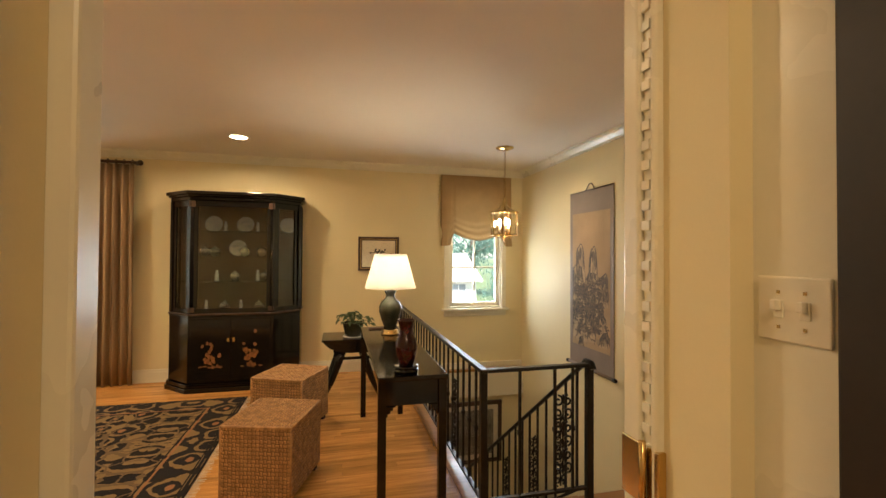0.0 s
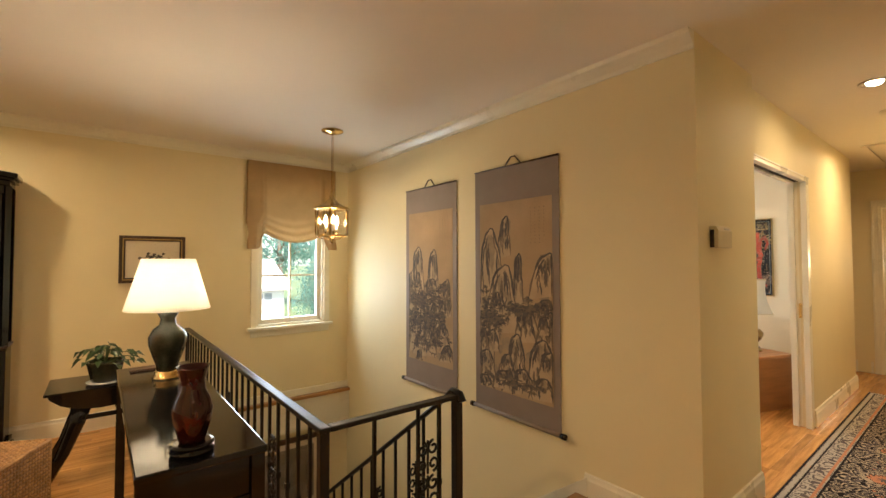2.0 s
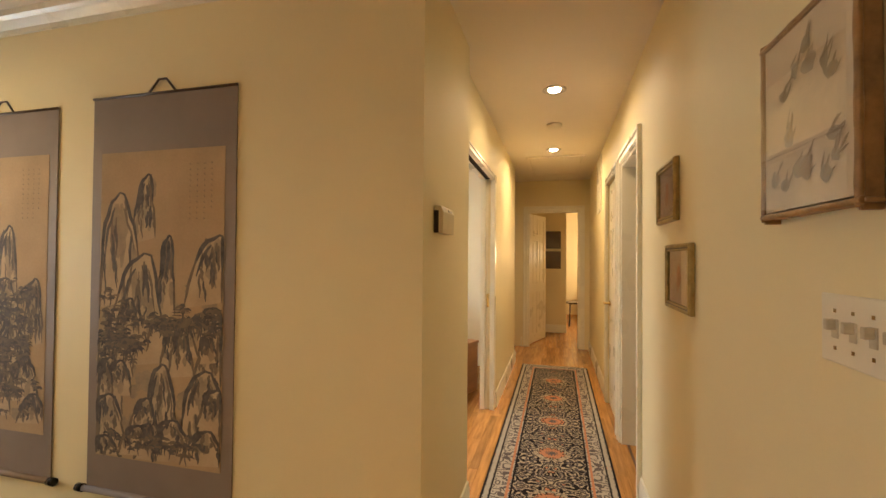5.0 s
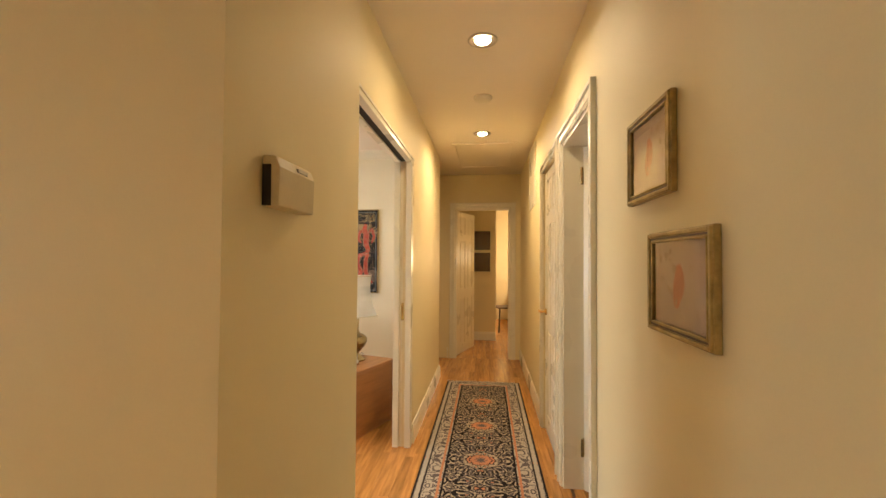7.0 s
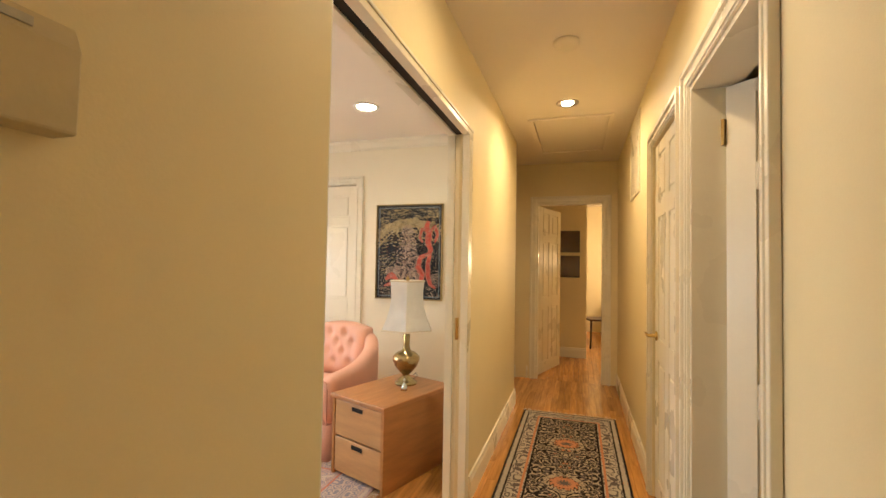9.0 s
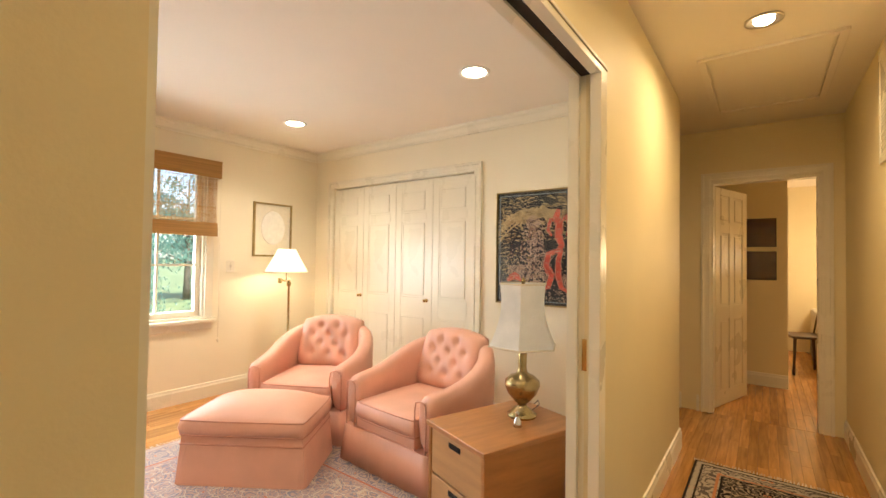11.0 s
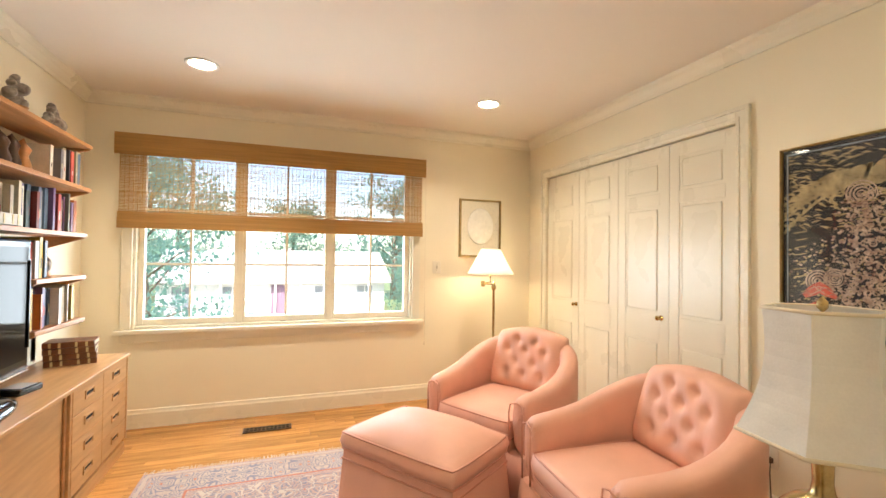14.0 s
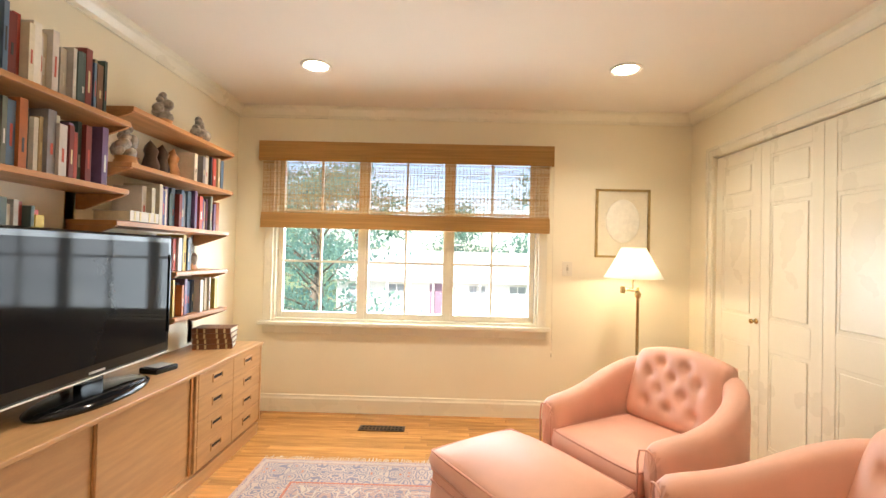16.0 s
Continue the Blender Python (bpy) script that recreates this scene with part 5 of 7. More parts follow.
    for k in range(240):
        u, v = rnd.uniform(-0.46, 0.47) * w, rnd.uniform(-0.32, 0.0) * h
        blot(oc if k % 2 else pl, u, v, 0.007, 0.005, y - 0.0003 - 0.000001 * k, rnd, 6)
    mesh("fronds", oc, BATOCHRE, p, "ochre palm fronds")
    mesh("red_shapes", rd, BATRED, p, "bright red shapes")
    mesh("dotted_shapes", pl, BATPALE, p, "dotted pale shapes")
    boxes("border_line", mat("batik_blue", (0.30, 0.38, 0.42), 0.8, var=0.3, scale=30), [(-w / 2 + 0.018, -w / 2 + 0.024, y - 0.003, y - 0.002, -h / 2 + 0.02, h / 2 - 0.02), (w / 2 - 0.024, w / 2 - 0.018, y - 0.003, y - 0.002, -h / 2 + 0.02, h / 2 - 0.02), (-w / 2 + 0.024, w / 2 - 0.024, y - 0.003, y - 0.002, h / 2 - 0.026, h / 2 - 0.02), (-w / 2 + 0.024, w / 2 - 0.024, y - 0.003, y - 0.002, -h / 2 + 0.02, -h / 2 + 0.026)], p)


framed("batik_picture", 6.22, 2.58, 1.42, -90, 0.67, 0.90, GOLD, 0.010, 0.03, "black batik cloth picture with ochre fronds and red shapes", BATDARK, 0.0, batik_art)

REED = fabric_shade("bamboo_reed", (0.58, 0.33, 0.11), (0.66, 0.42, 0.16), 0.3, 0.35)
bl = thing("bamboo_blind", 3.885, EXT - 0.03, 0, 0, "woven bamboo roman blind half lowered with a valance", "blind")
rnd = random.Random(5)
bm = bmesh.new()
for k in range(22):
    z = 2.045 + k * 0.0072
    box(bm, -1.195, 1.195, -0.052 - rnd.uniform(0, 0.003), -0.046, z, z + 0.0068)
for sx in (-1.195, 1.19):
    box(bm, sx, sx + 0.005, -0.046, -0.002, 2.045, 2.2)
box(bm, -1.19, 1.19, -0.046, -0.003, 2.196, 2.2)
mesh("valance", bm, REED, bl)
bm = bmesh.new()
z = 1.595
while z < 2.045:
    t = rnd.uniform(0.003, 0.0055)
    box(bm, -1.165, 1.165, -0.034, -0.031, z, z + t)
    z += t + rnd.uniform(0.003, 0.0075)
u = -1.16
while u < 1.165:
    box(bm, u, u + 0.003, -0.036, -0.035, 1.56, 2.05)
    u += 0.0285
tagged(mesh("reeds", bm, REED, bl), kind="stuff")
bm = bmesh.new()
for k in range(15):
    z = 1.515 + k * 0.0072
    box(bm, -1.17, 1.17, -0.048 + 0.006 * (k > 8), -0.03, z, z + 0.0068)
box(bm, -1.17, 1.17, -0.05, -0.026, 1.50, 1.514)
mesh("bottom_fold", bm, REED, bl)
bm = bmesh.new()
tube(bm, [(1.20, -0.03, 2.05), (1.20, -0.028, 1.5), (1.205, -0.028, 0.56)], 0.0018, 5)
lathe(bm, [(0.004, 0.55), (0.009, 0.53), (0.006, 0.51)], 1.205, -0.028, 8)
mesh("cord", bm, MATW, bl)

vt = thing("floor_vent", 3.78, 5.0, 0.0, 0, "dark bronze scrolled floor vent near the window", "vent")
boxes("plate", mat("bronze", (0.14, 0.085, 0.04), 0.45, metal=0.6, var=0.3, scale=30), [(-0.17, 0.17, -0.05, 0.05, 0.003, 0.008)], vt, bevel=0.002)
# near-black tabs on the solid plate stand for the shade in its holes
bm = bmesh.new()
for k in range(11):
    for sg in (-1, 1):
        a = -0.14 + 0.028 * k
        vs = box(bm, a - 0.009, a + 0.009, sg * 0.02 - 0.011, sg * 0.02 + 0.011, 0.0081, 0.0095)
mesh("grille_hole_shade", bm, DARK, vt)

# ---- den: wall of books ----
cr = thing("credenza", 2.49, 3.56, 0, 0, "long light teak credenza with sliding doors and drawers", "sideboard")
CY0, CY1 = -1.36, 1.32
boxes("body", TEAKV, [(0.0, 0.40, CY0, CY1, 0.08, 0.098), (0.0, 0.40, CY0, CY0 + 0.02, 0.098, 0.628), (0.0, 0.425, CY1 - 0.02, CY1, 0.098, 0.628), (0.0, 0.02, CY0 + 0.02, CY1 - 0.02, 0.098, 0.628), (0.02, 0.42, 0.515, 0.535, 0.098, 0.628)], cr, bevel=0.003)
boxes("top", TEAKV, [(0.0, 0.435, CY0 - 0.01, CY1 + 0.005, 0.629, 0.652)], cr, bevel=0.005)
boxes("plinth", TEAKV, [(0.02, 0.415, CY0 + 0.01, CY1 - 0.01, 0.0, 0.079)], cr, bevel=0.003)
for i, (a, b) in enumerate(((CY0 + 0.022, -0.72), (-0.735, -0.10), (-0.115, 0.512))):
    boxes("sliding_door", TEAKV, [(0.385 - 0.016 * (i % 2), 0.398 - 0.016 * (i % 2), a, b, 0.10, 0.626)], cr, bevel=0.003)
    boxes("door_edge", TEAK, [(0.399 - 0.016 * (i % 2), 0.408 - 0.016 * (i % 2), b - 0.022, b, 0.10, 0.626)], cr, bevel=0.002)
for c, (a, b) in enumerate(((0.537, 0.915), (0.918, CY1 - 0.022))):
    for k in range(4):
        z0 = 0.103 + 0.131 * k
        dr = boxes("drawer", TEAKV, [(0.40, 0.422, a, b, z0, z0 + 0.128)], cr, bevel=0.003)
        mid = (a + b) / 2
        boxes("pull_rim", TEAKV, [(0.4215, 0.428, mid - 0.05, mid + 0.05, z0 + 0.086, z0 + 0.096), (0.4215, 0.428, mid - 0.05, mid + 0.05, z0 + 0.05, z0 + 0.058), (0.4215, 0.428, mid - 0.056, mid - 0.05, z0 + 0.05, z0 + 0.096), (0.4215, 0.428, mid + 0.05, mid + 0.056, z0 + 0.05, z0 + 0.096)], dr)
        # no hollow is cut: a dark strip paints the shade inside the pull
        boxes("pull_recess_shade", DARK, [(0.4212, 0.4225, mid - 0.05, mid + 0.05, z0 + 0.066, z0 + 0.086)], dr)

SHELFD = 0.24


def shelf(y0, y1, z, depth=SHELFD):
    s = thing("book_shelf", 2.482, (y0 + y1) / 2, z, 0, "teak wall shelf with tapered end brackets", "shelf", "wall shelves")
    h = (y1 - y0) / 2
    boxes("board", TEAK, [(0.0, depth, -h, h, -0.024, 0.0)], s, bevel=0.003)
    for sg in (-1, 1):
        bm = bmesh.new()
        e = sg * (h - 0.012)
        prof = [(0.0, -0.10), (0.03, -0.10), (depth - 0.01, -0.03), (depth - 0.01, -0.0245), (0.0, -0.0245)]
        extrude_profile(bm, prof, "y", e - 0.008, e + 0.008)
        mesh("bracket", bm, TEAK, s)
    return s


BOOKCOL = [(0.03, 0.05, 0.16), (0.20, 0.03, 0.025), (0.62, 0.56, 0.42), (0.04, 0.04, 0.045), (0.45, 0.13, 0.03), (0.05, 0.08, 0.07), (0.40, 0.30, 0.17), (0.10, 0.16, 0.24), (0.55, 0.50, 0.45), (0.22, 0.10, 0.05), (0.42, 0.06, 0.04), (0.13, 0.14, 0.11), (0.70, 0.66, 0.58), (0.20, 0.19, 0.20), (0.60, 0.42, 0.05), (0.16, 0.09, 0.20)]
BOOKM = [mat("book_cloth", c, 0.45, var=0.12, scale=12, bump=0.08, random_tone=0.2) for c in BOOKCOL]
PAGES = mat("book_pages", (0.66, 0.58, 0.43), 0.9, var=0.1, scale=30, bump=0.1)
BAND = [mat("spine_print", c, 0.5, var=0.1, scale=20) for c in ((0.62, 0.52, 0.28), (0.7, 0.68, 0.62), (0.05, 0.05, 0.05), (0.5, 0.08, 0.05))]
brnd = random.Random(21)


def book(x, y, z, t, h, d, lean=0.0, m=None, flat=False):
    b = thing("book", x, y, z, 0, "hardback book with a coloured spine standing on a shelf" if not flat else "old leather bound book lying in a stack", "book", "books on the shelves")
    if flat:
        b.matrix_basis = pose(x, y, z, 0, 0, lean)
    else:
        b.matrix_basis = pose(x, y, z, lean, 0, 0)
    m = m or brnd.choice(BOOKM)
    if flat:
        boxes("cover", m, [(-d / 2, d / 2, -h / 2, h / 2, 0, 0.004), (-d / 2, d / 2, -h / 2, h / 2, t - 0.004, t), (d / 2 - 0.005, d / 2 + 0.003, -h / 2, h / 2, 0.0, t)], b, bevel=0.002)
        boxes("pages", PAGES, [(-d / 2 + 0.005, d / 2 - 0.006, -h / 2 + 0.004, h / 2 - 0.004, 0.0045, t - 0.0045)], b)
        for f in (0.12, 0.3, 0.62, 0.82):
            boxes("spine_band", BAND[0], [(d / 2 + 0.0032, d / 2 + 0.0045, -h / 2 + h * f, -h / 2 + h * f + 0.012, 0.003, t - 0.003)], b)
        return b
    boxes("cover", m, [(0, d, 0, 0.0025, 0, h), (0, d, t - 0.0025, t, 0, h), (d - 0.004, d + 0.002, 0.0, t, 0, h)], b, bevel=0.0015)
    boxes("pages", PAGES, [(0.003, d - 0.005, 0.003, t - 0.003, 0.003, h - 0.004)], b)
    if brnd.random() < 0.75:
        f = brnd.uniform(0.45, 0.7)
        f2 = brnd.uniform(0.08, 0.2)
        boxes("spine_band", brnd.choice(BAND), [(d + 0.0022, d + 0.003, t * 0.36, t * 0.64, h * f2 + 0.03, h * f2 + h * brnd.uniform(0.25, 0.5))], b)
    return b


def book_row(y0, y1, z, hmin, hmax):
    y = y0
    while y < y1 - 0.02:
        t = min(brnd.uniform(0.014, 0.038), y1 - y)
        h = brnd.uniform(hmin, hmax)
        d = brnd.uniform(0.15, 0.2)
        lean = 0
        book(2.50 + brnd.uniform(0.0, 0.015), y, z + 0.0005, t - 0.0015, h, d, lean)
        y += t
    return y


# right-hand tier and left-hand tier of shelves
RT = [(3.80, 4.78, 1.985), (3.80, 4.78, 1.715), (3.72, 4.74, 1.43), (4.17, 4.74, 1.175), (4.17, 4.74, 0.915)]
LT = [(2.72, 3.79, 1.90), (2.72, 3.79, 1.58), (2.72, 3.70, 1.22)]
for a, b, z in RT + LT:
    shelf(a, b, z)
boxes_upr = [3.74, 4.72, 2.75]
for yy in boxes_upr:
    o = boxes("shelf_upright", TEAK, [(2.4805, 2.4815 + 0.018, yy - 0.03 + 0.0, yy + 0.03, 0.66, 2.12)], bevel=0.003)
    tagged(o, "dark teak wall upright carrying the shelves", "shelf upright", "shelf uprights")
    o.location.x = -0.0195
book_row(2.78, 3.70, 1.90, 0.20, 0.255)
book_row(2.78, 3.70, 1.58, 0.20, 0.262)
book_row(2.76, 3.42, 1.22, 0.19, 0.25)
book_row(4.40, 4.70, 1.715, 0.17, 0.2)
book_row(3.95, 4.68, 1.43, 0.17, 0.23)
book_row(4.19, 4.40, 1.175, 0.18, 0.215)
book_row(4.19, 4.60, 0.915, 0.17, 0.215)
book(2.50, 4.63, 0.9155, 0.035, 0.2, 0.19, 0, BOOKM[14])
lb = mat("old_leather", (0.20, 0.075, 0.03), 0.45, var=0.25, scale=14, bump=0.15)
for k in range(4):
    book(2.69, 4.66 + 0.004 * (k % 2), 0.653 + 0.0345 * k, 0.033, 0.24, 0.16, -72 - 3 * k, lb, True)
book(2.66, 3.86, 1.4305 + 0.0, 0.05, 0.2, 0.18, 0, BOOKM[12], True)

IVORY = mat("ivory_ceramic", (0.46, 0.41, 0.34), 0.4, var=0.3, scale=30, bump=0.2, hue2=(0.10, 0.08, 0.07))


def figurine(x, y, z, s, seed, label="small grey and cream carved ornament on a wooden stand"):
    f = thing("ornament", x, y, z, 40 * seed, label, "ornament", "carved ornaments")
    bm = bmesh.new()
    lathe(bm, [(0.05 * s, 0), (0.052 * s, 0.01 * s), (0.044 * s, 0.03 * s), (0.05 * s, 0.04 * s), (0.0001, 0.042 * s)], seg=14)
    mesh("stand", bm, TEAK, f)
    r = random.Random(seed)
    bm = bmesh.new()
    for k in range(16):
        t = k / 15
        rr = s * (0.036 - 0.02 * t) * r.uniform(0.7, 1.25)
        sp = 0.034 * (1 - 0.75 * t)
        bmesh.ops.create_icosphere(bm, subdivisions=2, radius=rr, matrix=pose(r.uniform(-sp, sp) * s, r.uniform(-sp, sp) * s, s * (0.058 + 0.115 * t), r.uniform(0, 90), r.uniform(0, 90), 0) @ Matrix.Diagonal((1, 0.75, 1.2, 1)))
    for fc_ in bm.faces:
        fc_.smooth = True
    mesh("carving", bm, IVORY, f)


figurine(2.62, 4.16, 1.985, 1.05, 1)
figurine(2.62, 4.50, 1.985, 0.9, 2)
figurine(2.62, 3.90, 1.715, 1.1, 3)
figurine(2.60, 4.48, 1.175, 1.0, 4)
for yy, sd in ((4.13, 5), (4.22, 6), (4.32, 7)):
    f = thing("wood_carving", 2.58, yy, 1.715, 20 * sd, "dark carved wooden ornament on the shelf", "ornament", "wood carvings")
    bm = bmesh.new()
    lathe(bm, [(0.04, 0), (0.042, 0.05), (0.03, 0.1), (0.038, 0.13), (0.022, 0.16), (0.0001, 0.19)], seg=9)
    for v in bm.verts:
        v.co += Vector(noise.noise_vector(v.co * 30 + Vector((sd, 0, 0)))) * 0.008
    mesh("body", bm, DARKWOOD if sd != 7 else TEAK, f)
ph = thing("photo_frame", 2.58, 3.62, 1.2205, 70, "small dark photo stand on the shelf", "photo frame")
boxes("frame", DARKWOOD, [(-0.03, 0.03, -0.006, 0.006, 0, 0.1)], ph, bevel=0.002)

tv = thing("television", 2.70, 3.625, 0.652, 2, "black flat screen television on an oval glossy stand", "television")
HW = 0.515
boxes("housing", TVBLACK, [(-0.05, 0.03, -HW, HW, 0.09, 0.72)], tv, bevel=0.012)
boxes("screen", SCREEN, [(0.0305, 0.033, -HW + 0.035, HW - 0.035, 0.145, 0.685)], tv, "dark reflective screen")
boxes("lower_line", CANTRIM, [(0.028, 0.036, -HW + 0.01, HW - 0.01, 0.089, 0.093)], tv)
boxes("badge", mat("badge_silver", (0.5, 0.5, 0.5), 0.3, metal=0.8), [(0.0305, 0.0325, -0.045, 0.045, 0.108, 0.118)], tv)
boxes("speaker_strip", BLACK, [(0.0305, 0.04, HW - 0.03, HW - 0.022, 0.2, 0.62)], tv)
bm = bmesh.new()
lathe(bm, [(0.30, 0), (0.305, 0.012), (0.27, 0.026), (0.12, 0.032), (0.0001, 0.034)], seg=40)
bmesh.ops.scale(bm, vec=(0.46, 1, 1), verts=bm.verts[:])
bmesh.ops.translate(bm, vec=(0.02, 0, 0), verts=bm.verts[:])
box(bm, -0.02, 0.015, -0.06, 0.06, 0.03, 0.1)
mesh("stand", bm, TVBLACK, tv)
rc = thing("set_top_box", 2.72, 4.05, 0.652, -12, "small black and silver set-top box with grey lid", "media box")
boxes("body", TVBLACK, [(-0.055, 0.055, -0.07, 0.07, 0.0, 0.03)], rc, bevel=0.006)
boxes("lid", mat("grey_plastic", (0.35, 0.36, 0.38), 0.3, var=0.05), [(-0.04, 0.045, -0.05, 0.05, 0.0305, 0.034)], rc, bevel=0.002)

# ---- hall things ----
ch = thing("door_chime", 2.606, 1.562, 1.50, 0, "cream door chime box with a slanted lid on the hall wall", "door chime")
bm = bmesh.new()
extrude_profile(bm, [(-0.001, -0.055), (-0.034, -0.055), (-0.036, 0.025), (-0.027, 0.048), (-0.001, 0.05)], "x", -0.118, 0.125)
mesh("cover", bm, mat("aged_cream_plastic", (0.60, 0.51, 0.31), 0.45, var=0.05, scale=8), ch, bevel=0.003)
boxes("side", DARK, [(-0.122, -0.1185, -0.019, -0.002, -0.053, 0.03)], ch)
boxes("slot", mat("dull_silver", (0.5, 0.48, 0.42), 0.35, metal=0.7), [(0.0, 0.07, -0.0362, -0.026, 0.03, 0.038)], ch)
ch.scale = (0.76, 1.1, 1.05)


def figure_wash(seed):
    def art(p, w, h, y):
        r = random.Random(seed)
        bm, b2 = bmesh.new(), bmesh.new()
        stroke(bm, [(-0.02 * w + 0.03 * w * math.sin(t), h * (0.22 - 0.1 * t)) for t in range(6)], 0.03 * w / 0.3, y)
        for k in range(14):
            blot(b2, r.uniform(-0.42, 0.42) * w, r.uniform(-0.42, 0.42) * h, r.uniform(0.01, 0.04) * w, r.uniform(0.02, 0.06) * h, y - 0.0004 - 0.00002 * k, r)
        mesh("red_wash", bm, mat("red_wash", (0.50, 0.16, 0.10), 0.85, var=0.2, scale=20), p)
        mesh("pale_wash", b2, mat("brown_wash", (0.40, 0.26, 0.19), 0.85, var=0.2, scale=20), p)
    return art


ROSE = mat("rose_paper", (0.46, 0.33, 0.27), 0.85, var=0.15, scale=6)
DGOLD = mat("dull_gold_frame", (0.46, 0.34, 0.13), 0.38, metal=0.4, var=0.25, scale=25, bump=0.1)
framed("small_picture", 2.885, 0.635, 1.624, 180, 0.315, 0.250, DGOLD, 0.027, 0.022, "small rose watercolour in a dull gold frame", ROSE, 0.0, figure_wash(1), lines=DARKWOOD)["group"] = "hall watercolours"
framed("small_picture", 2.705, 0.635, 1.278, 180, 0.34, 0.255, DGOLD, 0.027, 0.022, "small rose watercolour in a dull gold frame", ROSE, 0.0, figure_wash(2), lines=DARKWOOD)["group"] = "hall watercolours"


def ink_small(seed):
    def art(p, w, h, y):
        k = random.Random(seed)
        far, near = bmesh.new(), bmesh.new()
        for j in range(16):
            u, v = k.uniform(-0.36, 0.36) * w, k.uniform(-0.4, 0.36) * h
            blot(far, u, v, k.uniform(0.04, 0.10) * w, k.uniform(0.03, 0.07) * h, y - 0.00002 * j, k, 11)
            for q in range(4):
                a = k.uniform(0.3, 1.4)
                u0, v0 = u + k.uniform(-0.05, 0.05) * w, v + k.uniform(-0.04, 0.04) * h
                stroke(near, [(u0 + 0.028 * t * math.cos(a) / 3, v0 + 0.03 * t * math.sin(a) / 3) for t in range(4)], k.uniform(0.0015, 0.004), y - 0.0006 - 0.00003 * (q + j))
        mesh("wash", far, INKMIST, p, "faint grey ink wash")
        mesh("brushwork", near, INKPALE, p, "soft ink brushwork")
    return art


BAMB = mat("bamboo_frame", (0.36, 0.20, 0.075), 0.4, var=0.25, scale=20, bump=0.1)
framed("bamboo_picture", 1.795, 0.635, 1.615, 180, 0.30, 0.355, BAMB, 0.012, 0.042, "ink landscape in a bamboo frame on the hall wall", PAPER, 0.0, ink_small(31), bamboo=True)["group"] = "bamboo framed landscapes"
framed("bamboo_picture", 1.425, 0.635, 1.60, 180, 0.30, 0.355, BAMB, 0.012, 0.042, "ink landscape in a bamboo frame on the hall wall", PAPER, 0.0, ink_small(32), bamboo=True)["group"] = "bamboo framed landscapes"
sm = thing("smoke_detector", 4.74, 1.12, CEIL, 0, "round cream smoke detector on the hall ceiling", "smoke detector")
bm = bmesh.new()
lathe(bm, [(0.066, -0.001), (0.066, -0.012), (0.055, -0.026), (0.03, -0.031), (0.0001, -0.031)], seg=28)
mesh("body", bm, WHITEPL, sm)
ht = thing("attic_hatch", 6.5, 1.12, CEIL, 0, "painted attic hatch panel in the hall ceiling", "hatch")
boxes("panel", CEILP, [(-0.5, 0.5, -0.28, 0.28, -0.010, -0.001)], ht, bevel=0.003)
boxes("moulding", CEILP, [(-0.56, 0.56, -0.33, -0.29, -0.018, -0.001), (-0.56, 0.56, 0.29, 0.33, -0.018, -0.001), (-0.56, -0.51, -0.29, 0.29, -0.018, -0.001), (0.51, 0.56, -0.29, 0.29, -0.018, -0.001)], ht, bevel=0.003)
gr = thing("return_grille", 6.01, 0.635, 2.155, 180, "cream slatted air return grille high on the wall", "vent")
boxes("frame", TRIM, [(-0.32, 0.32, -0.012, -0.001, 0.27, 0.30), (-0.32, 0.32, -0.012, -0.001, -0.30, -0.27), (-0.32, -0.29, -0.012, -0.001, -0.27, 0.27), (0.29, 0.32, -0.012, -0.001, -0.27, 0.27)], gr, bevel=0.002)
boxes("slat", TRIM, [(-0.29, 0.29, -0.008, -0.001, -0.26 + 0.02 * i, -0.248 + 0.02 * i) for i in range(27)], gr)
gr.scale = (0.82, 1, 1)
for zz in (1.30, 1.66):
    framed("dark_picture", 8.95, 1.20, zz, -90, 0.33, 0.31, DARKWOOD, 0.012, 0.02, "small brown print on the far wall", mat("brown_print", (0.16, 0.085, 0.05), 0.7, var=0.4, scale=12))["group"] = "far prints"
wc = thing("side_chair", 10.0, 0.75, 0, 200, "dark wooden side chair in the far bedroom", "chair")
boxes("seat", DARKWOOD, [(-0.21, 0.21, -0.2, 0.2, 0.43, 0.46)], wc, bevel=0.01)
for sx in (-0.18, 0.18):
    for sy in (-0.17, 0.17):
        bm = bmesh.new()
        tube(bm, [(sx * 1.15, sy * 1.15, 0), (sx, sy, 0.43)], [0.014, 0.018], 8)
        mesh("leg", bm, DARKWOOD, wc)
bm = bmesh.new()
for sx in (-0.19, -0.1, 0, 0.1, 0.19):
    tube(bm, [(sx, 0.18, 0.46), (sx, 0.25, 0.86)], 0.01, 8)
tube(bm, [(-0.21, 0.25, 0.86), (0, 0.27, 0.88), (0.21, 0.25, 0.86)], 0.02, 8)
mesh("backrest", bm, DARKWOOD, wc)
bd = thing("far_bed", 10.6, 0.1, 0, 0, "white covered bed in the far bedroom", "bed")
boxes("mattress", mat("white_linen", (0.75, 0.70, 0.6), 0.9, var=0.06, scale=5, bump=0.2), [(-0.5, 0.9, -0.9, 0.5, 0.3, 0.68)], bd, bevel=0.05)
boxes("frame", DARKWOOD, [(-0.5, 0.9, -0.9, 0.5, 0.0, 0.3)], bd, bevel=0.01)

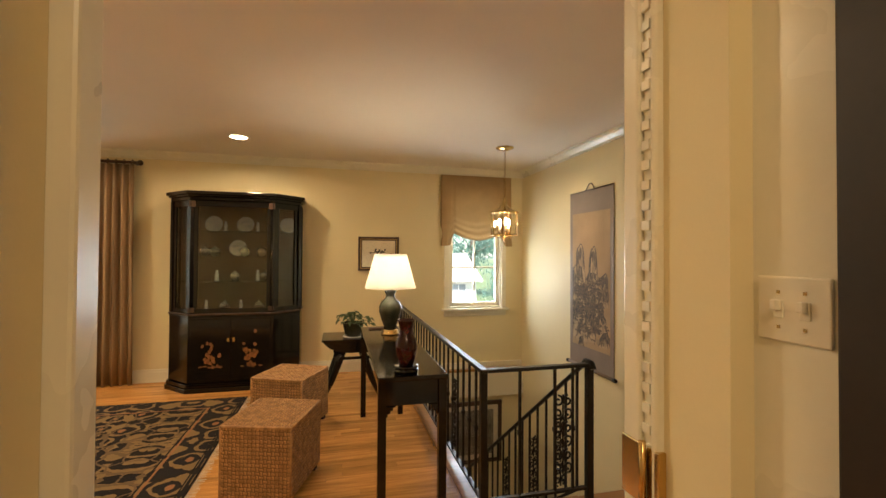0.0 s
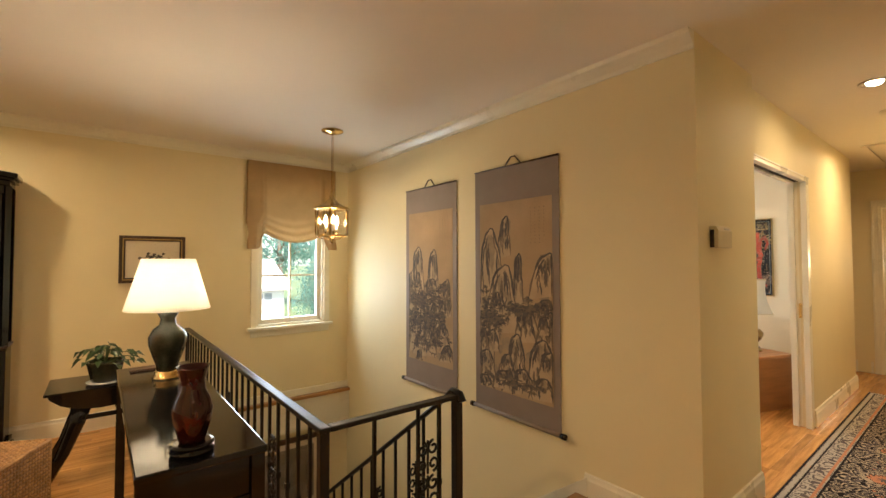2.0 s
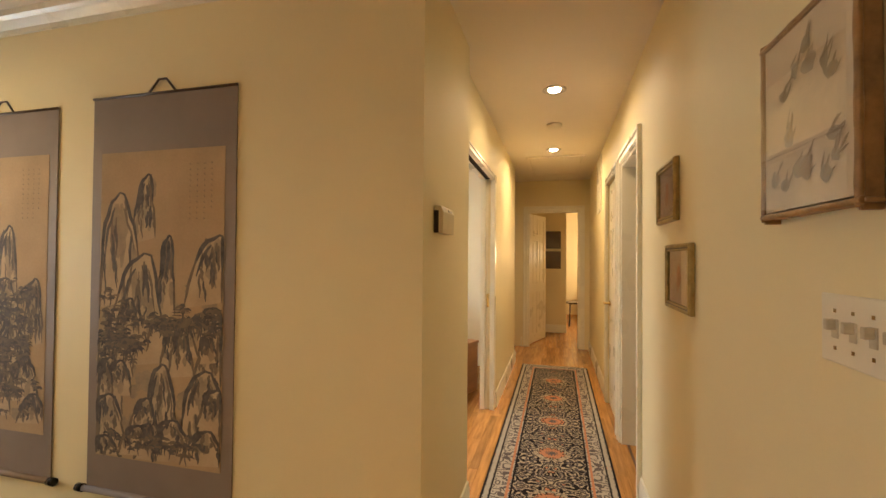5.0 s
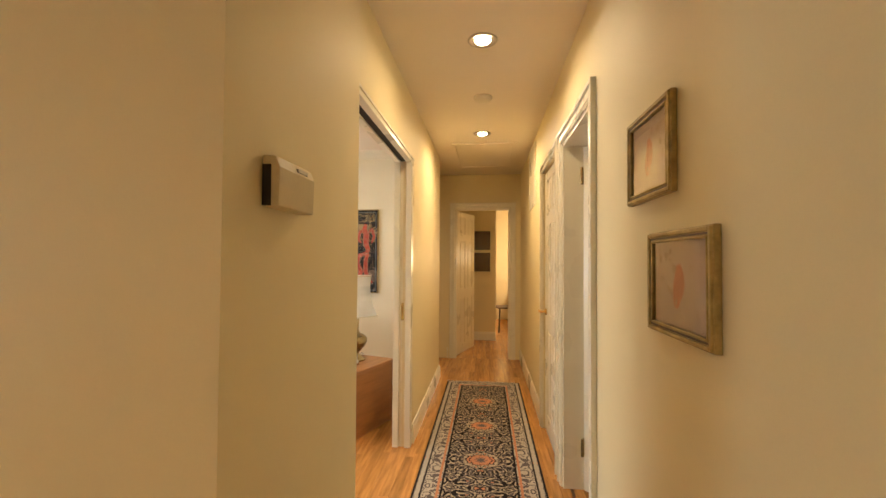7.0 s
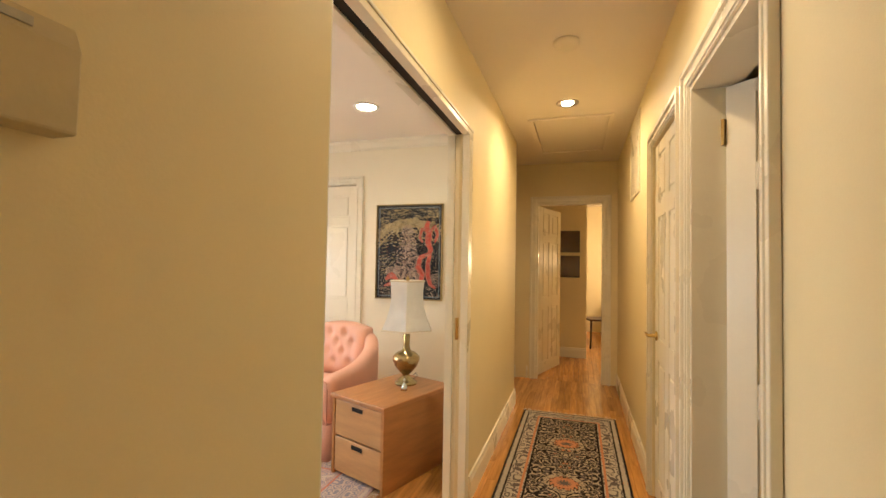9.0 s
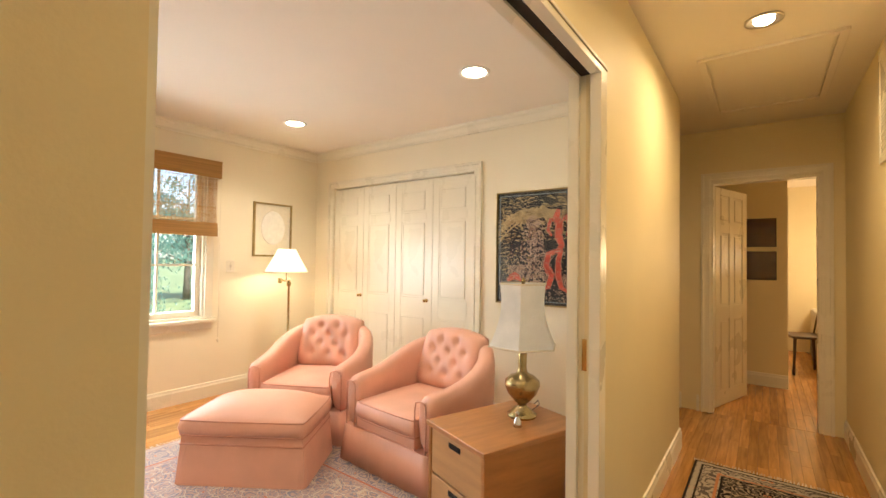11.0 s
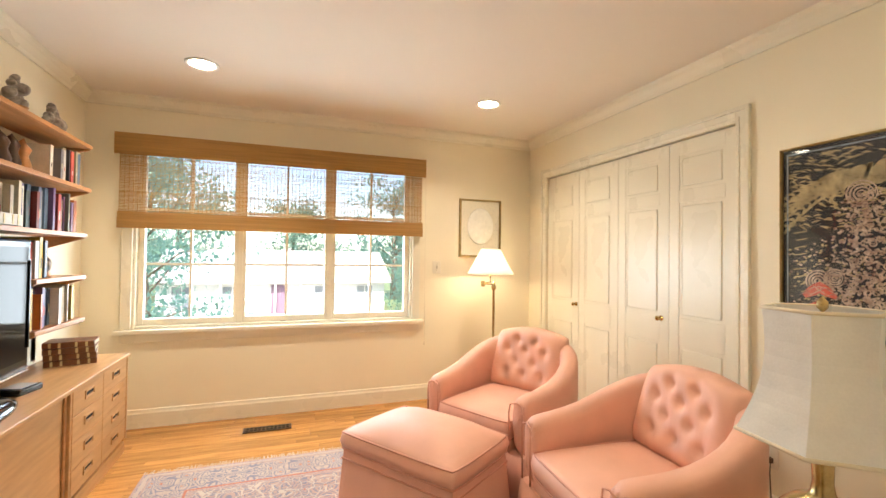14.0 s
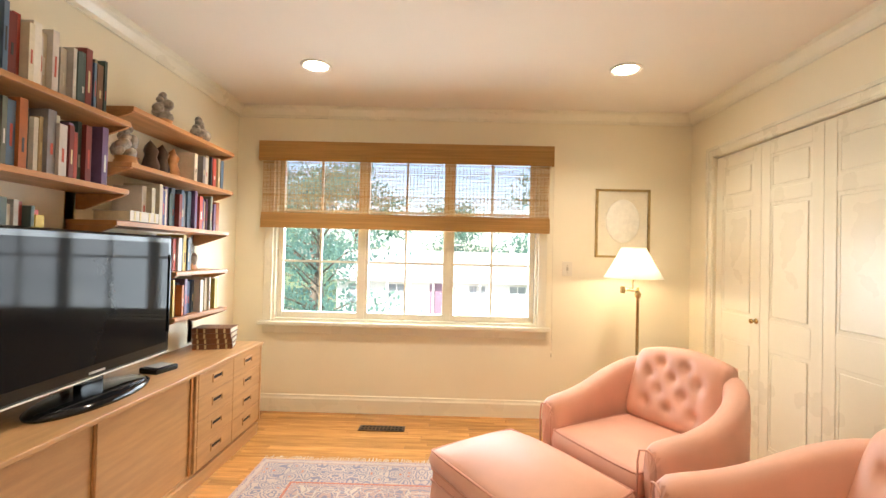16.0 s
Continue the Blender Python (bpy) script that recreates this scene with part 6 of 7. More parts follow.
# ---- sitting area and stairwell things ----
def prism(bm, pts, z0, z1):
    lo = [bm.verts.new((x, y, z0)) for x, y in pts]
    hi = [bm.verts.new((x, y, z1)) for x, y in pts]
    n = len(pts)
    for i in range(n):
        bm.faces.new((lo[i], lo[(i + 1) % n], hi[(i + 1) % n], hi[i]))
    bm.faces.new(lo[::-1])
    bm.faces.new(hi)


def oct_plan(g=0.0):
    return [(-0.645 - g, -0.002), (-0.645 - g, -0.25 - g * 0.6), (-0.40 - g * 0.5, -0.49 - g), (0.40 + g * 0.5, -0.49 - g), (0.645 + g, -0.25 - g * 0.6), (0.645 + g, -0.002)]


cab = thing("china_cabinet", -1.03, EXT - 0.018, 0, 0, "black lacquer china cabinet with glass doors and gilt motifs", "cabinet")
bm = bmesh.new()
prism(bm, oct_plan(0.03), 0, 0.05)
prism(bm, oct_plan(0.018), 0.051, 0.09)
prism(bm, oct_plan(0.0), 0.091, 0.755)
prism(bm, oct_plan(0.006), 0.90 - 0.145 + 0.0005, 0.77)
prism(bm, oct_plan(0.0), 1.93, 1.965)
prism(bm, oct_plan(0.02), 1.9655, 1.985)
prism(bm, oct_plan(0.04), 1.9855, 2.02)
mesh("body", bm, BLACK, cab, bevel=0.004)
bm = bmesh.new()
prism(bm, oct_plan(0.012), 0.7705, 0.785)
mesh("ledge", bm, DARKWOOD, cab, "reddish ledge line", bevel=0.002)
PL = oct_plan(-0.012)
bm, gl = bmesh.new(), bmesh.new()
for i, (px, py) in enumerate(PL):
    bmesh.ops.create_cube(bm, size=1, matrix=pose(px * 0.985, py + 0.012, 1.3575, 0, 0, 45 if i in (1, 2, 3, 4) else 0) @ Matrix.Diagonal((0.045, 0.045, 1.145, 1)))
for (ax, ay), (bx, by) in zip(PL[:-1], PL[1:]):
    d = Vector((bx - ax, by - ay, 0))
    ang = math.degrees(math.atan2(d.y, d.x))
    ln = d.length
    m0 = pose((ax + bx) / 2, (ay + by) / 2, 0, 0, 0, ang)
    for z0, z1 in ((0.786, 0.835), (1.87, 1.93)):
        bmesh.ops.create_cube(bm, size=1, matrix=m0 @ pose(0, 0.012, (z0 + z1) / 2) @ Matrix.Diagonal((ln - 0.02, 0.022, z1 - z0, 1)))
    for sg in (-1, 1):
        bmesh.ops.create_cube(bm, size=1, matrix=m0 @ pose(sg * (ln / 2 - 0.05), 0.012, 1.353) @ Matrix.Diagonal((0.035, 0.02, 1.03, 1)))
    bmesh.ops.create_cube(gl, size=1, matrix=m0 @ pose(0, 0.016, 1.353) @ Matrix.Diagonal((ln - 0.11, 0.004, 1.03, 1)))
mesh("door_frame", bm, BLACK, cab, bevel=0.003)
g = mesh("door_glass", gl, CABGLASS, cab)
g.visible_shadow = False
boxes("back_panel", mat("cabinet_back", (0.20, 0.13, 0.07), 0.5, var=0.15, scale=4), [(-0.62, 0.62, -0.02, -0.003, 0.786, 1.93)], cab)
bm = bmesh.new()
for z in (1.10, 1.36, 1.62):
    prism(bm, oct_plan(-0.05), z, z + 0.006)
mesh("glass_shelf", bm, clear("green_glass", (0.75, 0.85, 0.78)), cab)
boxes("corner_inlay", DARKWOOD, [(sx * 0.375 - 0.03, sx * 0.375 + 0.03, -0.494, -0.489, 1.86, 1.92) for sx in (-1, 1)] + [(sx * 0.375 - 0.03, sx * 0.375 + 0.03, -0.494, -0.489, 0.80, 0.85) for sx in (-1, 1)], cab)
boxes("lower_door", BLACK, [(-0.375, -0.004, -0.50, -0.4905, 0.12, 0.73), (0.004, 0.375, -0.50, -0.4905, 0.12, 0.73)], cab, bevel=0.004)
MOTIF = mat("gilt_motif", (0.30, 0.12, 0.035), 0.45, var=0.4, scale=40, bump=0.1)
bm = bmesh.new()
mr = random.Random(9)
for cx in (-0.19, 0.19):
    for k in range(26):
        blot(bm, cx + mr.gauss(0, 0.035), 0.36 + mr.gauss(0, 0.075), 0.016, 0.02, -0.5008 - 0.00002 * k, mr)
    for k in range(8):
        blot(bm, cx + mr.uniform(-0.1, 0.1), 0.25 + mr.uniform(-0.01, 0.01), 0.02, 0.008, -0.5006, mr)
mesh("motif", bm, MOTIF, cab, "worn gilt plant motif")
boxes("lower_pull", BRASS, [(sx * 0.025 - 0.01, sx * 0.025 + 0.01, -0.506, -0.5002, 0.5, 0.54) for sx in (-1, 1)], cab)


def vessel(name, prof, x, y, z, m, label, cat, group=""):
    v = thing(name, x, y, z, 0, label, cat, group)
    bm = bmesh.new()
    lathe(bm, prof, seg=20)
    mesh("body", bm, m, v)
    return v


SILVER = mat("plate_silver", (0.72, 0.70, 0.64), 0.18, metal=1.0, var=0.1, scale=10)
for (sx, sy, zz, kind) in ((-0.27, -0.1, 1.626, 0), (0.05, -0.1, 1.626, 0), (0.5, -0.1, 1.626, 0), (-0.12, -0.25, 1.626, 1), (0.2, -0.25, 1.626, 1), (-0.22, -0.25, 1.366, 2), (0.08, -0.28, 1.366, 2), (-0.02, -0.12, 1.366, 0), (0.24, -0.25, 1.366, 2), (-0.2, -0.25, 1.106, 1), (-0.02, -0.25, 1.106, 2), (0.2, -0.22, 1.106, 1), (-0.12, -0.25, 0.79, 2), (0.05, -0.3, 0.79, 1), (0.22, -0.25, 0.79, 2), (-0.3, -0.25, 0.79, 1), (0.28, -0.28, 1.106, 2), (-0.32, -0.25, 1.366, 2)):
    X, Y = -1.03 + sx, EXT - 0.018 + sy
    if kind == 0:
        p = vessel("display_plate", [(0.0001, 0.0), (0.05, 0.001), (0.085, 0.012), (0.09, 0.014), (0.085, 0.017), (0.05, 0.006), (0.0001, 0.005)], X, Y, zz, PORC, "patterned porcelain plate propped upright in the cabinet", "plate", "display plates")
        p.matrix_basis = pose(X, Y, zz + 0.088, 78, 0, 0)
    elif kind == 1:
        vessel("bud_vase", [(0.02, 0), (0.024, 0.01), (0.014, 0.03), (0.02, 0.06), (0.012, 0.085), (0.013, 0.11), (0.0001, 0.112)], X, Y, zz, PORC, "small pale porcelain vase on a glass shelf", "vase", "bud vases")
    else:
        vessel("silver_pot", [(0.03, 0), (0.035, 0.006), (0.05, 0.03), (0.055, 0.055), (0.045, 0.08), (0.02, 0.092), (0.008, 0.098), (0.01, 0.11), (0.0001, 0.115)], X, Y, zz, SILVER, "polished silver pot on a glass shelf", "teapot", "silver pots")

# altar table with bracketed legs
ta = thing("altar_table", 0.395, 3.03, 0, 0, "long black lacquer altar table beside the railing", "table")
TL, TW = 0.81, 0.185
boxes("top", BLACK, [(-TW, TW, -TL, TL, 0.735, 0.76)], ta, bevel=0.006)
bm = bmesh.new()
for sx in (-1, 1):
    box(bm, sx * (TW - 0.035) - 0.009, sx * (TW - 0.035) + 0.009, -TL + 0.05, TL - 0.05, 0.63, 0.7345)
for sy in (-1, 1):
    box(bm, -TW + 0.03, TW - 0.03, sy * (TL - 0.045) - 0.009, sy * (TL - 0.045) + 0.009, 0.60, 0.7345)
mesh("apron", bm, BLACK, ta, bevel=0.004)
for sx in (-1, 1):
    for sy in (-1, 1):
        bm = bmesh.new()
        x0, y0 = sx * (TW - 0.025), sy * (TL - 0.04)
        box(bm, x0 - 0.022, x0 + 0.022, y0 - 0.022, y0 + 0.022, 0.0, 0.7343)
        for k in range(4):
            box(bm, x0 - sx * (0.022 + 0.014 * k) - 0.009, x0 - sx * (0.022 + 0.014 * k) + 0.009, y0 - 0.008, y0 + 0.008, 0.545 + 0.016 * k, 0.60)
        mesh("leg", bm, BLACK, ta, bevel=0.004)
tb = thing("saddle_table", 0.16, 4.50, 0, 0, "low black lacquer table with curved apron and splayed legs", "table")
tb.scale = (1.8, 1.15, 0.76)
boxes("top", BLACK, [(-0.16, 0.155, -0.2, 0.2, 0.728, 0.752)], tb, bevel=0.005)
bm = bmesh.new()
prof = [(-0.15, 0.727)] + [(-0.145 + 0.29 * t / 10, 0.70 - 0.12 * math.sin(math.pi * t / 10) ** 0.6) for t in range(11)] + [(0.15, 0.727)]
extrude_profile(bm, prof, "y", -0.185, 0.185)
mesh("apron", bm, BLACK, tb)
for sy in (-0.15, 0.15):
    for sx in (-1, 1):
        bm = bmesh.new()
        tube(bm, [(sx * 0.06, sy, 0.60), (sx * 0.075, sy, 0.45), (sx * 0.11, sy, 0.22), (sx * 0.16, sy, 0.0)], [0.03, 0.024, 0.02, 0.02], 8)
        mesh("leg", bm, BLACK, tb)
boxes("stretcher", BLACK, [(-0.1, 0.1, sy - 0.012, sy + 0.012, 0.49, 0.52) for sy in (-0.15, 0.15)], tb)

VASEM = mat("dark_glazed_porcelain", (0.010, 0.013, 0.009), 0.12, var=0.3, scale=9, bump=0.01, spec=0.35, hue2=(0.05, 0.05, 0.032))
tl = thing("vase_table_lamp", 0.42, 3.45, 0.76, 0, "dark porcelain vase lamp with a pleated cream shade, lit", "table lamp")
bm = bmesh.new()
lathe(bm, [(0.05, 0.045), (0.052, 0.07), (0.07, 0.12), (0.088, 0.18), (0.09, 0.22), (0.07, 0.26), (0.04, 0.285), (0.034, 0.315), (0.05, 0.345), (0.0001, 0.348)], seg=28)
mesh("vase", bm, VASEM, tl)
bm = bmesh.new()
lathe(bm, [(0.07, 0), (0.07, 0.012), (0.058, 0.02), (0.062, 0.036), (0.05, 0.044), (0.0001, 0.0445)], seg=20)
tube(bm, [(0, 0, 0.348), (0, 0, 0.64)], 0.006, 8)
mesh("base", bm, BRASS, tl)
bm = bmesh.new()
bell_shade(bm, 0, 0, 0.365, 0.635, 0.20, 0.125, 48, 0.0, 0.006)
mesh("shade", bm, WHITESH, tl, "cream fabric shade glowing from inside")
bm = bmesh.new()
bmesh.ops.create_icosphere(bm, subdivisions=2, radius=0.03, matrix=pose(0, 0, 0.47))
mesh("bulb", bm, BULB, tl)
lamp("table_lamp_light", "POINT", 0.42, 3.45, 1.25, 13, 0.035, (1.0, 0.80, 0.55))

rv = thing("red_vase", 0.37, 2.32, 0.76, 0, "deep oxblood glazed vase on a black carved stand", "vase")
bm = bmesh.new()
lathe(bm, [(0.035, 0.03), (0.042, 0.05), (0.055, 0.10), (0.06, 0.14), (0.052, 0.175), (0.038, 0.20), (0.036, 0.23), (0.046, 0.27), (0.049, 0.278), (0.044, 0.276), (0.033, 0.23), (0.0001, 0.2)], seg=28)
mesh("body", bm, mat("oxblood_glaze", (0.035, 0.004, 0.004), 0.1, var=0.35, scale=12, bump=0.0, spec=0.45), rv)
bm = bmesh.new()
lathe(bm, [(0.06, 0), (0.066, 0.012), (0.054, 0.02), (0.066, 0.026), (0.064, 0.034), (0.05, 0.036), (0.0001, 0.031)], seg=20)
mesh("stand", bm, BLACK, rv)

pt = thing("potted_plant", 0.17, 4.40, 0.5718, 0, "low green plant in a dark patterned pot on a saucer", "plant")
pt.scale = (1.3, 1.3, 1.3)
bm = bmesh.new()
lathe(bm, [(0.055, 0.012), (0.06, 0.02), (0.078, 0.10), (0.084, 0.115), (0.076, 0.115), (0.07, 0.1), (0.0001, 0.095)], seg=24)
mesh("pot", bm, VASEM, pt)
bm = bmesh.new()
lathe(bm, [(0.06, 0), (0.078, 0.008), (0.08, 0.013), (0.05, 0.011), (0.0001, 0.011)], seg=24)
mesh("saucer", bm, PORC, pt)
LEAF = mat("houseplant_leaf", (0.06, 0.12, 0.035), 0.4, var=0.35, scale=14, bump=0.05)
bm = bmesh.new()
lr = random.Random(3)
for k in range(60):
    a = lr.uniform(0, 6.283)
    rad = lr.uniform(0.03, 0.17)
    z = 0.13 + 0.06 * (1 - rad / 0.17) + lr.uniform(-0.02, 0.025) - 0.35 * max(0, rad - 0.1)
    ln, wd = lr.uniform(0.035, 0.06), lr.uniform(0.012, 0.02)
    m0 = pose(rad * math.cos(a), rad * math.sin(a), z, lr.uniform(-25, 25), lr.uniform(0, 35), math.degrees(a))
    q = [m0 @ Vector(p) for p in ((-ln / 2, 0, 0), (-ln * 0.1, wd, 0.006), (ln / 2, 0, -0.012), (-ln * 0.1, -wd, 0.006))]
    vs = [bm.verts.new(p) for p in q]
    bm.faces.new((vs[0], vs[1], vs[2]))
    bm.faces.new((vs[0], vs[2], vs[3]))
    if k % 3 == 0:
        tube(bm, [(0, 0, 0.1), (rad * 0.5 * math.cos(a), rad * 0.5 * math.sin(a), z + 0.01), (rad * math.cos(a), rad * math.sin(a), z)], 0.002, 5)
tagged(mesh("foliage", bm, LEAF, pt), kind="stuff")
st_ = thing("serving_tray", 0.42, 3.72, 0.76, 0, "small dark tray lying behind the lamp", "tray")
boxes("body", DARKWOOD, [(-0.15, 0.1, -0.03, 0.05, 0, 0.012)], st_, bevel=0.003)


# wicker cubes
WICK = mat("woven_seagrass", (0.46, 0.245, 0.09), 0.7, var=0.3, scale=25, bump=0.25, fine=140)


def wicker_cube(x, y, rot, w, d, h):
    c = thing("wicker_ottoman", x, y, 0, rot, "woven seagrass cube ottoman on small dark feet", "ottoman", "wicker ottomans")
    bm = bmesh.new()
    z0, r = 0.035, 0.0
    step = 0.022

    def weave(mx, nu, nv, su, sv):
        for i in range(nu):
            for j in range(nv):
                if (i + j) % 2:
                    q = (step * 0.98, step * 0.62)
                else:
                    q = (step * 0.62, step * 0.98)
                cx, cz = (i + 0.5) * su, (j + 0.5) * sv
                a, b = q[0] / 2 * su / step, q[1] / 2 * sv / step
                pts = [(cx - a, cz - b, 0), (cx + a, cz - b, 0), (cx + a, cz + b, 0), (cx - a, cz + b, 0)]
                lo = [bm.verts.new(mx @ Vector(p)) for p in pts]
                hi = [bm.verts.new(mx @ Vector((cx + (p[0] - cx) * 0.6, cz + (p[1] - cz) * 0.6, 0.005))) for p in pts]
                for k in range(4):
                    bm.faces.new((lo[k], lo[(k + 1) % 4], hi[(k + 1) % 4], hi[k]))
                bm.faces.new(hi)
    H = h - z0
    for ang, ww, off in ((0, w, d / 2), (90, d, w / 2), (180, w, d / 2), (270, d, w / 2)):
        nu, nv = round(ww / step), round(H / step)
        weave(pose(0, 0, 0, 0, 0, ang) @ pose(-ww / 2, -off, z0, 90, 0, 0), nu, nv, ww / nu, H / nv)
    nu, nv = round(w / step), round(d / step)
    weave(pose(-w / 2, -d / 2, h), nu, nv, w / nu, d / nv)
    tagged(mesh("weave", bm, WICK, c), kind="stuff")
    boxes("core", mat("seagrass_core", (0.22, 0.12, 0.05), 0.8, var=0.2, scale=20), [(-w / 2, w / 2, -d / 2, d / 2, z0, h)], c, bevel=0.008)
    bm = bmesh.new()
    for sx in (-1, 1):
        tube(bm, [(sx * w / 2, -d / 2, h), (sx * w / 2, d / 2, h)], 0.008, 6)
        for sy in (-1, 1):
            tube(bm, [(sx * w / 2, sy * d / 2, z0), (sx * w / 2, sy * d / 2, h)], 0.007, 6)
    for sy in (-1, 1):
        tube(bm, [(-w / 2, sy * d / 2, h), (w / 2, sy * d / 2, h)], 0.008, 6)
    mesh("edge", bm, WICK, c)
    for sx in (-1, 1):
        for sy in (-1, 1):
            boxes("foot", BLACK, [(sx * (w / 2 - 0.03) - 0.02, sx * (w / 2 - 0.03) + 0.02, sy * (d / 2 - 0.03) - 0.02, sy * (d / 2 - 0.03) + 0.02, 0.0, 0.036)], c)
    return c


wicker_cube(-0.355, 2.80, -17, 0.40, 0.46, 0.43)
wicker_cube(-0.345, 3.73, -24, 0.42, 0.44, 0.43)

# curtains
CURT = mat("tan_striped_curtain", (0.36, 0.24, 0.13), 0.75, var=0.5, scale=2.2, bump=0.1, fine=200, stretch=(14, 1, 0.15), hue2=(0.10, 0.055, 0.03))


def curtain(x0, x1, z0, z1, y, n, label):
    c = thing("curtain", (x0 + x1) / 2, y, 0, 0, label, "curtain", "long curtains")
    bm = bmesh.new()
    w = x1 - x0
    cols = n * 8
    for t_, off in ((0, 0.0),):
        prev = None
        for i in range(cols + 1):
            u = -w / 2 + w * i / cols
            dy = 0.035 * math.sin(2 * math.pi * i / 8)
            col = [bm.verts.new((u * (0.93 + 0.07 * (1 - k / 6)), dy * (0.6 + 0.5 * (1 - k / 6)) + 0.006 * math.sin(i * 0.7 + k), z0 + (z1 - z0) * k / 6)) for k in range(7)]
            if prev:
                for k in range(6):
                    bm.faces.new((prev[k], col[k], col[k + 1], prev[k + 1])).smooth = True
            prev = col
    o = mesh("cloth", bm, CURT, c)
    sd = o.modifiers.new("s", "SOLIDIFY")
    sd.thickness = 0.003
    return c


curtain(-2.55, -2.07, 0.012, 2.33, EXT - 0.10, 6, "tan and brown striped full length curtain")
curtain(-4.2, -3.72, 0.012, 2.33, EXT - 0.10, 6, "tan and brown striped full length curtain")
rd_ = thing("curtain_rod", -3.1, EXT - 0.1, 2.35, 0, "dark bronze curtain rod with ring finials", "curtain rod")
bm = bmesh.new()
tube(bm, [(-1.1, 0, 0), (1.06, 0, 0)], 0.016, 10)
for k in range(7):
    a = 0.55 + 0.075 * k
    tube(bm, [(a, 0.026 * math.cos(t * 0.7), 0.026 * math.sin(t * 0.7)) for t in range(9)], 0.005, 6, closed=True)
mesh("rod", bm, DARKWOOD, rd_)
bm = bmesh.new()
bmesh.ops.create_icosphere(bm, subdivisions=2, radius=0.03, matrix=pose(1.07, 0, 0))
box(bm, 1.0, 1.02, 0.0, 0.098, -0.012, 0.012)
mesh("finial", bm, DARKWOOD, rd_)

# roman shade with swag
RSH = fabric_shade("tan_silk", (0.42, 0.27, 0.12), (0.5, 0.32, 0.14), 0.2)
rs = thing("roman_shade", 1.735, EXT - 0.03, 0, 0, "tan silk balloon shade gathered over the stair window", "window shade")
bm = bmesh.new()
nu, nv = 48, 40
HWS = 0.465
vs = []
for i in range(nu + 1):
    u = -1 + 2 * i / nu
    col = []
    side = abs(u)
    tail = max(0.0, min(1.0, (side - 0.66) / 0.1))
    bot = 1.58 + 0.10 * (1 - tail) * (side / 0.7) ** 2 - 0.07 * tail
    for j in range(nv + 1):
        v = j / nv
        z = 2.40 + (bot - 2.40) * v
        low = max(0.0, (v - 0.72) / 0.28)
        fold = 0.028 * low * math.sin(low * 17 - 1.5 * (1 - side) ** 2) * (1 - tail)
        gath = 0.025 * low * math.sin(side * 60) * tail
        pleat = -0.02 * math.exp(-((side - 0.66) / 0.022) ** 2) * min(1, v * 4) * (1 - 0.4 * low)
        bulge = 0.05 * low ** 0.7 * (1 - 0.4 * tail)
        pinch = 1 - 0.035 * tail * math.exp(-((v - 0.83) / 0.07) ** 2)
        col.append(bm.verts.new((u * HWS * pinch * (1 + 0.02 * v * tail), -0.03 - bulge - fold - gath - pleat, z)))
    vs.append(col)
for i in range(nu):
    for j in range(nv):
        bm.faces.new((vs[i][j], vs[i + 1][j], vs[i + 1][j + 1], vs[i][j + 1])).smooth = True
for i in (0, nu):
    rim = [bm.verts.new((v.co.x, -0.001, v.co.z)) for v in vs[i][:30]]
    for k in range(29):
        bm.faces.new((vs[i][k], vs[i][k + 1], rim[k + 1], rim[k]))
mesh("cloth", bm, RSH, rs)
boxes("head_board", RSH, [(-HWS, HWS, -0.029, -0.001, 2.385, 2.402)], rs)

# lantern
la = thing("hanging_lantern", 1.67, 4.16, 0, 0, "polished brass hexagonal glass lantern hanging over the stairs, lit", "pendant lamp")
la.scale = (1.22, 1.22, 1.0)
bm = bmesh.new()
lathe(bm, [(0.075, CEIL - 0.001), (0.075, CEIL - 0.01), (0.05, CEIL - 0.022), (0.015, CEIL - 0.032), (0.0001, CEIL - 0.034)][::-1], seg=24)
mesh("canopy", bm, BRASS, la)
bm = bmesh.new()
zc = 2.47
while zc > 1.97:
    tube(bm, [(0.007 * math.cos(t * 1.05), 0.002 * math.sin(t * 1.05), zc + 0.014 * math.sin(t * 1.05)) for t in range(6)], 0.0022, 5, closed=True)
    zc -= 0.023
mesh("chain", bm, BRASS, la)
bm = bmesh.new()
lathe(bm, [(0.0001, 1.985), (0.012, 1.975), (0.012, 1.955), (0.02, 1.94), (0.018, 1.92), (0.035, 1.90), (0.06, 1.87), (0.10, 1.845), (0.135, 1.832), (0.137, 1.822), (0.10, 1.82), (0.0001, 1.82)][::-1], seg=6)
for i in range(6):
    a = math.pi / 3 * i
    tube(bm, [(0.12 * math.cos(a), 0.12 * math.sin(a), 1.825), (0.118 * math.cos(a), 0.118 * math.sin(a), 1.60)], 0.005, 6)
tube(bm, [(0.118 * math.cos(math.pi / 3 * i), 0.118 * math.sin(math.pi / 3 * i), 1.60) for i in range(6)], 0.006, 6, closed=True)
for i in range(3):
    a = 2.1 * i + 0.3
    tube(bm, [(0.1 * math.cos(a), 0.1 * math.sin(a), 1.60), (0.07 * math.cos(a), 0.07 * math.sin(a), 1.575), (0, 0, 1.57), (0.045 * math.cos(a), 0.045 * math.sin(a), 1.60), (0.045 * math.cos(a), 0.045 * math.sin(a), 1.64)], 0.005, 6)
lathe(bm, [(0.0001, 1.53), (0.014, 1.54), (0.008, 1.555), (0.016, 1.57), (0.0001, 1.59)], seg=10)
mesh("cage", bm, BRASS, la)
bm = bmesh.new()
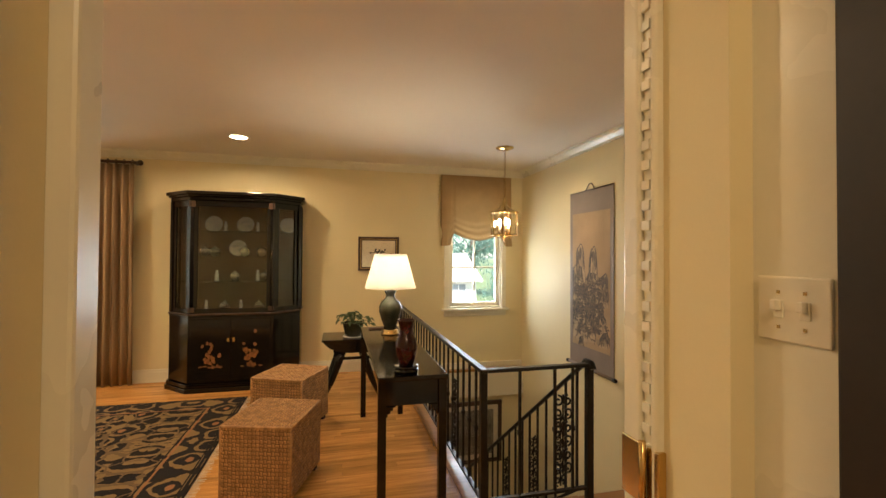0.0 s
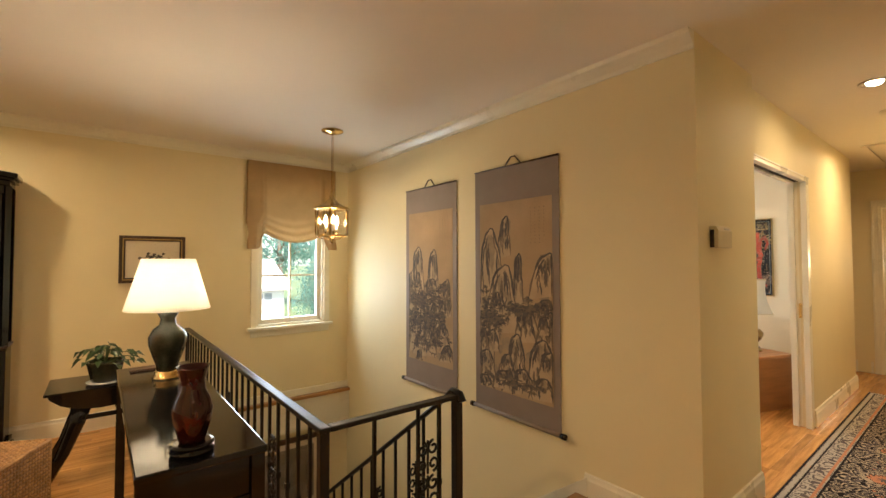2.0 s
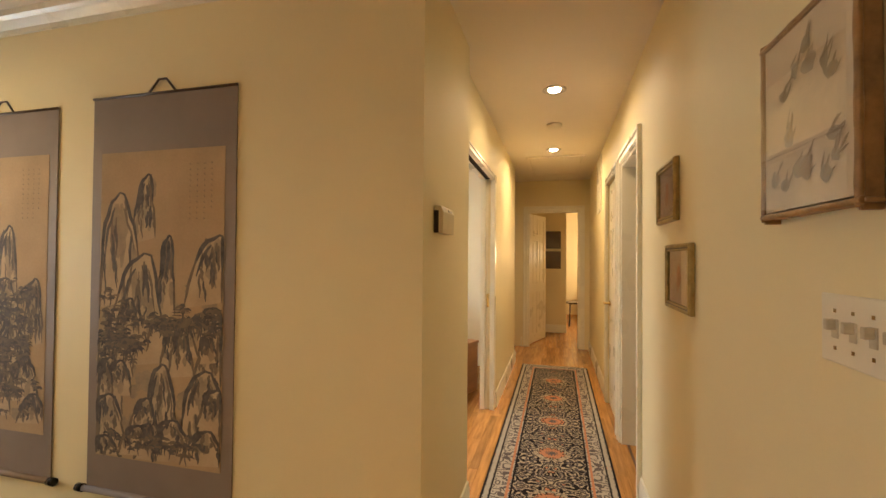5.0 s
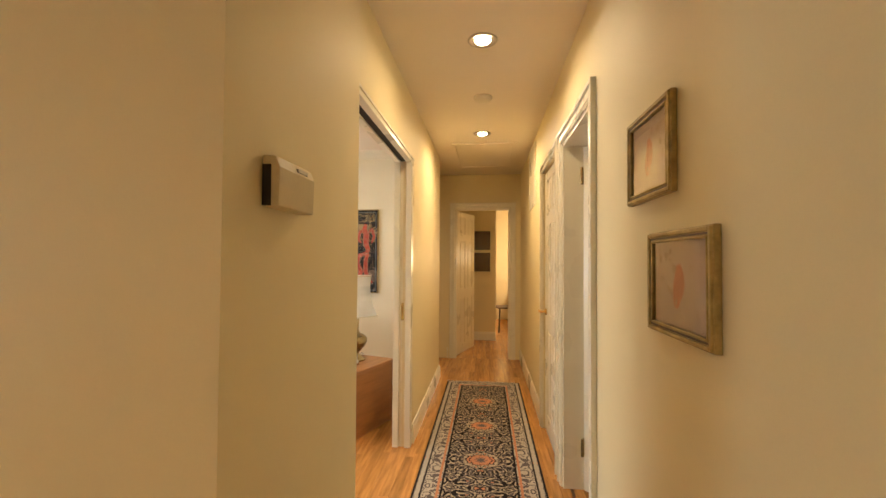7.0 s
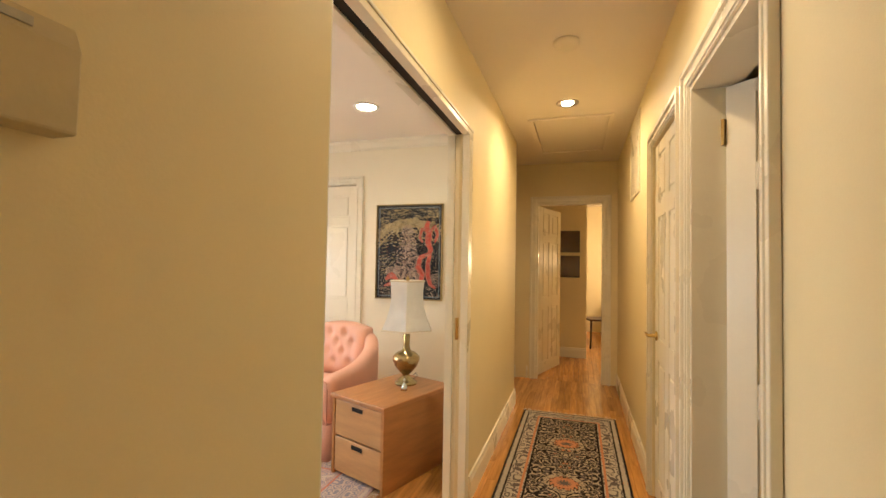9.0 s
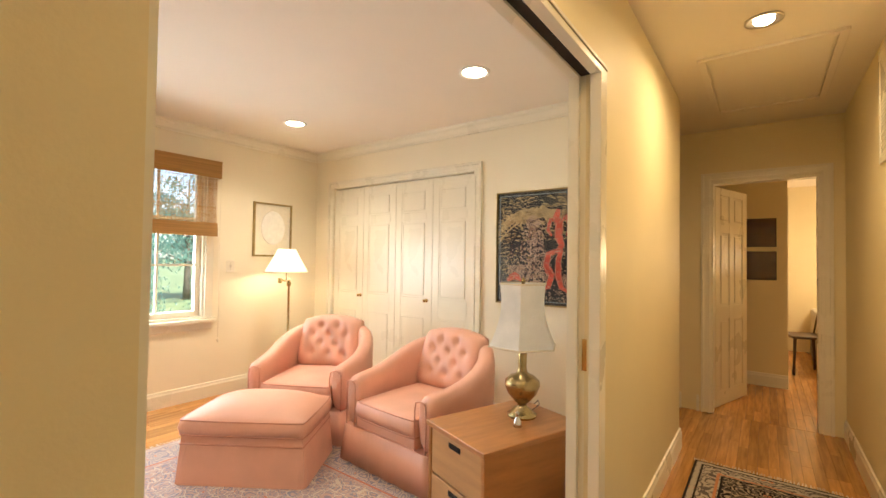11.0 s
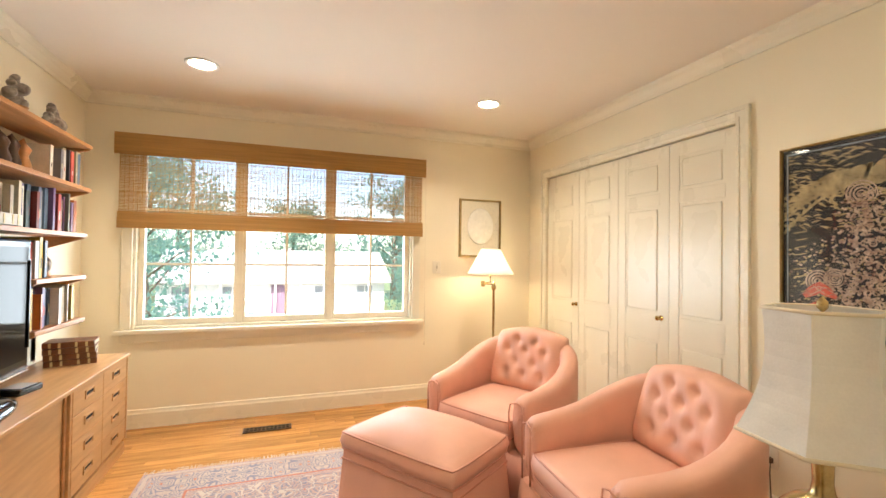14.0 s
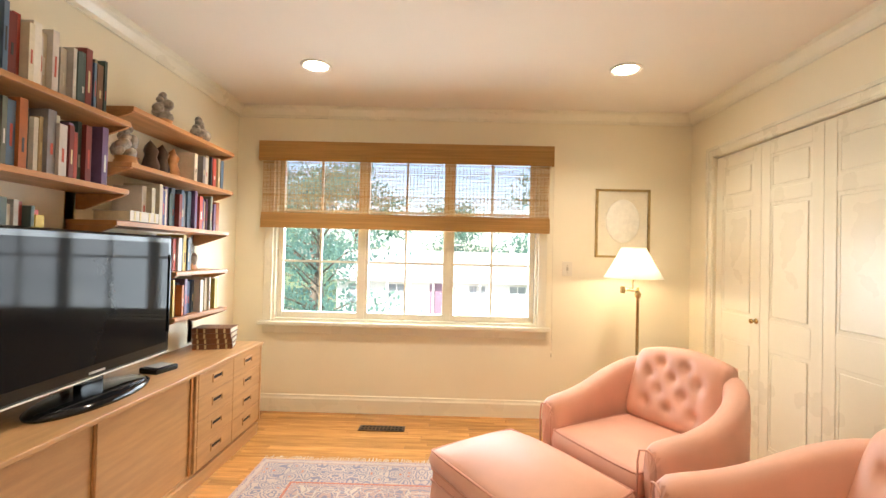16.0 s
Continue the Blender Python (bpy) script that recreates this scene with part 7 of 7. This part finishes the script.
for i in range(6):
    a = math.pi / 3 * (i + 0.5)
    bmesh.ops.create_cube(bm, size=1, matrix=pose(0.1035 * math.cos(a), 0.1035 * math.sin(a), 1.71, 0, 0, math.degrees(a)) @ Matrix.Diagonal((0.002, 0.11, 0.22, 1)))
g = mesh("glass", bm, GLASS, la)
g.visible_shadow = False
bm = bmesh.new()
for i in range(3):
    a = 2.1 * i + 0.3
    lathe(bm, [(0.006, 1.70), (0.012, 1.725), (0.009, 1.75), (0.0001, 1.775)], 0.045 * math.cos(a), 0.045 * math.sin(a), 10)
mesh("bulb", bm, HBULB, la)
bm = bmesh.new()
for i in range(3):
    a = 2.1 * i + 0.3
    lathe(bm, [(0.009, 1.64), (0.009, 1.70)], 0.045 * math.cos(a), 0.045 * math.sin(a), 10)
mesh("candle_sleeve", bm, MATW, la)
lamp("lantern_light", "POINT", 1.67, 4.16, 1.735, 5, 0.03, (1.0, 0.78, 0.5))


def sprig(p, w, h, y):
    r = random.Random(2)
    bm = bmesh.new()
    stroke(bm, [(-0.3 * w + 0.06 * w * t, 0.08 * h - 0.04 * h * math.sin(t)) for t in range(10)], 0.005, y)
    for k in range(16):
        blot(bm, r.uniform(-0.3, 0.25) * w, r.uniform(-0.1, 0.2) * h, 0.014, 0.012, y - 0.0006 - 0.00002 * k, r)
    mesh("sprig", bm, INK, p)


RIM = mat("gilt_line", (0.55, 0.38, 0.14), 0.35, metal=0.6)
framed("sprig_picture", 0.50, EXT, 1.405, 0, 0.49, 0.41, DARKWOOD, 0.045, 0.03, "ink sprig picture in a dark wood and gilt frame", MATW, 0.03, sprig, lines=RIM)
framed("lower_picture", 1.62, EXT - 0.002, -0.86, 0, 0.95, 0.78, DARKWOOD, 0.05, 0.035, "large dark framed picture low on the stair wall", mat("grey_print", (0.28, 0.24, 0.19), 0.8, var=0.3, scale=5), 0.06)

# ---- outdoors ----
GRASS = mat("lawn", (0.16, 0.21, 0.09), 0.9, var=0.3, scale=0.6, bump=0.4, fine=20)
CONC = mat("pale_concrete", (0.55, 0.52, 0.46), 0.85, var=0.12, scale=0.8, bump=0.2, fine=30)
GZ = -2.95
struct(boxes("ground", GRASS, [(-400, 400, 5.6, 600, GZ - 0.3, GZ)]), "green lawn running out from the house", "lawn")
# drives widened over the grass; their pale colour imitates the lawn's glare
struct(boxes("road", CONC, [(-120, 120, 15, 23, GZ + 0.004, GZ + 0.03), (2.5, 12, 5.7, 14.9, GZ + 0.004, GZ + 0.03), (-2, 9, 23.1, 31.5, GZ + 0.004, GZ + 0.03)]), "pale concrete road, with drives spread to imitate glare on the lawn", "road")
SIDING = mat("white_siding", (0.78, 0.76, 0.72), 0.6, var=0.05, scale=2)
ROOF = mat("weathered_shingle", (0.48, 0.46, 0.43), 0.85, var=0.15, scale=3, bump=0.3, fine=12)


def house(x0, x1, y0, y1, eave, ridge):
    h = thing("house", (x0 + x1) / 2, y0, GZ, 0, "white sided single storey house across the road", "house")
    w, d = (x1 - x0) / 2, y1 - y0
    boxes("wall", SIDING, [(-w, w, 0, d, 0, eave)], h)
    bm = bmesh.new()
    extrude_profile(bm, [(-0.5, eave - 0.1), (-0.5, eave + 0.02), (d / 2, ridge), (d + 0.5, eave + 0.02), (d + 0.5, eave - 0.1)], "x", -w - 0.4, w + 0.4)
    mesh("roof", bm, ROOF, h)
    n = int(2 * w / 2.6)
    for i in range(n):
        cx = -w + (i + 0.5) * 2 * w / n
        if i == n // 2:
            boxes("door", mat("plum_door", (0.26, 0.16, 0.22), 0.4), [(cx - 0.5, cx + 0.5, -0.06, -0.005, 0.2, 2.3)], h)
            continue
        # pale base colour stands for bright sky reflected in the panes
        win = boxes("window", mat("sky_washed_glass", (0.30, 0.32, 0.34), 0.06, spec=1.0), [(cx - 0.55, cx + 0.55, -0.03, -0.005, 0.9, 2.2)], h)
        boxes("frame", SIDING, [(cx - 0.62, cx - 0.55, -0.06, -0.005, 0.83, 2.27), (cx + 0.55, cx + 0.62, -0.06, -0.005, 0.83, 2.27), (cx - 0.55, cx + 0.55, -0.06, -0.005, 2.2, 2.27), (cx - 0.55, cx + 0.55, -0.06, -0.005, 0.83, 0.9), (cx - 0.03, cx + 0.03, -0.05, -0.031, 0.9, 2.2)], win)
    boxes("porch_post", SIDING, [(-w * 0.5 + k * 1.6, -w * 0.5 + k * 1.6 + 0.12, -0.42, -0.3, 0, eave - 0.1) for k in range(5)], h)
    return h


house(-3.5, 10.5, 32, 40, 2.5, 4.6)
house(20, 34, 30, 38, 2.6, 4.8)["label"] = "white house further along the road among trees"
BARK = mat("bark", (0.24, 0.19, 0.14), 0.9, var=0.3, scale=4, bump=0.6, fine=20)
LEAVES = [fabric_shade("tree_leaves", c, (0.36, 0.62, 0.52), 0.55) for c in ((0.10, 0.16, 0.11), (0.085, 0.155, 0.125), (0.11, 0.16, 0.10))]


def tree(x, y, h, spread, seed, conifer=False):
    r = random.Random(seed)
    t = thing("tree", x, y, GZ, 0, "dense green conifer on the far lawn" if conifer else "leafy green tree on the lawn", "tree", "trees outside")
    bm = bmesh.new()
    tube(bm, [(0, 0, 0), (0.1, 0.05, h * 0.3), (-0.05, 0.1, h * 0.6), (0, 0, h * 0.93)], [0.03 * h, 0.022 * h, 0.013 * h, 0.004 * h], 8)
    lb_ = bmesh.new()
    tips = []
    for k in range(34 if not conifer else 60):
        z = h * (r.uniform(0.25, 0.92) if not conifer else r.uniform(0.08, 0.97))
        a = r.uniform(0, 6.283)
        f = (z / h)
        reach = spread * (math.sin(math.pi * min(1, 0.12 + 0.86 * f)) ** 0.7 if not conifer else (1.02 - f)) * r.uniform(0.6, 1.1)
        e = (reach * math.cos(a), reach * math.sin(a), z + (0.12 * h if not conifer else -0.03 * h) * r.uniform(0.3, 1))
        tube(bm, [(0, 0, z * 0.92), (e[0] * 0.5, e[1] * 0.5, (z + e[2]) / 2 + 0.02 * h), e], [0.005 * h, 0.003 * h, 0.001 * h], 5)
        tips.append((e, reach))
    for (ex, ey, ez), reach in tips:
        for k in range(150):
            f = r.uniform(0.25, 1.1)
            s = 0.09 * spread + 0.12
            px, py, pz = ex * f + r.gauss(0, s), ey * f + r.gauss(0, s), ez - (1 - f) * 0.05 * h + r.gauss(0, s * 0.75)
            sz = r.uniform(0.06, 0.13) * (h / 8) ** 0.7 * (1.25 if y > 35 else 0.8)
            m0 = pose(px, py, pz, r.uniform(0, 180), r.uniform(0, 180), r.uniform(0, 360))
            q = [bm2 for bm2 in ((-sz, 0, 0), (0, sz * 0.6, 0), (sz, 0, 0.02), (0, -sz * 0.6, 0))]
            lb_.faces.new([lb_.verts.new(m0 @ Vector(p)) for p in q])
    mesh("trunk", bm, BARK, t)
    tagged(mesh("crown", lb_, LEAVES[seed % 3], t), kind="stuff")
    return t


tree(0.6, 14.0, 6.6, 2.1, 1)
tree(-3.2, 25.5, 8.5, 3.0, 2)
tree(16.5, 27.0, 6.8, 2.6, 3, True)
tree(14.0, 44.0, 12.0, 5.2, 4)
tree(4.5, 46.0, 9.2, 5.2, 5)
tree(-5.0, 45.0, 13.0, 5.6, 6)
tree(22.0, 46.0, 12.5, 5.6, 7)
tree(32.0, 44.0, 13.0, 5.8, 8)
tree(-14.0, 42.0, 13.0, 5.6, 9)
tree(11.5, 27.5, 6.4, 2.4, 10, True)
tree(-8.0, 18.0, 8.0, 3.0, 11)
tree(44.0, 40.0, 11.0, 5.0, 12)

# ---- oak strips of the floor ----
PW = 0.0575
plank_mesh = {}


def plank_data(ln):
    key = round(ln, 2)
    if key not in plank_mesh:
        bm = bmesh.new()
        b = 0.0012
        x0, x1, y0, y1 = 0.0006, key - 0.0006, 0.0004, PW - 0.0004
        lo = [bm.verts.new((x, y, -0.0038)) for x, y in ((x0, y0), (x1, y0), (x1, y1), (x0, y1))]
        mi = [bm.verts.new((x, y, -0.001)) for x, y in ((x0, y0), (x1, y0), (x1, y1), (x0, y1))]
        hi = [bm.verts.new((x, y, 0.0)) for x, y in ((x0 + b, y0 + b), (x1 - b, y0 + b), (x1 - b, y1 - b), (x0 + b, y1 - b))]
        for a, c in ((lo, mi), (mi, hi)):
            for k in range(4):
                bm.faces.new((a[k], a[(k + 1) % 4], c[(k + 1) % 4], c[k]))
        bm.faces.new(hi)
        me = bpy.data.meshes.new("plank")
        bm.to_mesh(me)
        bm.free()
        me.materials.append(OAK)
        plank_mesh[key] = me
    return plank_mesh[key]


floor = bpy.data.objects["floor"]
frnd = random.Random(77)
rest = {}
AREAS = [(-4.3, RAILX - 0.06, 0.62, EXT, (-0.85, 0.72, 2.2, 4.7)), (RAILX - 0.06, 2.43, 0.62, RAILY - 0.04, None), (2.43, 7.58, 0.6, 1.69, (2.6, 7.6, 0.6, 1.69)), (2.48, 6.22, 1.69, EXT, (2.48, 6.22, 4.45, EXT)), (7.58, 11.6, -1.2, 2.6, None), (6.6, 7.58, 1.69, 2.9, None), (-0.34, 0.57, -1.6, 0.62, None), (3.32, 5.78, -1.2, 0.6, None)]
LENS = [0.45, 0.6, 0.75, 0.95, 1.2, 1.45]
count = 0
for x0, x1, y0, y1, near in AREAS:
    rows_ = int((y1 - y0) / PW + 0.5)
    for r in range(rows_):
        y = y0 + r * PW
        x = x0
        first = frnd.choice((0.15, 0.3, 0.45, 0.6))
        while x < x1 - 0.01:
            ln = frnd.choice(LENS) if x > x0 else first
            ln = round(min(ln, x1 - x), 2)
            if ln < 0.02:
                break
            if near and near[0] <= x + ln / 2 <= near[1] and near[2] <= y <= near[3] and count < 300:
                o = new("plank", plank_data(ln))
                o.parent = floor
                o.location = (x, y, 0)
                count += 1
            else:
                rest.setdefault(frnd.randrange(6), []).append((x, y, ln))
            x += ln
for k in sorted(rest):
    verts, faces = [], []
    b = 0.0012
    for x, y, ln in rest[k]:
        n0 = len(verts)
        verts += [(x + 0.0006, y + 0.0004, -0.002), (x + ln - 0.0006, y + 0.0004, -0.002), (x + ln - 0.0006, y + PW - 0.0004, -0.002), (x + 0.0006, y + PW - 0.0004, -0.002)]
        verts += [(x + b, y + b, 0.0), (x + ln - b, y + b, 0.0), (x + ln - b, y + PW - b, 0.0), (x + b, y + PW - b, 0.0)]
        faces += [(n0 + 4, n0 + 5, n0 + 6, n0 + 7)] + [(n0 + i, n0 + (i + 1) % 4, n0 + 4 + (i + 1) % 4, n0 + 4 + i) for i in range(4)]
    me = bpy.data.meshes.new("planks")
    me.from_pydata(verts, [], faces)
    me.materials.append(OAK)
    o = new("planks", me)
    o.parent = floor
    tagged(o, kind="stuff")
